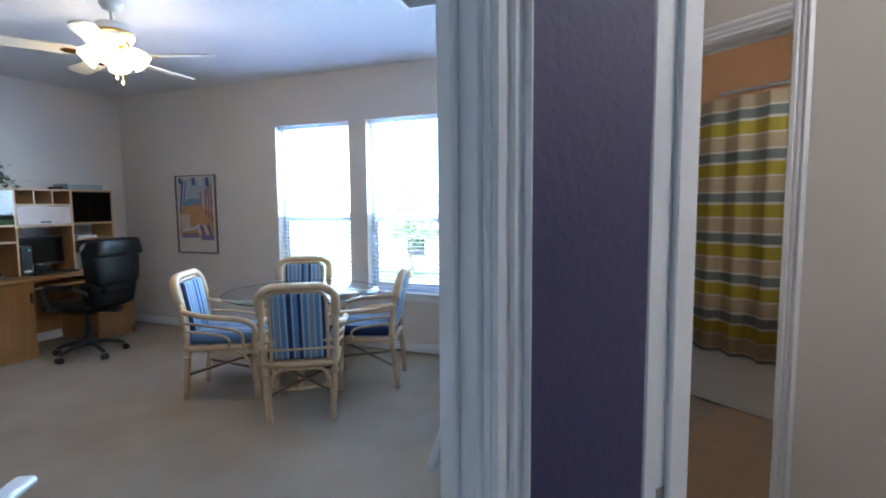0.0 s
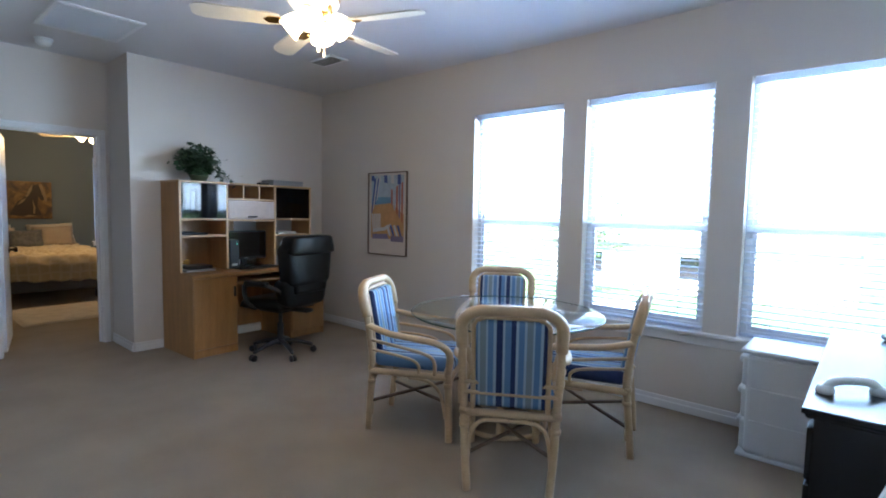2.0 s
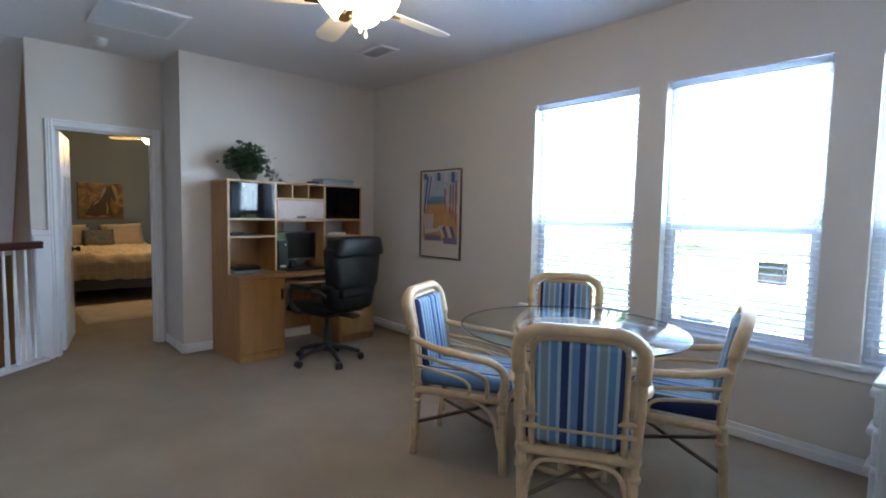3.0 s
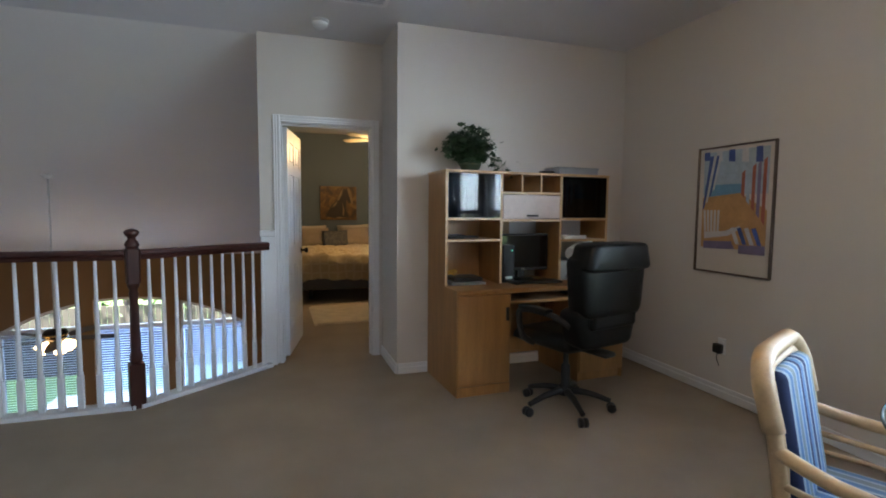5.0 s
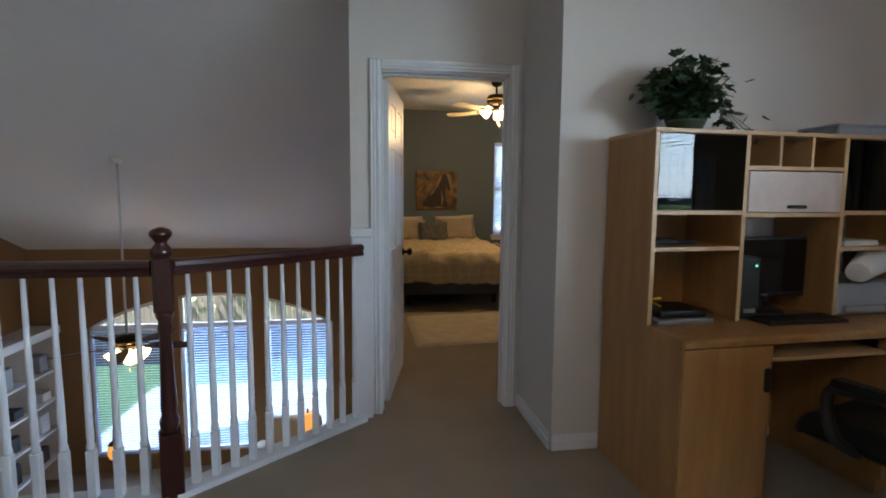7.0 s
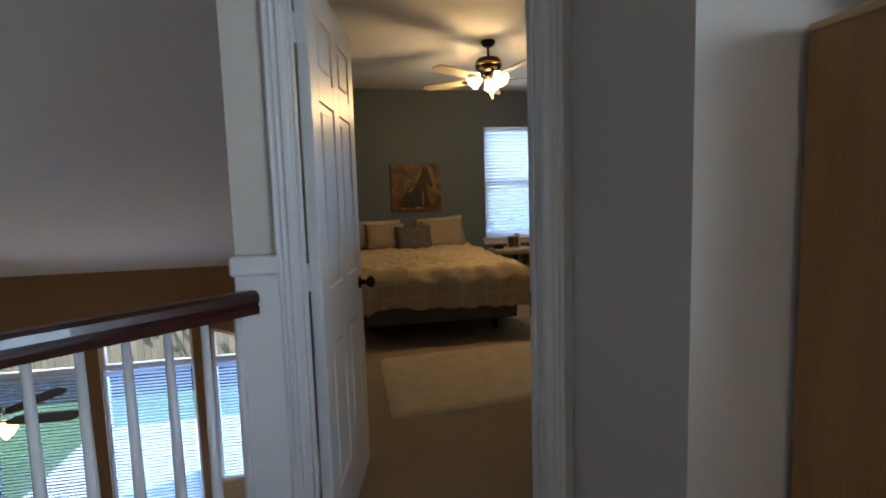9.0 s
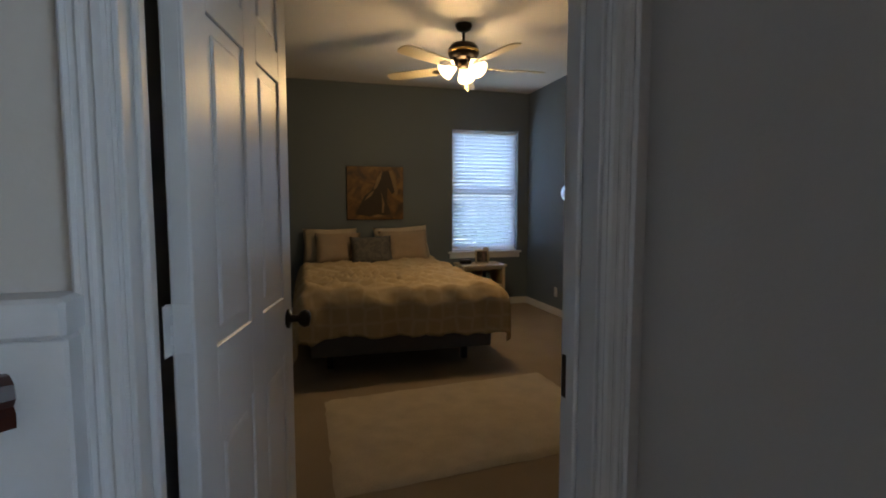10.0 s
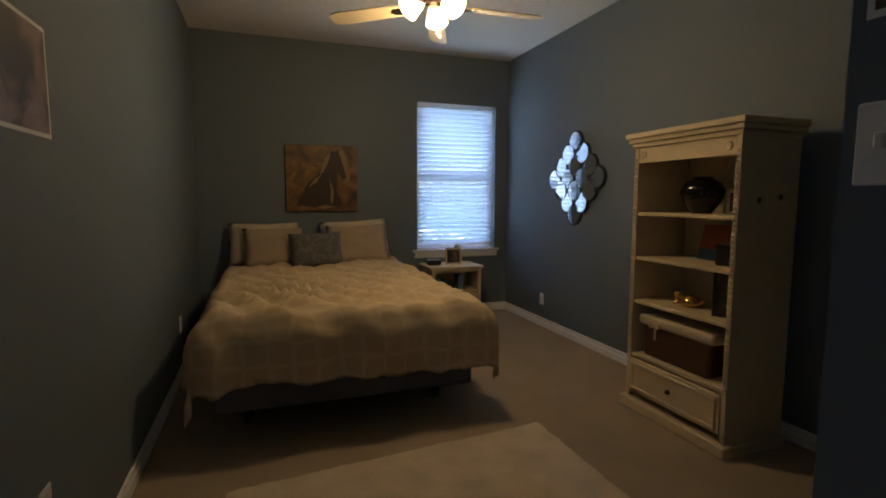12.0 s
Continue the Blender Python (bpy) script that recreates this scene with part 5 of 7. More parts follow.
# ---- office chair ----
oc_m = pose(-4.235, 3.335, 0, 0, 0, 105)
oc = thing("office_chair", "black leather executive swivel chair pulled up to the desk", "chair", oc_m)
for k in range(5):
    a = 2 * math.pi * k / 5 + 0.5
    c, s = math.cos(a), math.sin(a)
    bm = tube(bmesh.new(), curve([(0.03 * c, 0.03 * s, 0.13), (0.16 * c, 0.16 * s, 0.115), (0.29 * c, 0.29 * s, 0.075)], 4), 0.026, 8, r2=0.016)
    arm = part("base_arm", bm, BLACKP, oc)
    bm = bmesh.new()
    for d in (-0.016, 0.016):
        lathe(bm, [(0.012, -0.010), (0.029, -0.010), (0.030, 0.0), (0.029, 0.010), (0.012, 0.010)], 14, pose(0.30 * c + d * -s, 0.30 * s + d * c, 0.030, 90, 0, math.degrees(a)))
    part("caster", bm, BLACKP, arm)
part("gas_column", lathe(bmesh.new(), [(0.045, 0.10), (0.045, 0.16), (0.030, 0.17), (0.030, 0.30), (0.018, 0.31), (0.018, 0.44)], 16), BLACKP, oc)
part("seat_plate", bx(bmesh.new(), -0.13, 0.13, -0.14, 0.14, 0.42, 0.455, 0.01), BLACKP, oc)
part("lever", tube(bmesh.new(), [(0.1, 0, 0.43), (0.26, 0.02, 0.425)], 0.006, 6), BLACKP, oc)
bm = bmesh.new()
bx(bm, -0.26, 0.26, -0.25, 0.27, 0.45, 0.57, 0.055, 4)
for v in bm.verts:
    v.co.z += 0.018 * (1 - (v.co.x / 0.26) ** 2) - (0.05 * max(0, (v.co.y - 0.15) / 0.12) if v.co.z > 0.5 else 0)
part("seat", bm, LEATHER, oc)


def puffy(bm, w0, w1, z0, z1, th, y0):
    """A padded backrest segment between two heights."""
    r0 = len(bm.verts)
    bx(bm, -0.5, 0.5, -0.5, 0.5, 0, 1, 0.16, 4)
    bm.verts.ensure_lookup_table()
    for v in list(bm.verts)[r0:]:
        f = v.co.z
        w = w0 + (w1 - w0) * f
        v.co = Vector((v.co.x * w, y0 + v.co.y * th - 0.03 * (1 - (2 * v.co.x) ** 2) * (0.5 - v.co.y), z0 + (z1 - z0) * f))


for nm, args in (("lumbar_pad", (0.47, 0.60, 0.50, 0.745, 0.15, -0.26)), ("headrest", (0.60, 0.50, 0.97, 1.135, 0.17, -0.335))):
    bm = bmesh.new()
    puffy(bm, *args)
    part(nm, bm, LEATHER, oc)
bm = bmesh.new()
puffy(bm, 0.52, 0.60, 0.69, 1.07, 0.15, -0.305)
backrest = part("backrest", bm, LEATHER, oc, "padded black leather backrest")
bm = bmesh.new()
bx(bm, -0.20, 0.20, -0.385, -0.33, 0.62, 1.04, 0.025, 3)
part("back_shell", bm, LEATHER, backrest)
part("back_bracket", bx(bmesh.new(), -0.05, 0.05, -0.36, 0.0, 0.435, 0.465, 0.01), BLACKP, oc)
for sx in (-1, 1):
    bm = tube(bmesh.new(), curve([(sx * 0.24, 0.05, 0.47), (sx * 0.30, 0.10, 0.52), (sx * 0.315, 0.12, 0.66), (sx * 0.31, 0.06, 0.695), (sx * 0.30, -0.16, 0.69), (sx * 0.27, -0.27, 0.64)], 5), 0.02, 8)
    a = part("armrest", bm, BLACKP, oc)
    part("arm_pad", bx(bmesh.new(), sx * 0.31 - 0.032, sx * 0.31 + 0.032, -0.15, 0.11, 0.695, 0.728, 0.014, 3), LEATHER, a)
for p in oc.children:
    for f in p.data.polygons:
        f.use_smooth = True

# ---- wall pieces in the loft ----
PX0, PX1, PZ0, PZ1 = -4.36, -3.748, 0.888, 1.784
pic = thing("framed_poster", "framed pastel print of beach chairs under striped awnings", "picture", pose(PX0, YW, PZ0))
pw, ph = PX1 - PX0, PZ1 - PZ0
bm = bmesh.new()
for a in ((0, 0.012, 0, ph), (pw - 0.012, pw, 0, ph), (0.012, pw - 0.012, 0, 0.012), (0.012, pw - 0.012, ph - 0.012, ph)):
    bx(bm, a[0], a[1], -0.026, -0.001, a[2], a[3], 0.003)
part("picture_frame", bm, mat("grey_bronze_frame", (0.16, 0.12, 0.10), 0.35, 0.5, vary=0.1, bump=0.02), pic)
part("mount", bx(bmesh.new(), 0.012, pw - 0.012, -0.010, -0.002, 0.012, ph - 0.012), mat("cream_mount", (0.62, 0.56, 0.50), 0.8, vary=0.03, bump=0.02), pic)


def flat(name, pts, colour, y, rough=0.6):
    """A printed patch of the poster, laid just proud of the one under it."""
    bm = bmesh.new()
    v = [bm.verts.new((x * pw, y, z * ph)) for x, z in pts]
    w = [bm.verts.new((x * pw, y + 0.0006, z * ph)) for x, z in pts]
    bm.faces.new(v)
    bm.faces.new(w[::-1])
    for i in range(len(v)):
        j = (i + 1) % len(v)
        bm.faces.new((v[i], v[j], w[j], w[i]))
    return part(name, bm, colour, pic)


def ink(name, c):
    return mat("ink_" + name, c, 0.6, vary=0.14, scale=14, fine=60, bump=0)


I_SAND, I_SEA, I_SKY, I_BLUE, I_RED, I_WHITE, I_PURPLE = ink("sand", (0.55, 0.30, 0.12)), ink("sea", (0.16, 0.33, 0.50)), ink("sky", (0.42, 0.50, 0.58)), ink("blue", (0.05, 0.09, 0.30)), ink("red", (0.42, 0.12, 0.07)), ink("white", (0.62, 0.60, 0.60)), ink("purple", (0.22, 0.18, 0.30))
flat("sky_print", [(0.08, 0.62), (0.92, 0.62), (0.92, 0.96), (0.08, 0.96)], I_SKY, -0.0112)
flat("sea_print", [(0.10, 0.60), (0.60, 0.60), (0.60, 0.70), (0.10, 0.70)], I_SEA, -0.0120)
flat("sand_print", [(0.08, 0.20), (0.92, 0.20), (0.92, 0.50), (0.58, 0.63), (0.08, 0.60)], I_SAND, -0.0122)
for k in range(5):
    x = 0.08 + 0.17 * k
    flat("awning_stripe", [(x, 0.90 - 0.012 * k), (x + 0.085, 0.895 - 0.012 * k), (x + 0.075, 0.965), (x, 0.965)], I_BLUE if k % 2 == 0 else I_WHITE, -0.0130)
for k in range(4):
    x = 0.08 + 0.045 * k
    flat("curtain_fold", [(x, 0.50 + 0.05 * k), (x + 0.028, 0.52 + 0.05 * k), (x + 0.14 - 0.01 * k, 0.93), (x + 0.085, 0.93)], I_BLUE if k % 2 == 0 else I_WHITE, -0.0132)
for k in range(5):
    x = 0.60 + 0.064 * k
    flat("canopy_stripe", [(x, 0.62 - 0.05 * k), (x + 0.04, 0.59 - 0.05 * k), (x + 0.04, 0.80 + 0.02 * k), (x, 0.78 + 0.02 * k)], (I_RED, I_SKY, I_RED, I_PURPLE, I_RED)[k], -0.0134)
for k in range(5):
    flat("chair_slat", [(0.12 + 0.045 * k, 0.33), (0.15 + 0.045 * k, 0.33), (0.13 + 0.05 * k, 0.50), (0.10 + 0.05 * k, 0.50)], I_WHITE, -0.0138)
flat("chair_seat", [(0.13, 0.27), (0.45, 0.30), (0.62, 0.36), (0.60, 0.38), (0.40, 0.335), (0.12, 0.325)], I_WHITE, -0.0140)
flat("chair_shadow", [(0.12, 0.19), (0.55, 0.20), (0.50, 0.26), (0.12, 0.25)], I_PURPLE, -0.0136)
for k in range(4):
    flat("towel_stripe", [(0.56 + 0.09 * k, 0.24), (0.61 + 0.09 * k, 0.24), (0.53 + 0.09 * k, 0.37), (0.48 + 0.09 * k, 0.36)], I_BLUE if k % 2 else I_WHITE, -0.0142)
flat("shadow_print", [(0.60, 0.17), (0.92, 0.17), (0.92, 0.24), (0.60, 0.235)], I_PURPLE, -0.0136)


def outlet(at, label, plug=False):
    t = thing("wall_outlet", label, "outlet", at)
    part("cover_plate", bx(bmesh.new(), -0.035, 0.035, -0.006, 0, -0.057, 0.057, 0.003), WHITEP, t)
    for z in (-0.028, 0.022):
        part("socket", bx(bmesh.new(), -0.016, 0.016, -0.008, -0.0055, z - 0.012, z + 0.016, 0.003), WHITEP, t)
    if plug:
        p = part("plug", bx(bmesh.new(), -0.045, 0.025, -0.05, -0.008, -0.05, 0.02, 0.012, 2), BLACKP, t, "black adapter plug")
        part("lead", tube(bmesh.new(), curve([(-0.01, -0.03, -0.05), (-0.012, -0.035, -0.09), (0.0, -0.02, -0.14)], 4), 0.003, 5), BLACKP, p)


outlet(pose(-4.09, YW, 0.37), "white wall outlet with a black adapter plugged in", True)


def ceiling_grille(at, w, l, n, label):
    t = thing("ceiling_vent", label, "vent", at)
    bm = bmesh.new()
    for a in ((-w / 2, w / 2, -l / 2, -l / 2 + 0.03), (-w / 2, w / 2, l / 2 - 0.03, l / 2), (-w / 2, -w / 2 + 0.03, -l / 2 + 0.03, l / 2 - 0.03), (w / 2 - 0.03, w / 2, -l / 2 + 0.03, l / 2 - 0.03)):
        bx(bm, *a, -0.012, 0, 0.002)
    part("vent_frame", bm, TRIM, t)
    part("backing", bx(bmesh.new(), -w / 2 + 0.02, w / 2 - 0.02, -l / 2 + 0.02, l / 2 - 0.02, -0.003, -0.001), GREYBOX, t)
    me = mesh_of("vent_slat", bx(bmesh.new(), -w / 2 + 0.03, w / 2 - 0.03, -0.011, 0.011, -0.001, 0.001), TRIM)
    for k in range(n):
        ob = new("vent_slat", me)
        ob.parent = t
        ob.matrix_basis = pose(0, -l / 2 + 0.03 + (k + 0.5) * (l - 0.06) / n, -0.008, 40, 0, 0)
    return t


ceiling_grille(pose(-4.67, 2.0, H, 0, 0, 90), 0.56, 0.66, 20, "large white louvred return-air grille in the ceiling")
ceiling_grille(pose(-4.0, 3.69, H), 0.36, 0.20, 7, "small white ceiling supply vent")
ceiling_grille(pose(-0.62, 3.30, H), 0.36, 0.20, 7, "small white ceiling supply vent")
sm = thing("smoke_detector", "round white smoke detector on the ceiling", "smoke detector", pose(-5.42, 1.86, H))
part("detector_base", lathe(bmesh.new(), [(0.065, 0), (0.066, -0.012), (0.06, -0.018)], 24), WHITEP, sm)
part("detector_dome", lathe(bmesh.new(), [(0.058, -0.017), (0.055, -0.04), (0.035, -0.058), (0.01, -0.062)], 24), WHITEP, sm)

# ---- black dresser and the things on it ----
dr_m = pose(-0.20, 2.83, 0)
dres = thing("dresser", "black painted chest of drawers under the windows", "dresser", dr_m)
dw, dl, dh = 0.63, 1.60, 0.745
part("carcass", bx(bmesh.new(), 0.02, dw, 0.03, dl, 0.0, dh - 0.028, 0.004), BLACKWOOD, dres)
part("dresser_top", bx(bx(bmesh.new(), -0.012, dw + 0.004, -0.008, dl + 0.02, dh - 0.022, dh, 0.005, 2), -0.002, dw, 0.01, dl + 0.01, dh - 0.04, dh - 0.022, 0.006), BLACKWOOD, dres)
for j in range(2):
    for i in range(3):
        f = part("drawer_front", bx(bmesh.new(), 0.003, 0.022, 0.05 + j * 0.77, 0.81 + j * 0.77, 0.08 + i * 0.2, 0.265 + i * 0.2, 0.004), BLACKWOOD, dres)
        part("drawer_knob", lathe(bmesh.new(), [(0.006, 0), (0.014, 0.012), (0.010, 0.022)], 12, pose(0.003, 0.43 + j * 0.77, 0.17 + i * 0.2, 0, -90, 0)), METAL, f)
part("plinth", bx(bmesh.new(), 0.012, 0.03, 0.04, dl - 0.01, 0.0, 0.07, 0.003), BLACKWOOD, dres)
ph_ = thing("telephone", "white corded desk telephone on the dresser", "telephone", pose(0.19, 3.17, dh, 0, 0, -10))
bm = bx(bmesh.new(), -0.15, 0.15, -0.09, 0.09, 0, 0.06, 0.022, 3)
for v in bm.verts:
    v.co.z *= 0.7 + 0.3 * (v.co.y + 0.09) / 0.18
part("base", bm, WHITEP, ph_)
part("cradle", bx(bmesh.new(), -0.13, -0.07, -0.075, 0.075, 0.04, 0.058, 0.008, 2), WHITEP, ph_)
bm = bmesh.new()
for i in range(3):
    for j in range(4):
        bx(bm, 0.0 + i * 0.03, 0.02 + i * 0.03, -0.06 + j * 0.028, -0.042 + j * 0.028, 0.044, 0.058, 0.002)
tagged(part("keypad", bm, GREYBOX, ph_), kind="stuff")
hs = thing("telephone_handset", "white telephone handset lying off the hook", "handset", pose(-0.09, 3.10, dh, 0, 0, 35))
bm = tube(bmesh.new(), curve([(-0.09, 0, 0.02), (-0.05, 0, 0.045), (0.05, 0, 0.045), (0.09, 0, 0.02)], 4), 0.016, 8)
lathe(bm, [(0.026, 0.0), (0.03, 0.01), (0.022, 0.03)], 14, Matrix.Translation((-0.09, 0, 0)))
lathe(bm, [(0.026, 0.0), (0.03, 0.01), (0.022, 0.03)], 14, Matrix.Translation((0.09, 0, 0)))
part("handle", bm, WHITEP, hs)
part("cord", tube(bmesh.new(), curve([(0.09, 0, 0.012), (0.13, -0.03, 0.006), (0.17, 0.0, 0.006), (0.20, -0.04, 0.006)], 6), 0.004, 5), WHITEP, hs)
vm = thing("vanity_mirror", "white lighted make-up mirror on a stand", "mirror", pose(0.10, 4.30, dh, 0, 0, 55))
part("base", bx(bmesh.new(), -0.10, 0.10, -0.07, 0.07, 0, 0.035, 0.02, 3), WHITEP, vm)
part("stem", tube(bmesh.new(), curve([(0, 0.0, 0.03), (0.0, 0.02, 0.12), (0, 0.0, 0.20)], 4), 0.013, 8), WHITEP, vm)
ring = part("mirror_ring", lathe(bmesh.new(), [(0.085, -0.02), (0.118, -0.02), (0.124, 0.0), (0.118, 0.02), (0.085, 0.02)], 36), WHITEP, vm)
ring.matrix_basis = pose(0, 0.0, 0.32, 78, 0, 0)
gl_ = part("glass", lathe(bmesh.new(), [(0.001, -0.021), (0.084, -0.021), (0.084, 0.021), (0.001, 0.021)], 36, None, False), MIRROR, ring)
part("tilt_knob", lathe(bmesh.new(), [(0.012, 0), (0.016, 0.02), (0.010, 0.03)], 10, pose(0.0, 0, 0.45)), WHITEP, vm)
cart = thing("drawer_cart", "white plastic three-drawer cart by the windows", "drawer cart", pose(-0.60, 4.06, 0, 0, 0, 0))
part("cart_body", bx(bmesh.new(), 0.03, 0.36, 0, 0.38, 0.02, 0.60, 0.03, 3), WHITEP, cart)
part("cart_top", bx(bmesh.new(), 0.0, 0.38, -0.01, 0.39, 0.60, 0.625, 0.012, 2), WHITEP, cart)
for k in range(3):
    z = 0.04 + k * 0.185
    d = part("drawer", bx(bmesh.new(), 0.012, 0.05, 0.012, 0.368, z, z + 0.17, 0.014, 2), WHITEP, cart)
    part("drawer_lip", bx(bmesh.new(), -0.02, 0.02, 0.10, 0.28, z + 0.11, z + 0.15, 0.012, 2), WHITEP, d)
    part("side_rib", bx(bmesh.new(), 0.06, 0.35, -0.006, 0.003, z + 0.172, z + 0.182, 0.002), WHITEP, cart)
part("cart_foot", bx(bmesh.new(), 0.0, 0.37, 0.0, 0.38, 0.0, 0.022, 0.006), WHITEP, cart)

# ---- cheval mirror ----
cm = thing("cheval_mirror", "white turned-post cheval mirror tilted beside the dresser", "mirror", pose(0.112, 2.055, 0, 0, 0, 94) @ Matrix.Diagonal((1, 1, 1.09, 1)))
CW = 0.45
post = [(0.028, 0.08), (0.030, 0.14), (0.022, 0.17), (0.030, 0.20), (0.020, 0.23), (0.027, 0.30), (0.031, 0.44), (0.026, 0.58), (0.018, 0.64), (0.028, 0.66), (0.028, 0.68), (0.020, 0.70), (0.028, 0.715), (0.028, 0.735), (0.022, 0.755), (0.025, 0.775)]
for x in (0.0, CW):
    bm = lathe(bmesh.new(), post, 16, Matrix.Translation((x, 0, 0)))
    bx(bm, x - 0.032, x + 0.032, -0.032, 0.032, 0.775, 0.90, 0.006)
    lathe(bm, [(0.024, 0.90), (0.033, 0.912), (0.031, 0.935), (0.015, 0.948)], 16, Matrix.Translation((x, 0, 0)))
    pst = part("post", bm, TRIM, cm)
    part("foot", bx(tube(bmesh.new(), curve([(x, -0.28, 0.022), (x, -0.14, 0.055), (x, 0, 0.10), (x, 0.14, 0.055), (x, 0.28, 0.022)], 4), 0.022, 8), x - 0.025, x + 0.025, -0.03, 0.03, 0.05, 0.11, 0.004), TRIM, pst)
    part("tilt_screw", lathe(bmesh.new(), [(0.006, 0), (0.014, 0.008), (0.012, 0.02)], 10, pose(x + (-0.032 if x == 0 else 0.032), 0, 0.84, 0, -90 if x == 0 else 90, 0)), BRONZE, pst)
part("stretcher", lathe(bmesh.new(), [(0.012, 0.03), (0.018, 0.12), (0.022, CW / 2), (0.018, CW - 0.12), (0.012, CW - 0.03)], 12, pose(0.0, 0, 0.15, 0, 90, 0)), TRIM, cm)
bm = bmesh.new()
for a in ((0.04, 0.08, -0.62, 0.60), (CW - 0.08, CW - 0.04, -0.62, 0.60), (0.08, CW - 0.08, -0.62, -0.575), (0.08, CW - 0.08, 0.555, 0.60)):
    bx(bm, a[0], a[1], -0.017, 0.017, a[2], a[3], 0.006)
fr_ = part("mirror_frame", bm, TRIM, cm)
fr_.matrix_basis = pose(0, 0, 0.84, 20.5, 0, 0)
part("mirror_glass", bx(bmesh.new(), 0.078, CW - 0.078, -0.004, 0.008, -0.577, 0.557), MIRROR, fr_)
ep = thing("framed_print", "dark framed print hanging on the side wall", "picture", pose(0.45, 3.55, 1.38))
part("picture_frame", bx(bmesh.new(), -0.03, -0.001, -0.25, 0.25, 0, 0.62, 0.005), WHITEP, ep)
part("print", bx(bmesh.new(), -0.033, -0.0295, -0.225, 0.225, 0.025, 0.595), PHOTO, ep)


# ---- bedroom ----
bed = thing("bed", "double bed with a patterned taupe comforter and slate base", "bed", pose(XF + 0.02, 1.78, 0))
BL, BWD = 2.44, 1.50
part("bed_base", bx(bmesh.new(), 0.05, BL - 0.06, 0.05, BWD - 0.05, 0.16, 0.38, 0.02, 2), SLATEBLUE, bed)
for x in (0.15, BL - 0.35):
    for y in (0.2, BWD - 0.2):
        part("bed_leg", bx(bmesh.new(), x, x + 0.05, y - 0.025, y + 0.025, 0, 0.16, 0.004), BLACKP, bed)
part("mattress", bx(bmesh.new(), 0.04, BL - 0.05, 0.03, BWD - 0.03, 0.38, 0.585, 0.05, 3), CREAMPILLOW, bed)
part("headboard", bx(bmesh.new(), 0.0, 0.04, 0.03, BWD - 0.03, 0.30, 0.86, 0.01, 2), SLATEBLUE, bed)
COMF = mat("comforter_cloth", (0.50, 0.39, 0.24), 0.8, vary=0.08, scale=7, fine=220, bump=0.3)
nt = COMF.node_tree
vor = nt.nodes.new("ShaderNodeTexVoronoi")
vor.feature = "DISTANCE_TO_EDGE"
vor.inputs["Scale"].default_value, vor.inputs["Randomness"].default_value = 8.5, 0.30
tcx = nt.nodes.new("ShaderNodeTexCoord")
nt.links.new(tcx.outputs["Object"], vor.inputs["Vector"])
mr = nt.nodes.new("ShaderNodeMapRange")
mr.inputs[1].default_value, mr.inputs[2].default_value, mr.inputs[3].default_value, mr.inputs[4].default_value = 0.03, 0.16, 0.24, 0.0
nt.links.new(vor.outputs["Distance"], mr.inputs[0])
mx = nt.nodes.new("ShaderNodeMixRGB")
mx.inputs[2].default_value = (0.74, 0.66, 0.52, 1)
bs = nt.nodes["Principled BSDF"]
nt.links.new(bs.inputs["Base Color"].links[0].from_socket, mx.inputs[1])
nt.links.new(mr.outputs[0], mx.inputs[0])
nt.links.new(mx.outputs[0], bs.inputs["Base Color"])
bm = bmesh.new()
NU, NV = 70, 64
OV = 0.30
grid = []
for i in range(NU + 1):
    row = []
    for j in range(NV + 1):
        s = 0.34 + (BL + 0.02 + OV - 0.34) * i / NU
        w = -OV + (BWD + 2 * OV) * j / NV
        over_x, over_y = max(0, s - (BL - 0.02)), max(0, -w, w - BWD)
        x = min(s, BL - 0.02) + 0.05 * min(1, over_x / 0.1) + 0.03 * over_x
        y = min(max(w, 0), BWD) + (1 if w > BWD else -1 if w < 0 else 0) * (0.04 * min(1, over_y / 0.08) + 0.10 * over_y)
        n1 = noise.noise(Vector((s * 2.2, w * 2.2, 0.3)))
        n2 = noise.noise(Vector((s * 9 + 2.5 * n1, w * 3.2, 1.7)))
        wr = math.exp(-((s - 1.75) / 0.55) ** 2) * math.exp(-((w - 0.5) / 0.5) ** 2)
        ridge = (wr * 0.05 + 0.014) * (1 - 2 * abs(math.sin(14 * (w - 0.55 * s) + 2.6 * n1))) ** 3
        drop = max(over_x, over_y) + 0.35 * min(over_x, over_y)
        z = 0.655 + 0.034 * n1 + 0.026 * n2 + ridge - 0.02 * max(0, (abs(w - BWD / 2) / (BWD / 2) - 0.8)) * 1.5
        if drop > 0:
            z -= drop * 0.95 + 0.02
            fold = 0.022 * math.sin(17 * (w if over_x > 0 else s) + 3 * n1) * min(1, drop / 0.15)
            if over_x > 0:
                x += fold
            if over_y > 0:
                y += fold
        sag = 0.05 * noise.noise(Vector((s * 1.1, w * 1.1, 5)))
        if drop > 0:
            z += sag * min(1, drop / 0.2)
        row.append(bm.verts.new((x, y, max(z, 0.06))))
    grid.append(row)
for i in range(NU):
    for j in range(NV):
        f = bm.faces.new((grid[i][j], grid[i + 1][j], grid[i + 1][j + 1], grid[i][j + 1]))
        f.smooth = True
ext = bmesh.ops.extrude_face_region(bm, geom=bm.faces[:])
for v in ext["geom"]:
    if isinstance(v, bmesh.types.BMVert):
        v.co.z += 0.02
comforter = single("comforter", bm, COMF, "rumpled taupe comforter with a pale ring pattern spread on the bed", "comforter", bed.matrix_world.copy())


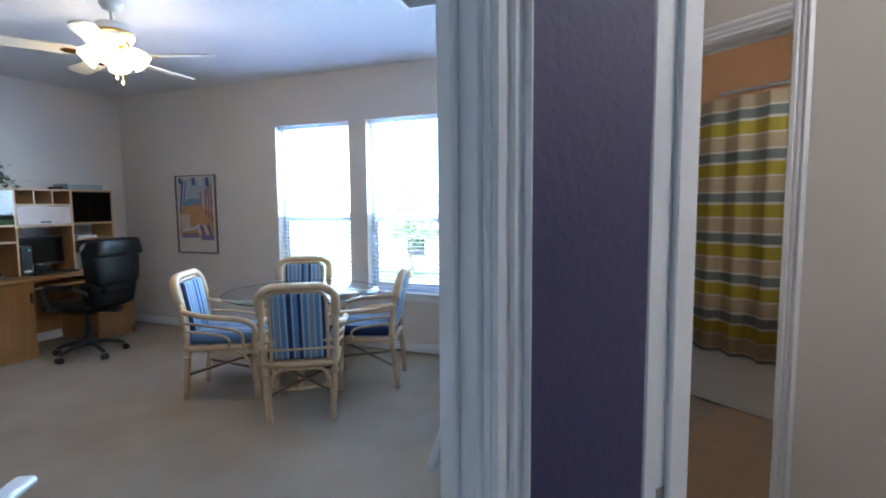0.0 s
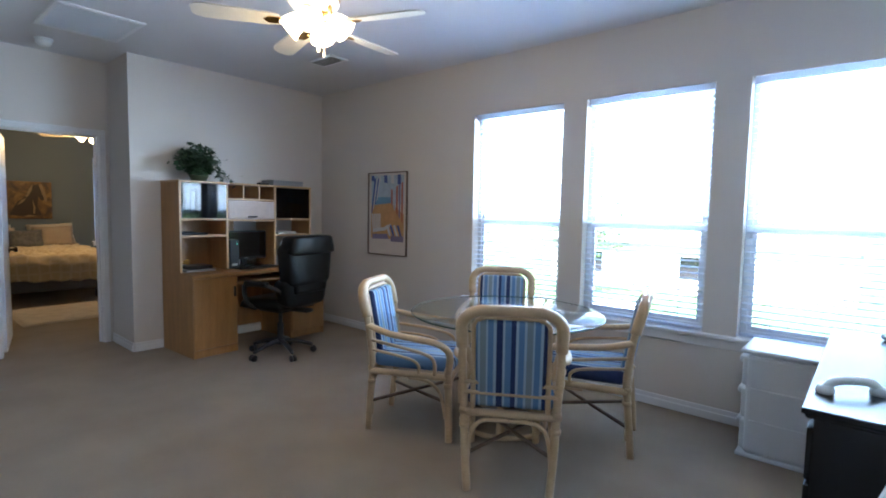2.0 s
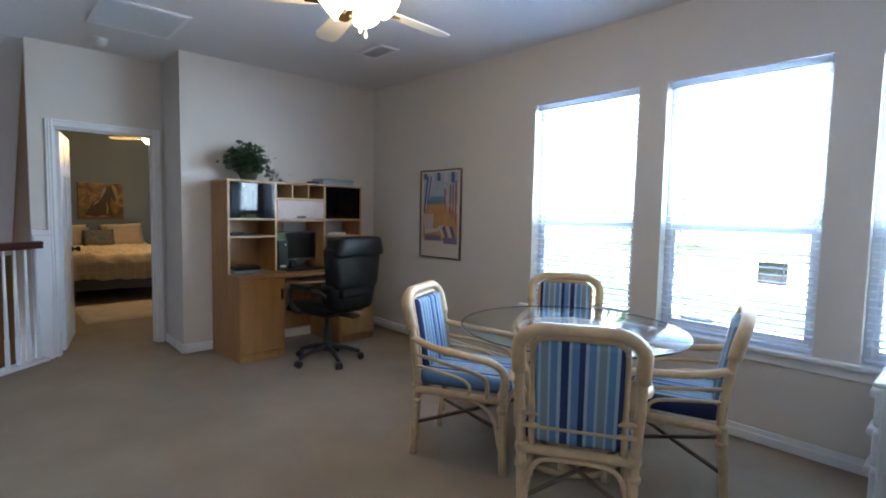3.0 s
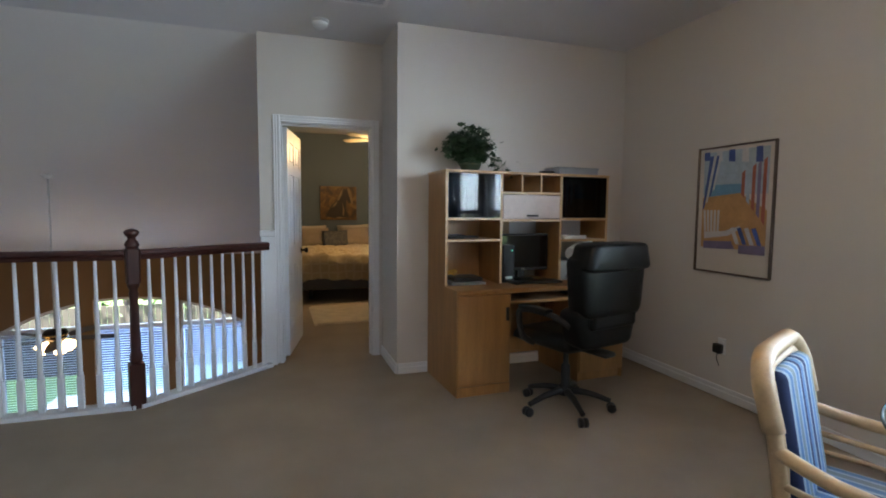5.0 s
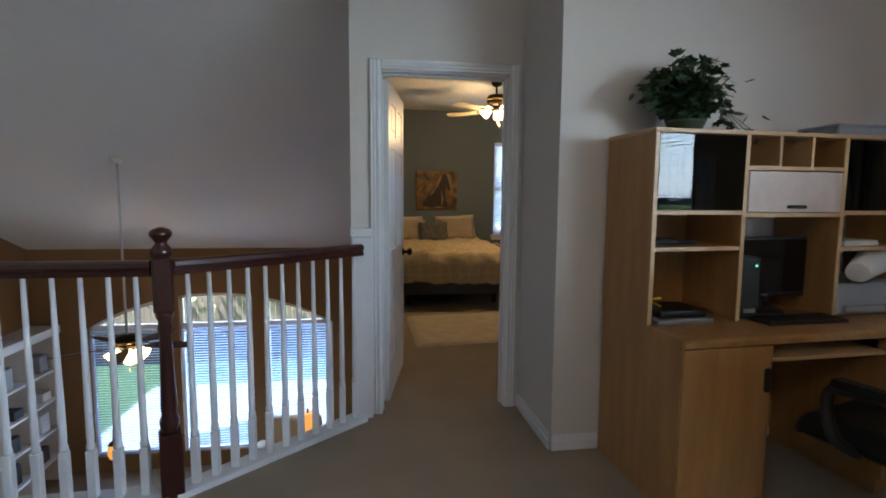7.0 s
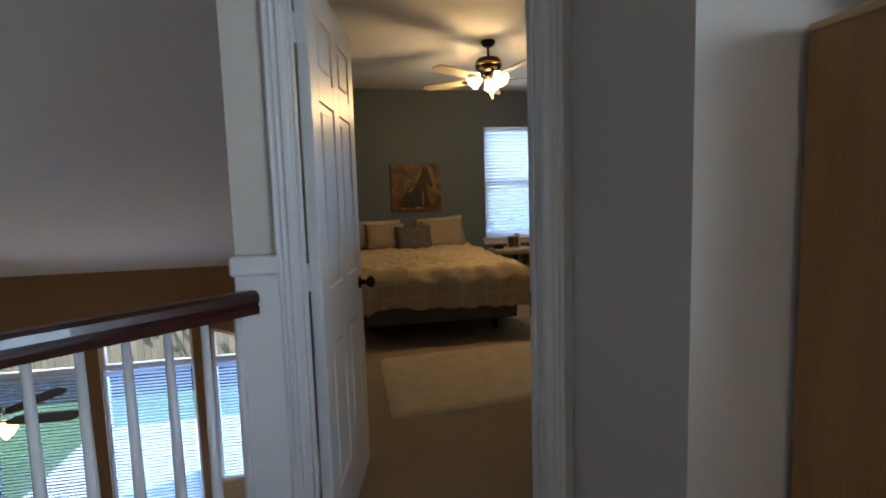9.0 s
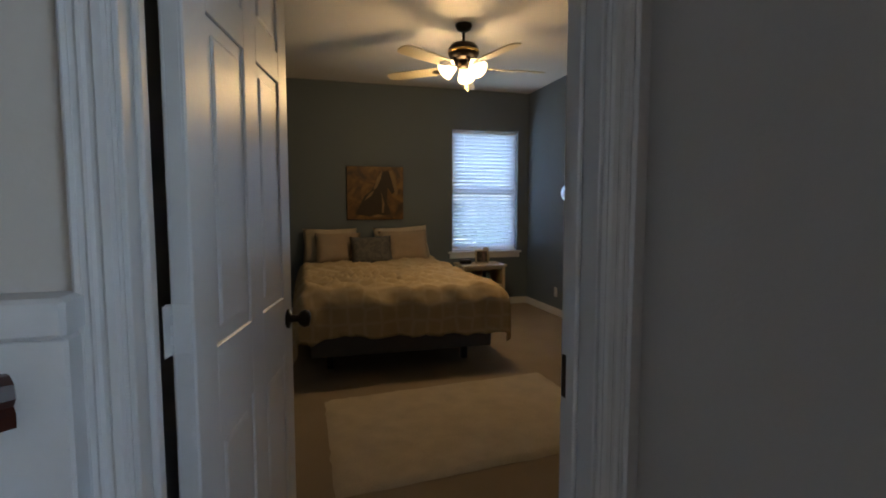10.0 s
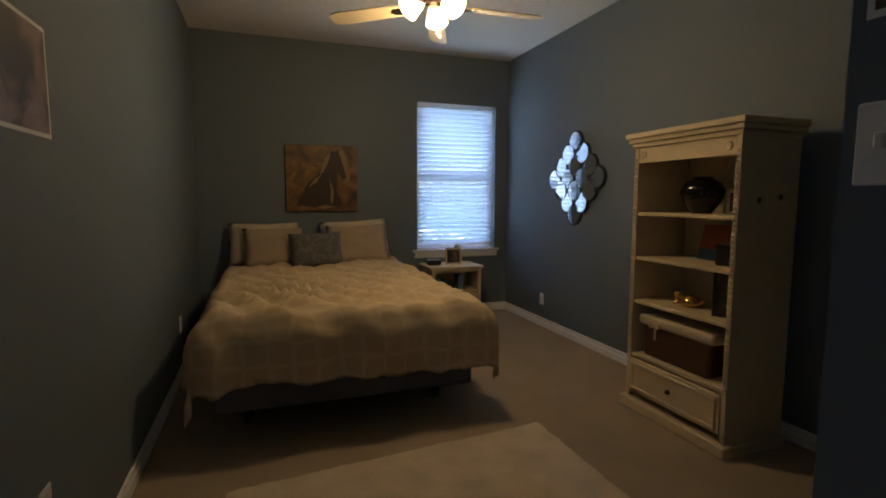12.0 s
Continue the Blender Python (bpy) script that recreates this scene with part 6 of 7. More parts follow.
def pillow(at, w, h, th, material, label):
    bm = bmesh.new()
    n = 14
    top, bot = [], []
    for i in range(n + 1):
        ra, rb = [], []
        for j in range(n + 1):
            u, v = 2 * i / n - 1, 2 * j / n - 1
            k = max(0.0, (1 - u ** 4) * (1 - v ** 4)) ** 0.5
            pinch = 1 - 0.07 * (1 - abs(u * v)) * (abs(u) ** 3 + abs(v) ** 3)
            p = Vector((u * w / 2 * pinch, v * h / 2 * pinch, 0))
            wob = 0.012 * noise.noise(Vector((u * 2 + at.translation.x, v * 2, at.translation.y)))
            ra.append(bm.verts.new(p + Vector((0, 0, th / 2 * k + wob * k))))
            rb.append(ra[-1] if k == 0 else bm.verts.new(p - Vector((0, 0, th / 2 * k))))
        top.append(ra)
        bot.append(rb)
    for i in range(n):
        for j in range(n):
            f = bm.faces.new((top[i][j], top[i + 1][j], top[i + 1][j + 1], top[i][j + 1]))
            f.smooth = True
            q = [bot[i][j], bot[i][j + 1], bot[i + 1][j + 1], bot[i + 1][j]]
            if len(set(q)) == 4 and set(q) != {top[i][j], top[i + 1][j], top[i + 1][j + 1], top[i][j + 1]}:
                f = bm.faces.new(q)
                f.smooth = True
    return single("pillow", bm, material, label, "pillow", at, "pillows on the bed")


def lean(x, y, z, tilt, yaw=0, roll=0):
    """A pillow standing against the headboard, its face towards the foot."""
    return pose(x, y, z) @ Matrix(((0, 0, 1, 0), (1, 0, 0, 0), (0, 1, 0, 0), (0, 0, 0, 1))) @ pose(0, 0, 0, tilt, yaw, roll)


pillow(lean(XF + 0.17, 2.09, 0.83, -24), 0.62, 0.42, 0.17, CREAMPILLOW, "cream patterned pillow leaning on the headboard")
pillow(lean(XF + 0.17, 2.93, 0.84, -24, 0, 3), 0.66, 0.43, 0.17, CREAMPILLOW, "cream patterned pillow leaning on the headboard")
pillow(lean(XF + 0.34, 2.17, 0.81, -28, 3), 0.52, 0.38, 0.15, TANPILLOW, "plain taupe pillow leaning on the others")
pillow(lean(XF + 0.34, 2.92, 0.82, -27, -3, 2), 0.58, 0.40, 0.15, TANPILLOW, "plain taupe pillow leaning on the others")
pillow(lean(XF + 0.52, 2.52, 0.79, -25, 0, 2), 0.46, 0.34, 0.14, GREYPILLOW, "dark grey scatter pillow with a scroll pattern")

bm = bmesh.new()
n = 40
rows = []
for i in range(n + 1):
    r = []
    for j in range(n + 1):
        u, v = i / n, j / n
        x, y = -7.13 - 1.13 * u, 1.908 + 1.60 * v
        x += -0.15 * v + 0.01 * noise.noise(Vector((u * 9, v * 9, 0)))
        if j in (0, n):
            y += 0.012 * noise.noise(Vector((u * 14, v, 3)))
        z = 0.022 + 0.008 * noise.noise(Vector((u * 30, v * 40, 7)))
        r.append(bm.verts.new((x, y, z if 0 < i < n and 0 < j < n else 0.002)))
    rows.append(r)
for i in range(n):
    for j in range(n):
        bm.faces.new((rows[i][j], rows[i + 1][j], rows[i + 1][j + 1], rows[i][j + 1])).smooth = True
single("rug", bm, RUG, "cream shaggy rug lying at the foot of the bed", "rug")

art = thing("canvas_picture", "brown and gold canvas painting above the bed", "picture", pose(XF, 2.297, 1.123))
part("canvas", bx(bmesh.new(), 0.001, 0.032, 0, 0.680, 0, 0.636, 0.004), HORSE, art)
PALEP, DARKP = ink("canvas_pale", (0.22, 0.14, 0.06)), ink("canvas_dark", (0.022, 0.010, 0.004))


def daub(pts, m, x):
    bm = bmesh.new()
    v = [bm.verts.new((x, y * 0.680, z * 0.636)) for y, z in pts]
    w = [bm.verts.new((x - 0.0008, y * 0.680, z * 0.636)) for y, z in pts]
    bm.faces.new(v)
    bm.faces.new(w[::-1])
    for i in range(len(v)):
        bm.faces.new((v[i], v[(i + 1) % len(v)], w[(i + 1) % len(v)], w[i]))
    part("paint_shape", bm, m, art)


daub([(0.14, 0.10), (0.30, 0.44), (0.44, 0.56), (0.52, 0.74), (0.62, 0.90), (0.72, 0.93), (0.80, 0.78), (0.86, 0.56), (0.80, 0.48), (0.72, 0.60), (0.70, 0.34), (0.78, 0.10), (0.45, 0.05)], DARKP, 0.0328)
daub([(0.46, 0.56), (0.54, 0.80), (0.62, 0.92), (0.60, 0.78), (0.52, 0.60)], PALEP, 0.0335)
daub([(0.74, 0.92), (0.80, 0.94), (0.86, 0.74), (0.90, 0.50), (0.86, 0.46), (0.81, 0.66), (0.77, 0.80)], PALEP, 0.0335)
daub([(0.30, 0.36), (0.40, 0.50), (0.48, 0.55), (0.42, 0.44)], PALEP, 0.0337)
daub([(0.60, 0.52), (0.66, 0.30), (0.64, 0.12), (0.61, 0.14), (0.62, 0.32)], PALEP, 0.0337)
daub([(0.40, 0.06), (0.52, 0.04), (0.68, 0.07), (0.54, 0.10)], PALEP, 0.0340)

ns = thing("nightstand", "cream painted nightstand with an open shelf and drawer", "nightstand", pose(XF + 0.03, 3.64, 0))
nw, nd, nh = 0.53, 0.38, 0.572
part("top", bx(bmesh.new(), -0.01, nd + 0.02, -0.02, nw + 0.02, nh - 0.025, nh, 0.006, 2), CREAMW, ns)
for x in (0.0, nd - 0.035):
    for y in (0.0, nw - 0.035):
        part("leg", bx(bmesh.new(), x, x + 0.035, y, y + 0.035, 0, nh - 0.026, 0.004), CREAMW, ns)
for y in (0.008, nw - 0.022):
    part("side_panel", bx(bmesh.new(), 0.035, nd - 0.035, y, y + 0.014, 0.10, nh - 0.026), CREAMW, ns)
part("back_panel", bx(bmesh.new(), 0.006, 0.016, 0.035, nw - 0.035, 0.10, nh - 0.026), CREAMW, ns)
part("shelf", bx(bmesh.new(), 0.016, nd - 0.01, 0.035, nw - 0.035, 0.305, 0.32), CREAMW, ns)
dn = part("drawer_front", bx(bmesh.new(), nd - 0.03, nd - 0.008, 0.038, nw - 0.038, 0.11, 0.295, 0.004), CREAMW, ns)
part("drawer_knob", lathe(bmesh.new(), [(0.006, 0), (0.014, 0.012), (0.009, 0.022)], 12, pose(nd - 0.008, nw / 2, 0.20, 0, 90, 0)), BRONZE, dn)
part("apron", bx(bmesh.new(), nd - 0.03, nd - 0.012, 0.035, nw - 0.035, nh - 0.06, nh - 0.026, 0.002), CREAMW, ns)


def photo_frame(at, w, h, fm, pm, label):
    t = thing("photo_frame", label, "photo frame", at)
    bm = bmesh.new()
    b = 0.018
    for a in ((-w / 2, -w / 2 + b, 0, h), (w / 2 - b, w / 2, 0, h), (-w / 2 + b, w / 2 - b, 0, b), (-w / 2 + b, w / 2 - b, h - b, h)):
        bx(bm, a[0], a[1], -0.008, 0.008, a[2], a[3], 0.003)
    part("moulding", bm, fm, t)
    part("print", bx(bmesh.new(), -w / 2 + b * 0.8, w / 2 - b * 0.8, -0.003, 0.004, b * 0.8, h - b * 0.8), pm, t)
    part("easel_back", bx(bmesh.new(), -0.02, 0.02, 0.006, 0.05, 0, 0.01), fm, t)
    return t


photo_frame(pose(XF + 0.24, 3.93, nh, -8, 0, 85), 0.17, 0.17, CREAMW, PHOTO, "cream photo frame standing on the nightstand")
bmk = lathe(bmesh.new(), [(0.03, 0), (0.045, 0.01), (0.052, 0.05), (0.045, 0.09), (0.03, 0.115), (0.038, 0.14), (0.042, 0.165), (0.028, 0.19), (0.01, 0.198)], 18)
single("ornament", bmk, CREAMPILLOW, "small rounded cream ornament behind the photo frame", "ornament", pose(XF + 0.13, 4.02, nh))
single("alarm_clock", bx(bmesh.new(), -0.05, 0.05, -0.07, 0.07, 0, 0.055, 0.015, 2), BLACKP, "black alarm clock on the nightstand", "clock", pose(XF + 0.22, 3.72, nh))
for y, h, w in ((3.74, 0.12, 0.05), (3.81, 0.10, 0.04), (3.98, 0.15, 0.05)):
    single("book", bx(bmesh.new(), -0.07, 0.07, -w / 2, w / 2, 0, h, 0.003), BLUEBOOK, "book standing on the nightstand shelf", "book", pose(XF + 0.25, y, 0.32), "nightstand books")
bk = lathe(bmesh.new(), [(0.03, 0), (0.05, 0.02), (0.055, 0.05), (0.04, 0.08), (0.02, 0.09)], 14)
single("round_box", bk, BLACKP, "round dark box on the nightstand shelf", "box", pose(XF + 0.30, 3.88, 0.32))

mc = thing("mirror_cluster", "diamond-shaped wall mirror of sixteen round glasses", "mirror", pose(-9.775, BY1, 1.43))
RM, AM = 0.098, 0.104
for i in range(4):
    for j in range(4):
        m = pose((i - j) * AM, 0, (i + j - 3) * AM, 90, 0, 0)
        rim = part("mirror_rim", lathe(bmesh.new(), [(RM - 0.014, 0.002), (RM, 0.002), (RM, 0.022), (RM - 0.005, 0.026), (RM - 0.014, 0.022)], 28), BLACKP, mc)
        rim.matrix_basis = m
        gl2 = part("round_glass", lathe(bmesh.new(), [(0.001, 0.0225), (RM - 0.015, 0.0225), (RM - 0.015, 0.025), (0.001, 0.025)], 28, None, False), MIRROR, rim)
        gl2.matrix_basis = pose(0, 0, 0, random.Random(i * 4 + j).uniform(-3, 3), random.Random(i + 9 * j).uniform(-3, 3), 0)

# bookcase: local x along its front, y towards the wall
bc = thing("bookcase", "tall cream bookcase with open shelves and a bottom drawer", "bookcase", pose(-8.478, 4.161, 0))
cw, cd, ch = 0.70, 0.39, 1.63
for x in (0.0, cw - 0.03):
    sd = part("side_panel", bx(bmesh.new(), x, x + 0.03, 0.0, cd, 0.06, ch - 0.08, 0.003), CREAMW, bc)
    bm = bmesh.new()
    for k in range(44):
        bmesh.ops.create_icosphere(bm, subdivisions=1, radius=0.0085, matrix=Matrix.Translation((x + 0.015, -0.004, 0.34 + k * 0.0265)))
    tagged(part("beaded_trim", bm, CREAMW, sd), kind="stuff")
part("back_panel", bx(bmesh.new(), 0.03, cw - 0.03, cd - 0.012, cd - 0.002, 0.06, ch - 0.08), CREAMW, bc)
bm = bmesh.new()
for o, z0, z1 in ((0.012, ch - 0.08, ch - 0.055), (0.028, ch - 0.055, ch - 0.03), (0.042, ch - 0.03, ch)):
    bx(bm, -o, cw + o, -o, cd, z0, z1, 0.006, 2)
part("cornice", bm, CREAMW, bc)
part("frieze", bx(bmesh.new(), 0.03, cw - 0.03, 0.004, 0.02, ch - 0.17, ch - 0.08, 0.003), CREAMW, bc)
for x in (0.07, cw - 0.07):
    part("rosette", lathe(bmesh.new(), [(0.022, 0), (0.02, 0.006), (0.008, 0.01)], 14, pose(x, 0.004, ch - 0.125, 90)), CREAMW, bc)
SHZ = (0.33, 0.655, 0.915, 1.175)
for z in SHZ:
    part("shelf", bx(bmesh.new(), 0.03, cw - 0.03, 0.01, cd - 0.013, z - 0.02, z, 0.003), CREAMW, bc)
dr2 = part("bottom_drawer", bx(bmesh.new(), 0.032, cw - 0.032, -0.004, 0.015, 0.10, 0.30, 0.003), CREAMW, bc)
bm = bmesh.new()
for a in ((0.05, cw - 0.05, 0.115, 0.135), (0.05, cw - 0.05, 0.265, 0.285), (0.05, 0.07, 0.135, 0.265), (cw - 0.07, cw - 0.05, 0.135, 0.265)):
    bx(bm, a[0], a[1], -0.014, -0.003, a[2], a[3], 0.004)
part("drawer_moulding", bm, CREAMW, dr2)
part("drawer_pull", lathe(bmesh.new(), [(0.006, 0), (0.016, 0.012), (0.010, 0.024)], 12, pose(cw / 2, -0.004, 0.20, 90)), BRONZE, dr2)
part("plinth", bx(bmesh.new(), -0.025, cw + 0.025, -0.03, cd, 0.0, 0.06, 0.010, 2), CREAMW, bc)
for y in (0.13, 0.27):
    part("cable_hole", lathe(bmesh.new(), [(0.014, 0), (0.014, 0.002), (0.004, 0.0025)], 12, pose(cw, y, 1.25 + 0.1 * (y - 0.13), 0, 90, 0)), BLACKP, bc)


def on_case(x, y, z, turn=0):
    return pose(-8.478 + x, 4.161 + y, z, 0, 0, turn)


bsk = thing("storage_basket", "brown wicker basket with a cream cloth liner on the shelf", "basket", on_case(0.32, 0.19, SHZ[0]))
bm = bx(bmesh.new(), -0.25, 0.25, -0.15, 0.15, 0, 0.20, 0.02, 2)
for v in bm.verts:
    v.co.x *= 0.92 + 0.4 * v.co.z
part("basket_body", bm, WICKER, bsk)
part("liner", bx(bmesh.new(), -0.265, 0.265, -0.165, 0.165, 0.185, 0.245, 0.02, 3), LINER, bsk, "cream cloth liner")
bow = part("bow", tube(bmesh.new(), curve([(-0.12, -0.17, 0.2), (-0.16, -0.18, 0.22), (-0.15, -0.18, 0.19), (-0.12, -0.17, 0.2), (-0.08, -0.18, 0.22), (-0.09, -0.18, 0.19), (-0.12, -0.17, 0.2), (-0.11, -0.18, 0.12)], 4), 0.006, 6), LINER, bsk)
vs = lathe(bmesh.new(), [(0.05, 0), (0.055, 0.01), (0.10, 0.07), (0.115, 0.12), (0.09, 0.17), (0.05, 0.19), (0.055, 0.20)], 28)
single("vase", vs, mat("black_glaze", (0.008, 0.008, 0.010), 0.08, vary=0.1, bump=0), "glossy black round vase on the upper shelf", "vase", on_case(0.31, 0.20, SHZ[3]))
single("figurine", lathe(bmesh.new(), [(0.03, 0), (0.035, 0.02), (0.025, 0.06), (0.03, 0.09), (0.012, 0.12)], 14), TANPILLOW, "small brown figurine beside the black vase", "figurine", on_case(0.44, 0.26, SHZ[3]) @ pose(0, 0, 0.0) )
photo_frame(on_case(0.56, 0.16, SHZ[3], 25), 0.10, 0.13, METAL, PHOTO, "small silver photo frame on the upper shelf")
bkk = thing("picture_book", "orange and blue picture book propped on the shelf", "book", on_case(0.34, 0.25, SHZ[2], -8) @ pose(0, 0, 0, -12))
part("book_cover", bx(bmesh.new(), -0.10, 0.10, -0.01, 0.01, 0.06, 0.20, 0.003), ORANGE, bkk)
part("cover_band", bx(bmesh.new(), -0.10, 0.10, -0.0102, 0.0102, 0.0, 0.06, 0.003), BLUEPRINT, bkk)
single("dark_box", bx(bx(bmesh.new(), -0.07, 0.07, -0.06, 0.06, 0, 0.10, 0.006), -0.074, 0.074, -0.064, 0.064, 0.085, 0.11, 0.005), BLACKP, "small dark lidded box on the shelf", "box", on_case(0.55, 0.18, SHZ[2], 12))
photo_frame(on_case(0.585, 0.13, SHZ[1], 30), 0.17, 0.23, BLACKP, PHOTO, "black photo frame leaning on the lower shelf")
tp = thing("teapot", "small copper coloured teapot ornament on the shelf", "teapot", on_case(0.31, 0.16, SHZ[1]))
part("body", lathe(bmesh.new(), [(0.02, 0), (0.05, 0.01), (0.055, 0.03), (0.04, 0.055), (0.015, 0.062)], 18), BRASS, tp)
part("lid_knob", lathe(bmesh.new(), [(0.006, 0.06), (0.01, 0.07), (0.005, 0.08)], 10), BRASS, tp)
part("spout", tube(bmesh.new(), curve([(0.05, 0, 0.03), (0.075, 0, 0.04), (0.085, 0, 0.055)], 3), 0.007, 6), BRASS, tp)
part("handle", tube(bmesh.new(), curve([(-0.05, 0, 0.045), (-0.08, 0, 0.04), (-0.075, 0, 0.015), (-0.05, 0, 0.015)], 4), 0.005, 6), BRASS, tp)
single("candle_holder", lathe(bmesh.new(), [(0.028, 0), (0.03, 0.006), (0.01, 0.012), (0.01, 0.04), (0.022, 0.05), (0.022, 0.07)], 14), BRASS, "small brass candle holder on the shelf", "candle holder", on_case(0.20, 0.17, SHZ[1]))


def poster(at, w, h, m, border, label):
    t = thing("poster", label, "poster", at)
    part("sheet", bx(bmesh.new(), 0, w, -0.002, -0.0005, 0, h), PAPER, t)
    part("print", bx(bmesh.new(), border, w - border, -0.0032, -0.002, border, h - border), m, t)


poster(pose(-7.28, BY0, 1.42, 0, 0, 180), 0.56, 0.31, PHOTO, 0.012, "dark photo poster with a white border on the slate wall")
poster(pose(-6.54, 2.89, 1.50), 0.45, 0.70, PHOTO, 0.010, "dark collage poster on the entry wall")
sw = thing("light_switch", "white light switch plate on the entry wall", "light switch", pose(-6.505, 2.89, 1.33))
part("cover_plate", bx(bmesh.new(), -0.035, 0.035, -0.006, 0, -0.057, 0.057, 0.003), WHITEP, sw)
part("toggle", bx(bmesh.new(), -0.005, 0.005, -0.018, -0.005, -0.008, 0.014, 0.002), WHITEP, sw)
outlet(pose(-10.30, BY1, 0.27), "white wall outlet on the slate wall")
outlet(pose(-7.61, BY0, 0.42, 0, 0, 180), "white wall outlet on the slate wall")
outlet(pose(-9.9, BY0, 0.37, 0, 0, 180), "white wall outlet on the slate wall")


# ---- bathroom seen through its doorway ----
BA = Matrix(((W2.x, U.x, 0, E0.x), (W2.y, U.y, 0, E0.y), (0, 0, 1, 0), (0, 0, 0, 1)))


def in_bath(bm):
    bmesh.ops.transform(bm, matrix=BA, verts=bm.verts[:])
    return bm


bm = bmesh.new()
vs = [bm.verts.new((x, y, 0.002)) for x, y in ((-0.12, 0.06), (2.4, 0.06), (2.4, 3.5), (-1.5, 3.5), (-1.18, 1.42))]
ext = bmesh.ops.extrude_face_region(bm, geom=[bm.faces.new(vs)])
for v in ext["geom"]:
    if isinstance(v, bmesh.types.BMVert):
        v.co.z = 0.012
setting("floor_bath", in_bath(bm), TILE, "tan vinyl bathroom floor", "floor")
IY = 1.30
bm = bmesh.new()
bx(bm, -1.12, -1.0, IY, IY + 0.10, 0, H)
bx(bm, -0.395, 2.3, IY, IY + 0.10, 0, H)
bx(bm, -1.0, -0.395, IY, IY + 0.10, DH + 0.02, H)
setting("wall_bath_inner", in_bath(bm), WALL, "cream bathroom wall with the tub doorway", "wall")
setting("wall_bath_right", in_bath(cuboid(2.3, 2.42, 0.12, 3.6, 0, H)), WALL, "cream bathroom side wall", "wall")
setting("wall_bath_back", in_bath(cuboid(-1.5, 2.3, 3.5, 3.58, 0, H)), PEACH, "peach painted wall over the tub", "wall")
# filler wall, added so that no sky leaks in beside the tub room
setting("wall_bath_north", cuboid(0.60, 1.75, 4.42, 4.49, 0, H), PEACH, "peach painted wall added to close the tub room end", "wall")
door_trim("door_frame_tub", BA @ Matrix.Translation((-0.985, IY, 0)), 0.575, DH, 0.10, "white moulded casing of the tub room doorway", back=False)
tub = thing("bathtub", "white enamel bathtub behind a striped curtain", "bathtub", BA @ pose(-1.5, 2.75, 0.012))
part("apron", bx(bmesh.new(), -0.45, 1.6, 0, 0.04, 0, 0.40, 0.012, 2), TUB, tub)
part("rim", bx(bx(bmesh.new(), -0.45, 1.6, -0.012, 0.09, 0.37, 0.41, 0.014, 2), 0, 1.6, 0.62, 0.72, 0.37, 0.41, 0.014, 2), TUB, tub)
part("basin", bx(bmesh.new(), 0.03, 1.57, 0.05, 0.66, 0.02, 0.12, 0.02), TUB, tub)
bm = bmesh.new()
nn = 90
prev = None
for k in range(nn + 1):
    x = 2.15 * k / nn - 0.65
    y = 0.035 * math.sin(x * 34) + 0.012 * math.sin(x * 71)
    col = [bm.verts.new((x, y * (0.6 + 0.4 * (1 - zz)), 0.40 + 1.70 * zz)) for zz in (0, 0.25, 0.5, 0.75, 1)]
    if prev:
        for i in range(4):
            bm.faces.new((prev[i], col[i], col[i + 1], prev[i + 1])).smooth = True
    prev = col
ext = bmesh.ops.extrude_face_region(bm, geom=bm.faces[:])
for v in ext["geom"]:
    if isinstance(v, bmesh.types.BMVert):
        v.co.y += 0.003
single("shower_curtain", bm, CURTAIN, "olive, grey and tan striped shower curtain hanging closed", "curtain", BA @ pose(-1.45, 2.69, 0.0))
crod = thing("curtain_rod", "white shower curtain rod across the tub", "curtain rod", BA @ pose(-1.45, 2.69, 2.13))
part("rod", tube(bmesh.new(), [(0, 0, 0), (3.74, 0, 0)], 0.013, 10), WHITEP, crod)
for k in range(12):
    part("ring", tube(bmesh.new(), [(0.15 + k * 0.125, 0.022 * math.cos(a), -0.008 + 0.024 * math.sin(a)) for a in np.linspace(0, 2 * math.pi, 13)[:-1]], 0.002, 5, closed=True), METAL, crod)
van = thing("vanity_cabinet", "white bathroom vanity with a pale counter", "vanity", BA @ pose(0.17, 0.60, 0.012))
part("body", bx(bmesh.new(), 0.03, 0.6, 0.02, 0.70, 0, 0.78, 0.004), TRIM, van)
part("countertop", bx(bx(bmesh.new(), 0.0, 0.62, 0, 0.70, 0.78, 0.815, 0.008, 2), 0.0, 0.62, 0.68, 0.70, 0.815, 0.92, 0.004), TUB, van)
for k in range(2):
    d = part("cabinet_door", bx(bmesh.new(), 0.012, 0.03, 0.04 + 0.33 * k, 0.35 + 0.33 * k, 0.10, 0.58, 0.004), TRIM, van)
    part("door_panel", bx(bmesh.new(), 0.004, 0.012, 0.08 + 0.33 * k, 0.31 + 0.33 * k, 0.16, 0.52, 0.008), TRIM, d)
part("drawer_front", bx(bmesh.new(), 0.012, 0.03, 0.04, 0.68, 0.60, 0.76, 0.004), TRIM, van)
# unseen point lights added to brighten bathroom and tub room, no fixtures
blamp = bpy.data.lights.new("bath_lamp", "POINT")
blamp.energy, blamp.color, blamp.shadow_soft_size = 1.9, (1.0, 0.90, 0.78), 0.12
new("bath_lamp", blamp).matrix_world = BA @ pose(0.9, 0.8, 2.35)
tlamp = bpy.data.lights.new("tub_lamp", "POINT")
tlamp.energy, tlamp.color, tlamp.shadow_soft_size = 1.5, (1.0, 0.90, 0.78), 0.12
new("tub_lamp", tlamp).matrix_world = BA @ pose(-0.2, 2.1, 2.45)
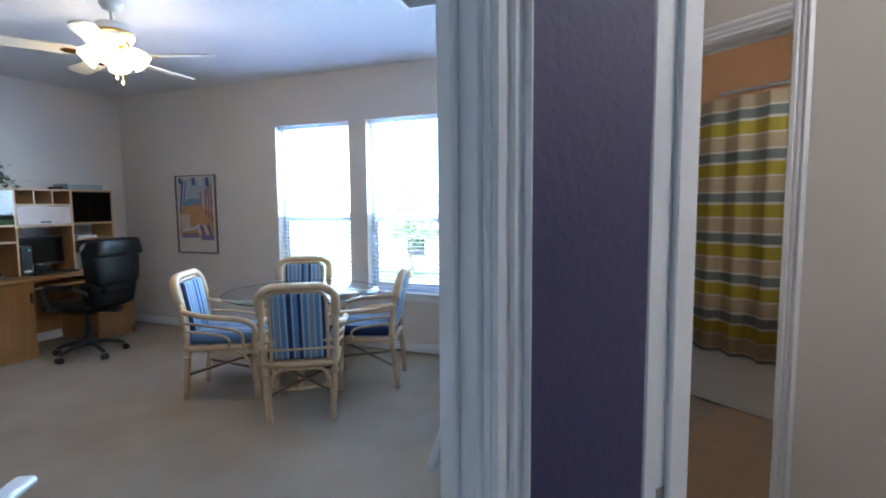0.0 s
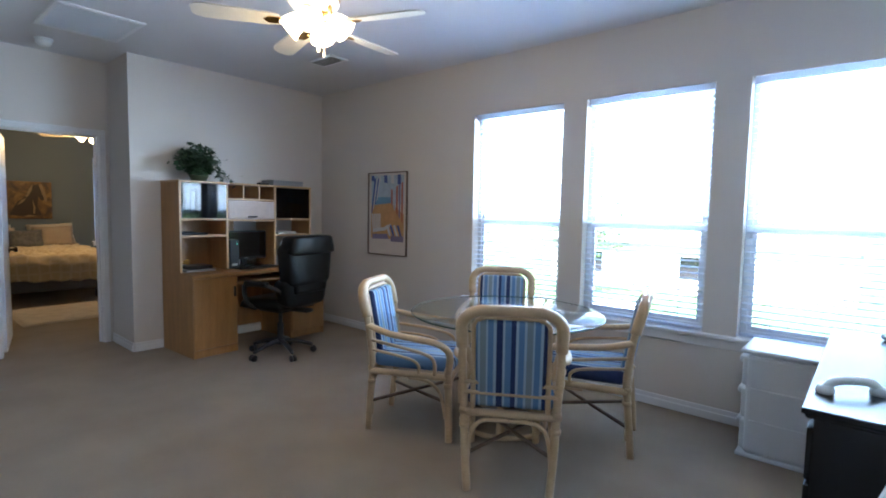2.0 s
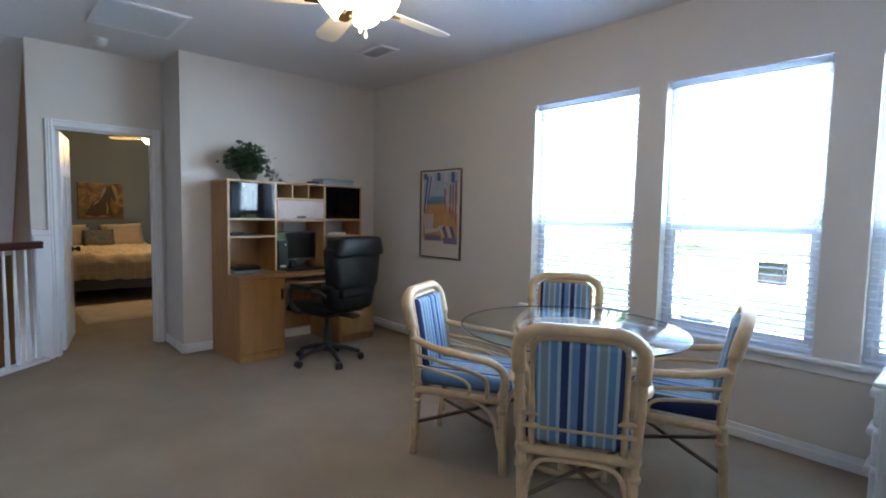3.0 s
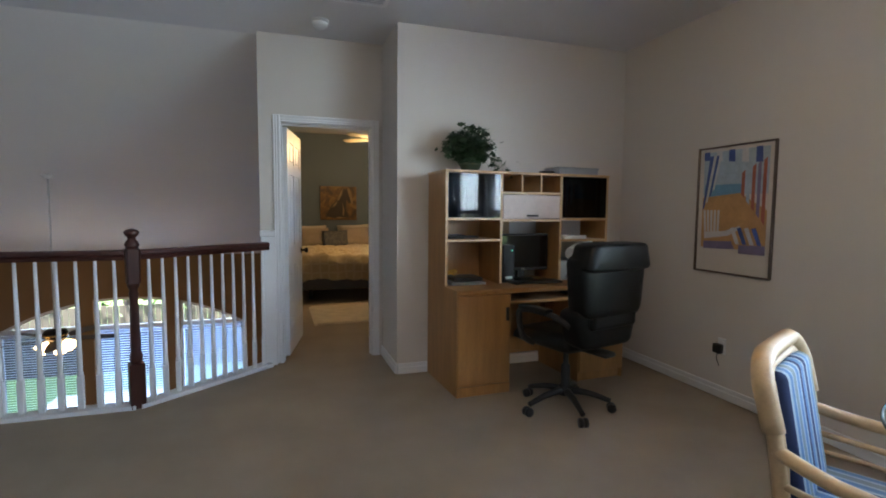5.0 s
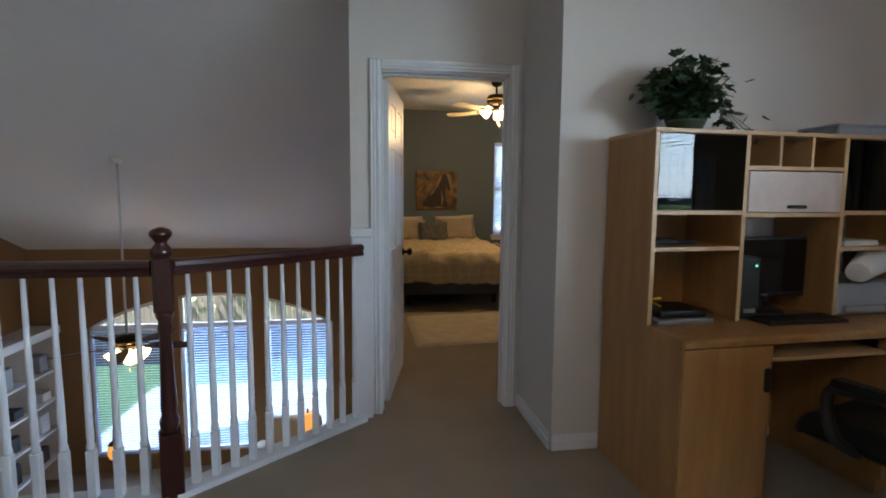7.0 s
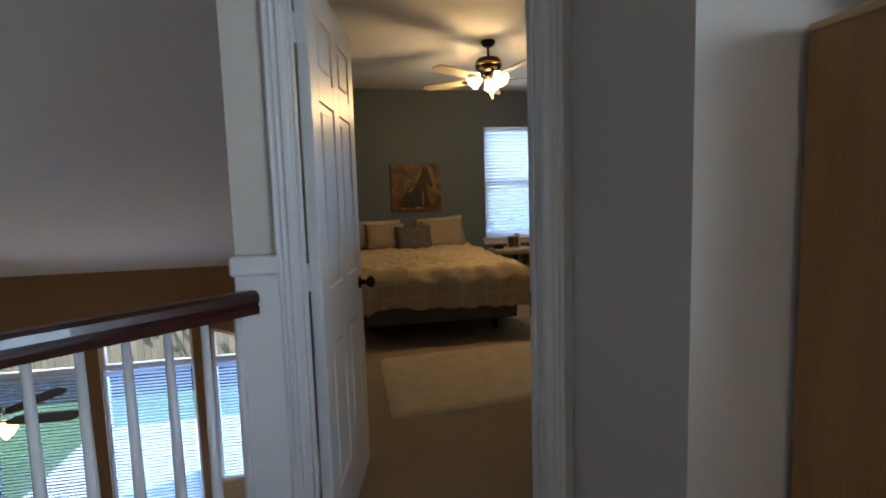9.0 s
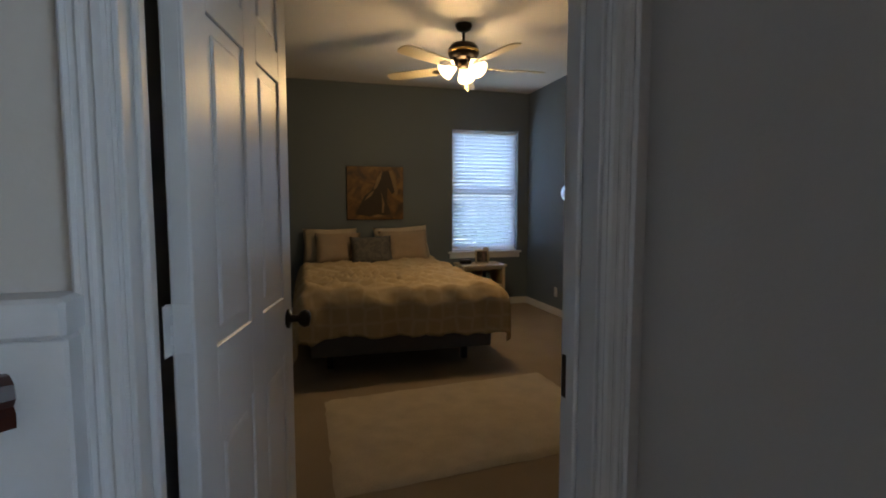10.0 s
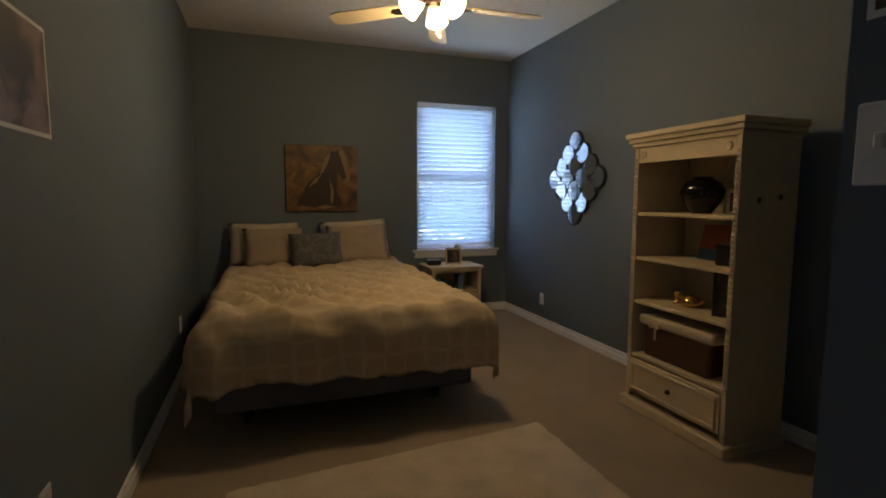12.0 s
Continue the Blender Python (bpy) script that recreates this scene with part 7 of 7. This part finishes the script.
single("jamb_hinge", bx(bmesh.new(), 0.0, 0.002, 0.03, 0.065, 0.88, 0.97, 0.0008), METAL, "bare strike plate on the white bathroom jamb", "strike plate", BA)
sp = thing("door_strike", "dark bronze hinge leaf on the white doorway jamb", "hinge", Matrix(((-U.x, N.x, 0, B0.x), (-U.y, N.y, 0, B0.y), (0, 0, 1, 0), (0, 0, 0, 1))))
part("plate", bx(bmesh.new(), 0.0003, 0.003, 0.004, 0.036, 0.95, 1.04, 0.0008), BRONZE, sp)
part("knuckle", lathe(bmesh.new(), [(0.006, 0.95), (0.007, 0.955), (0.007, 1.035), (0.005, 1.042)], 10, Matrix.Translation((0.004, 0.0, 0))), BRONZE, sp)

# ---- white rocking chair near the start ----
rk = thing("rocking_chair", "white painted rocking chair with turned spindles", "chair", pose(-1.185, 0.753, 0, 0, 0, 30) @ Matrix.Diagonal((1, 1, 0.9, 1)))
part("seat", bx(bmesh.new(), -0.25, 0.25, -0.22, 0.24, 0.38, 0.41, 0.012, 2), TRIM, rk)
for sx in (-1, 1):
    for sy in (-0.18, 0.2):
        part("leg", lathe(bmesh.new(), [(0.016, 0.05), (0.02, 0.12), (0.016, 0.2), (0.022, 0.3), (0.016, 0.38)], 12, Matrix.Translation((sx * 0.22, sy, 0))), TRIM, rk)
    part("rocker", tube(bmesh.new(), curve([(sx * 0.22, -0.42, 0.10), (sx * 0.22, -0.2, 0.035), (sx * 0.22, 0.05, 0.02), (sx * 0.22, 0.28, 0.045)], 4), 0.018, 8), TRIM, rk)
    part("arm", bx(bmesh.new(), sx * 0.26 - 0.035, sx * 0.26 + 0.035, -0.2, 0.30, 0.595, 0.63, 0.016, 4), TRIM, rk)
    part("arm_spindle", lathe(bmesh.new(), [(0.012, 0.41), (0.02, 0.45), (0.012, 0.48), (0.02, 0.52), (0.012, 0.55), (0.014, 0.60)], 12, Matrix.Translation((sx * 0.25, 0.18, 0))), TRIM, rk)
    part("back_post", lathe(bmesh.new(), [(0.016, 0.41), (0.02, 0.5), (0.014, 0.6), (0.026, 0.66), (0.014, 0.69), (0.026, 0.725), (0.014, 0.755), (0.022, 0.775), (0.014, 0.79), (0.022, 0.80), (0.022, 0.825)], 12, pose(sx * 0.21, -0.2, 0, 6)), TRIM, rk)
for k in range(5):
    part("back_spindle", lathe(bmesh.new(), [(0.008, 0.41), (0.012, 0.6), (0.008, 0.72)], 8, pose(-0.14 + 0.07 * k, -0.2, 0, 6)), TRIM, rk)
part("crest_rail", bx(bmesh.new(), -0.23, 0.23, -0.135, -0.108, 0.70, 0.78, 0.01, 2), TRIM, rk)

# ---- great room things ----
bi = thing("built_in_shelf", "white built-in shelves with a mantel on the side wall", "shelving", pose(XF + 0.05, GY0, GZ))
LN = 2.5
part("mantel", bx(bmesh.new(), 0, LN, 0.0, 0.42, 2.30, 2.42, 0.012, 2), TRIM, bi)
for k in range(5):
    part("upright", bx(bmesh.new(), 0.02 + k * (LN - 0.06) / 4, 0.06 + k * (LN - 0.06) / 4, 0.0, 0.38, 0, 2.3, 0.004), TRIM, bi)
for z in (0.4, 0.85, 1.3, 1.75):
    part("shelf", bx(bmesh.new(), 0.06, LN - 0.06, 0.005, 0.36, z, z + 0.03, 0.003), TRIM, bi)
part("back_panel", bx(bmesh.new(), 0.0, LN, 0.001, 0.006, 0, 2.3), mat("dark_shelf_back", (0.03, 0.025, 0.02), 0.8, vary=0.1), bi)
rnd = random.Random(5)
for k in range(14):
    i, z = k % 4, (0.43, 0.88, 1.33, 1.78)[(k // 4) % 4]
    single("shelf_box", bx(bmesh.new(), -0.1, 0.1, -0.1, 0.1, 0, rnd.uniform(0.12, 0.3), 0.01), (BLACKP, GREYBOX, WICKER, PAPER)[rnd.randrange(4)], "small box standing on the built-in shelf", "box", pose(XF + 0.35 + i * 0.6 + rnd.uniform(-0.1, 0.1), GY0 + 0.2, GZ + z), "things on the built-in shelves")
thermo = single("wall_panel", bx(bmesh.new(), -0.12, 0.12, 0, 0.02, -0.08, 0.08, 0.006), TRIM, "small white framed panel on the tan wall", "wall panel", pose(-9.35, GY0, 0.05))
lant = thing("candle_lantern", "small amber candle lantern on an iron floor stand", "lantern", pose(-9.5, -1.72, GZ))
part("stand", lathe(bmesh.new(), [(0.12, 0), (0.12, 0.015), (0.015, 0.03), (0.012, 1.0), (0.06, 1.02), (0.06, 1.03)], 16), BRONZE, lant)
part("globe", lathe(bmesh.new(), [(0.05, 1.03), (0.075, 1.10), (0.06, 1.19), (0.03, 1.22)], 14), LAMPSHADE, lant)
part("cap", lathe(bmesh.new(), [(0.07, 1.22), (0.05, 1.24), (0.012, 1.27), (0.010, 1.42)], 12), BRONZE, lant)
flr = thing("floor_lamp", "bronze floor lamp with a lit amber shade", "lamp", pose(-9.2, 0.72, GZ))
part("base", lathe(bmesh.new(), [(0.14, 0), (0.14, 0.02), (0.03, 0.04)], 20), BRONZE, flr)
part("pole", tube(bmesh.new(), [(0, 0, 0.03), (0, 0, 1.45)], 0.012, 8), BRONZE, flr)
part("shade", lathe(bmesh.new(), [(0.13, 1.38), (0.135, 1.385), (0.085, 1.62), (0.08, 1.62)], 22), LAMPSHADE, flr)
part("lamp_finial", lathe(bmesh.new(), [(0.01, 1.62), (0.015, 1.66), (0.005, 1.68)], 8), BRONZE, flr)
sofa = thing("armchair", "cream upholstered armchair in front of the windows", "armchair", pose(-10.2, 0.35, GZ, 0, 0, -90))
part("seat", bx(bmesh.new(), -0.4, 0.4, -0.4, 0.4, 0.12, 0.45, 0.06, 3), LINER, sofa)
part("backrest", bx(bmesh.new(), -0.42, 0.42, -0.48, -0.28, 0.2, 1.0, 0.09, 4), LINER, sofa)
for sx in (-1, 1):
    part("arm", bx(bmesh.new(), sx * 0.46 - 0.1, sx * 0.46 + 0.1, -0.4, 0.4, 0.12, 0.64, 0.07, 3), LINER, sofa)
    for sy in (-0.35, 0.35):
        part("foot", bx(bmesh.new(), sx * 0.4 - 0.03, sx * 0.4 + 0.03, sy - 0.03, sy + 0.03, 0, 0.13, 0.006), BRONZE, sofa)

# window added to the purple room, unseen behind the start of the walk
window("window_purple", Matrix(((0, 1, 0, 3.5), (1, 0, 0, -0.95), (0, 0, 1, 0), (0, 0, 0, 1))), 1.3, 0.65, 2.15, 1.4, "white single-hung window added unseen to the purple room", 3, with_blind=False)
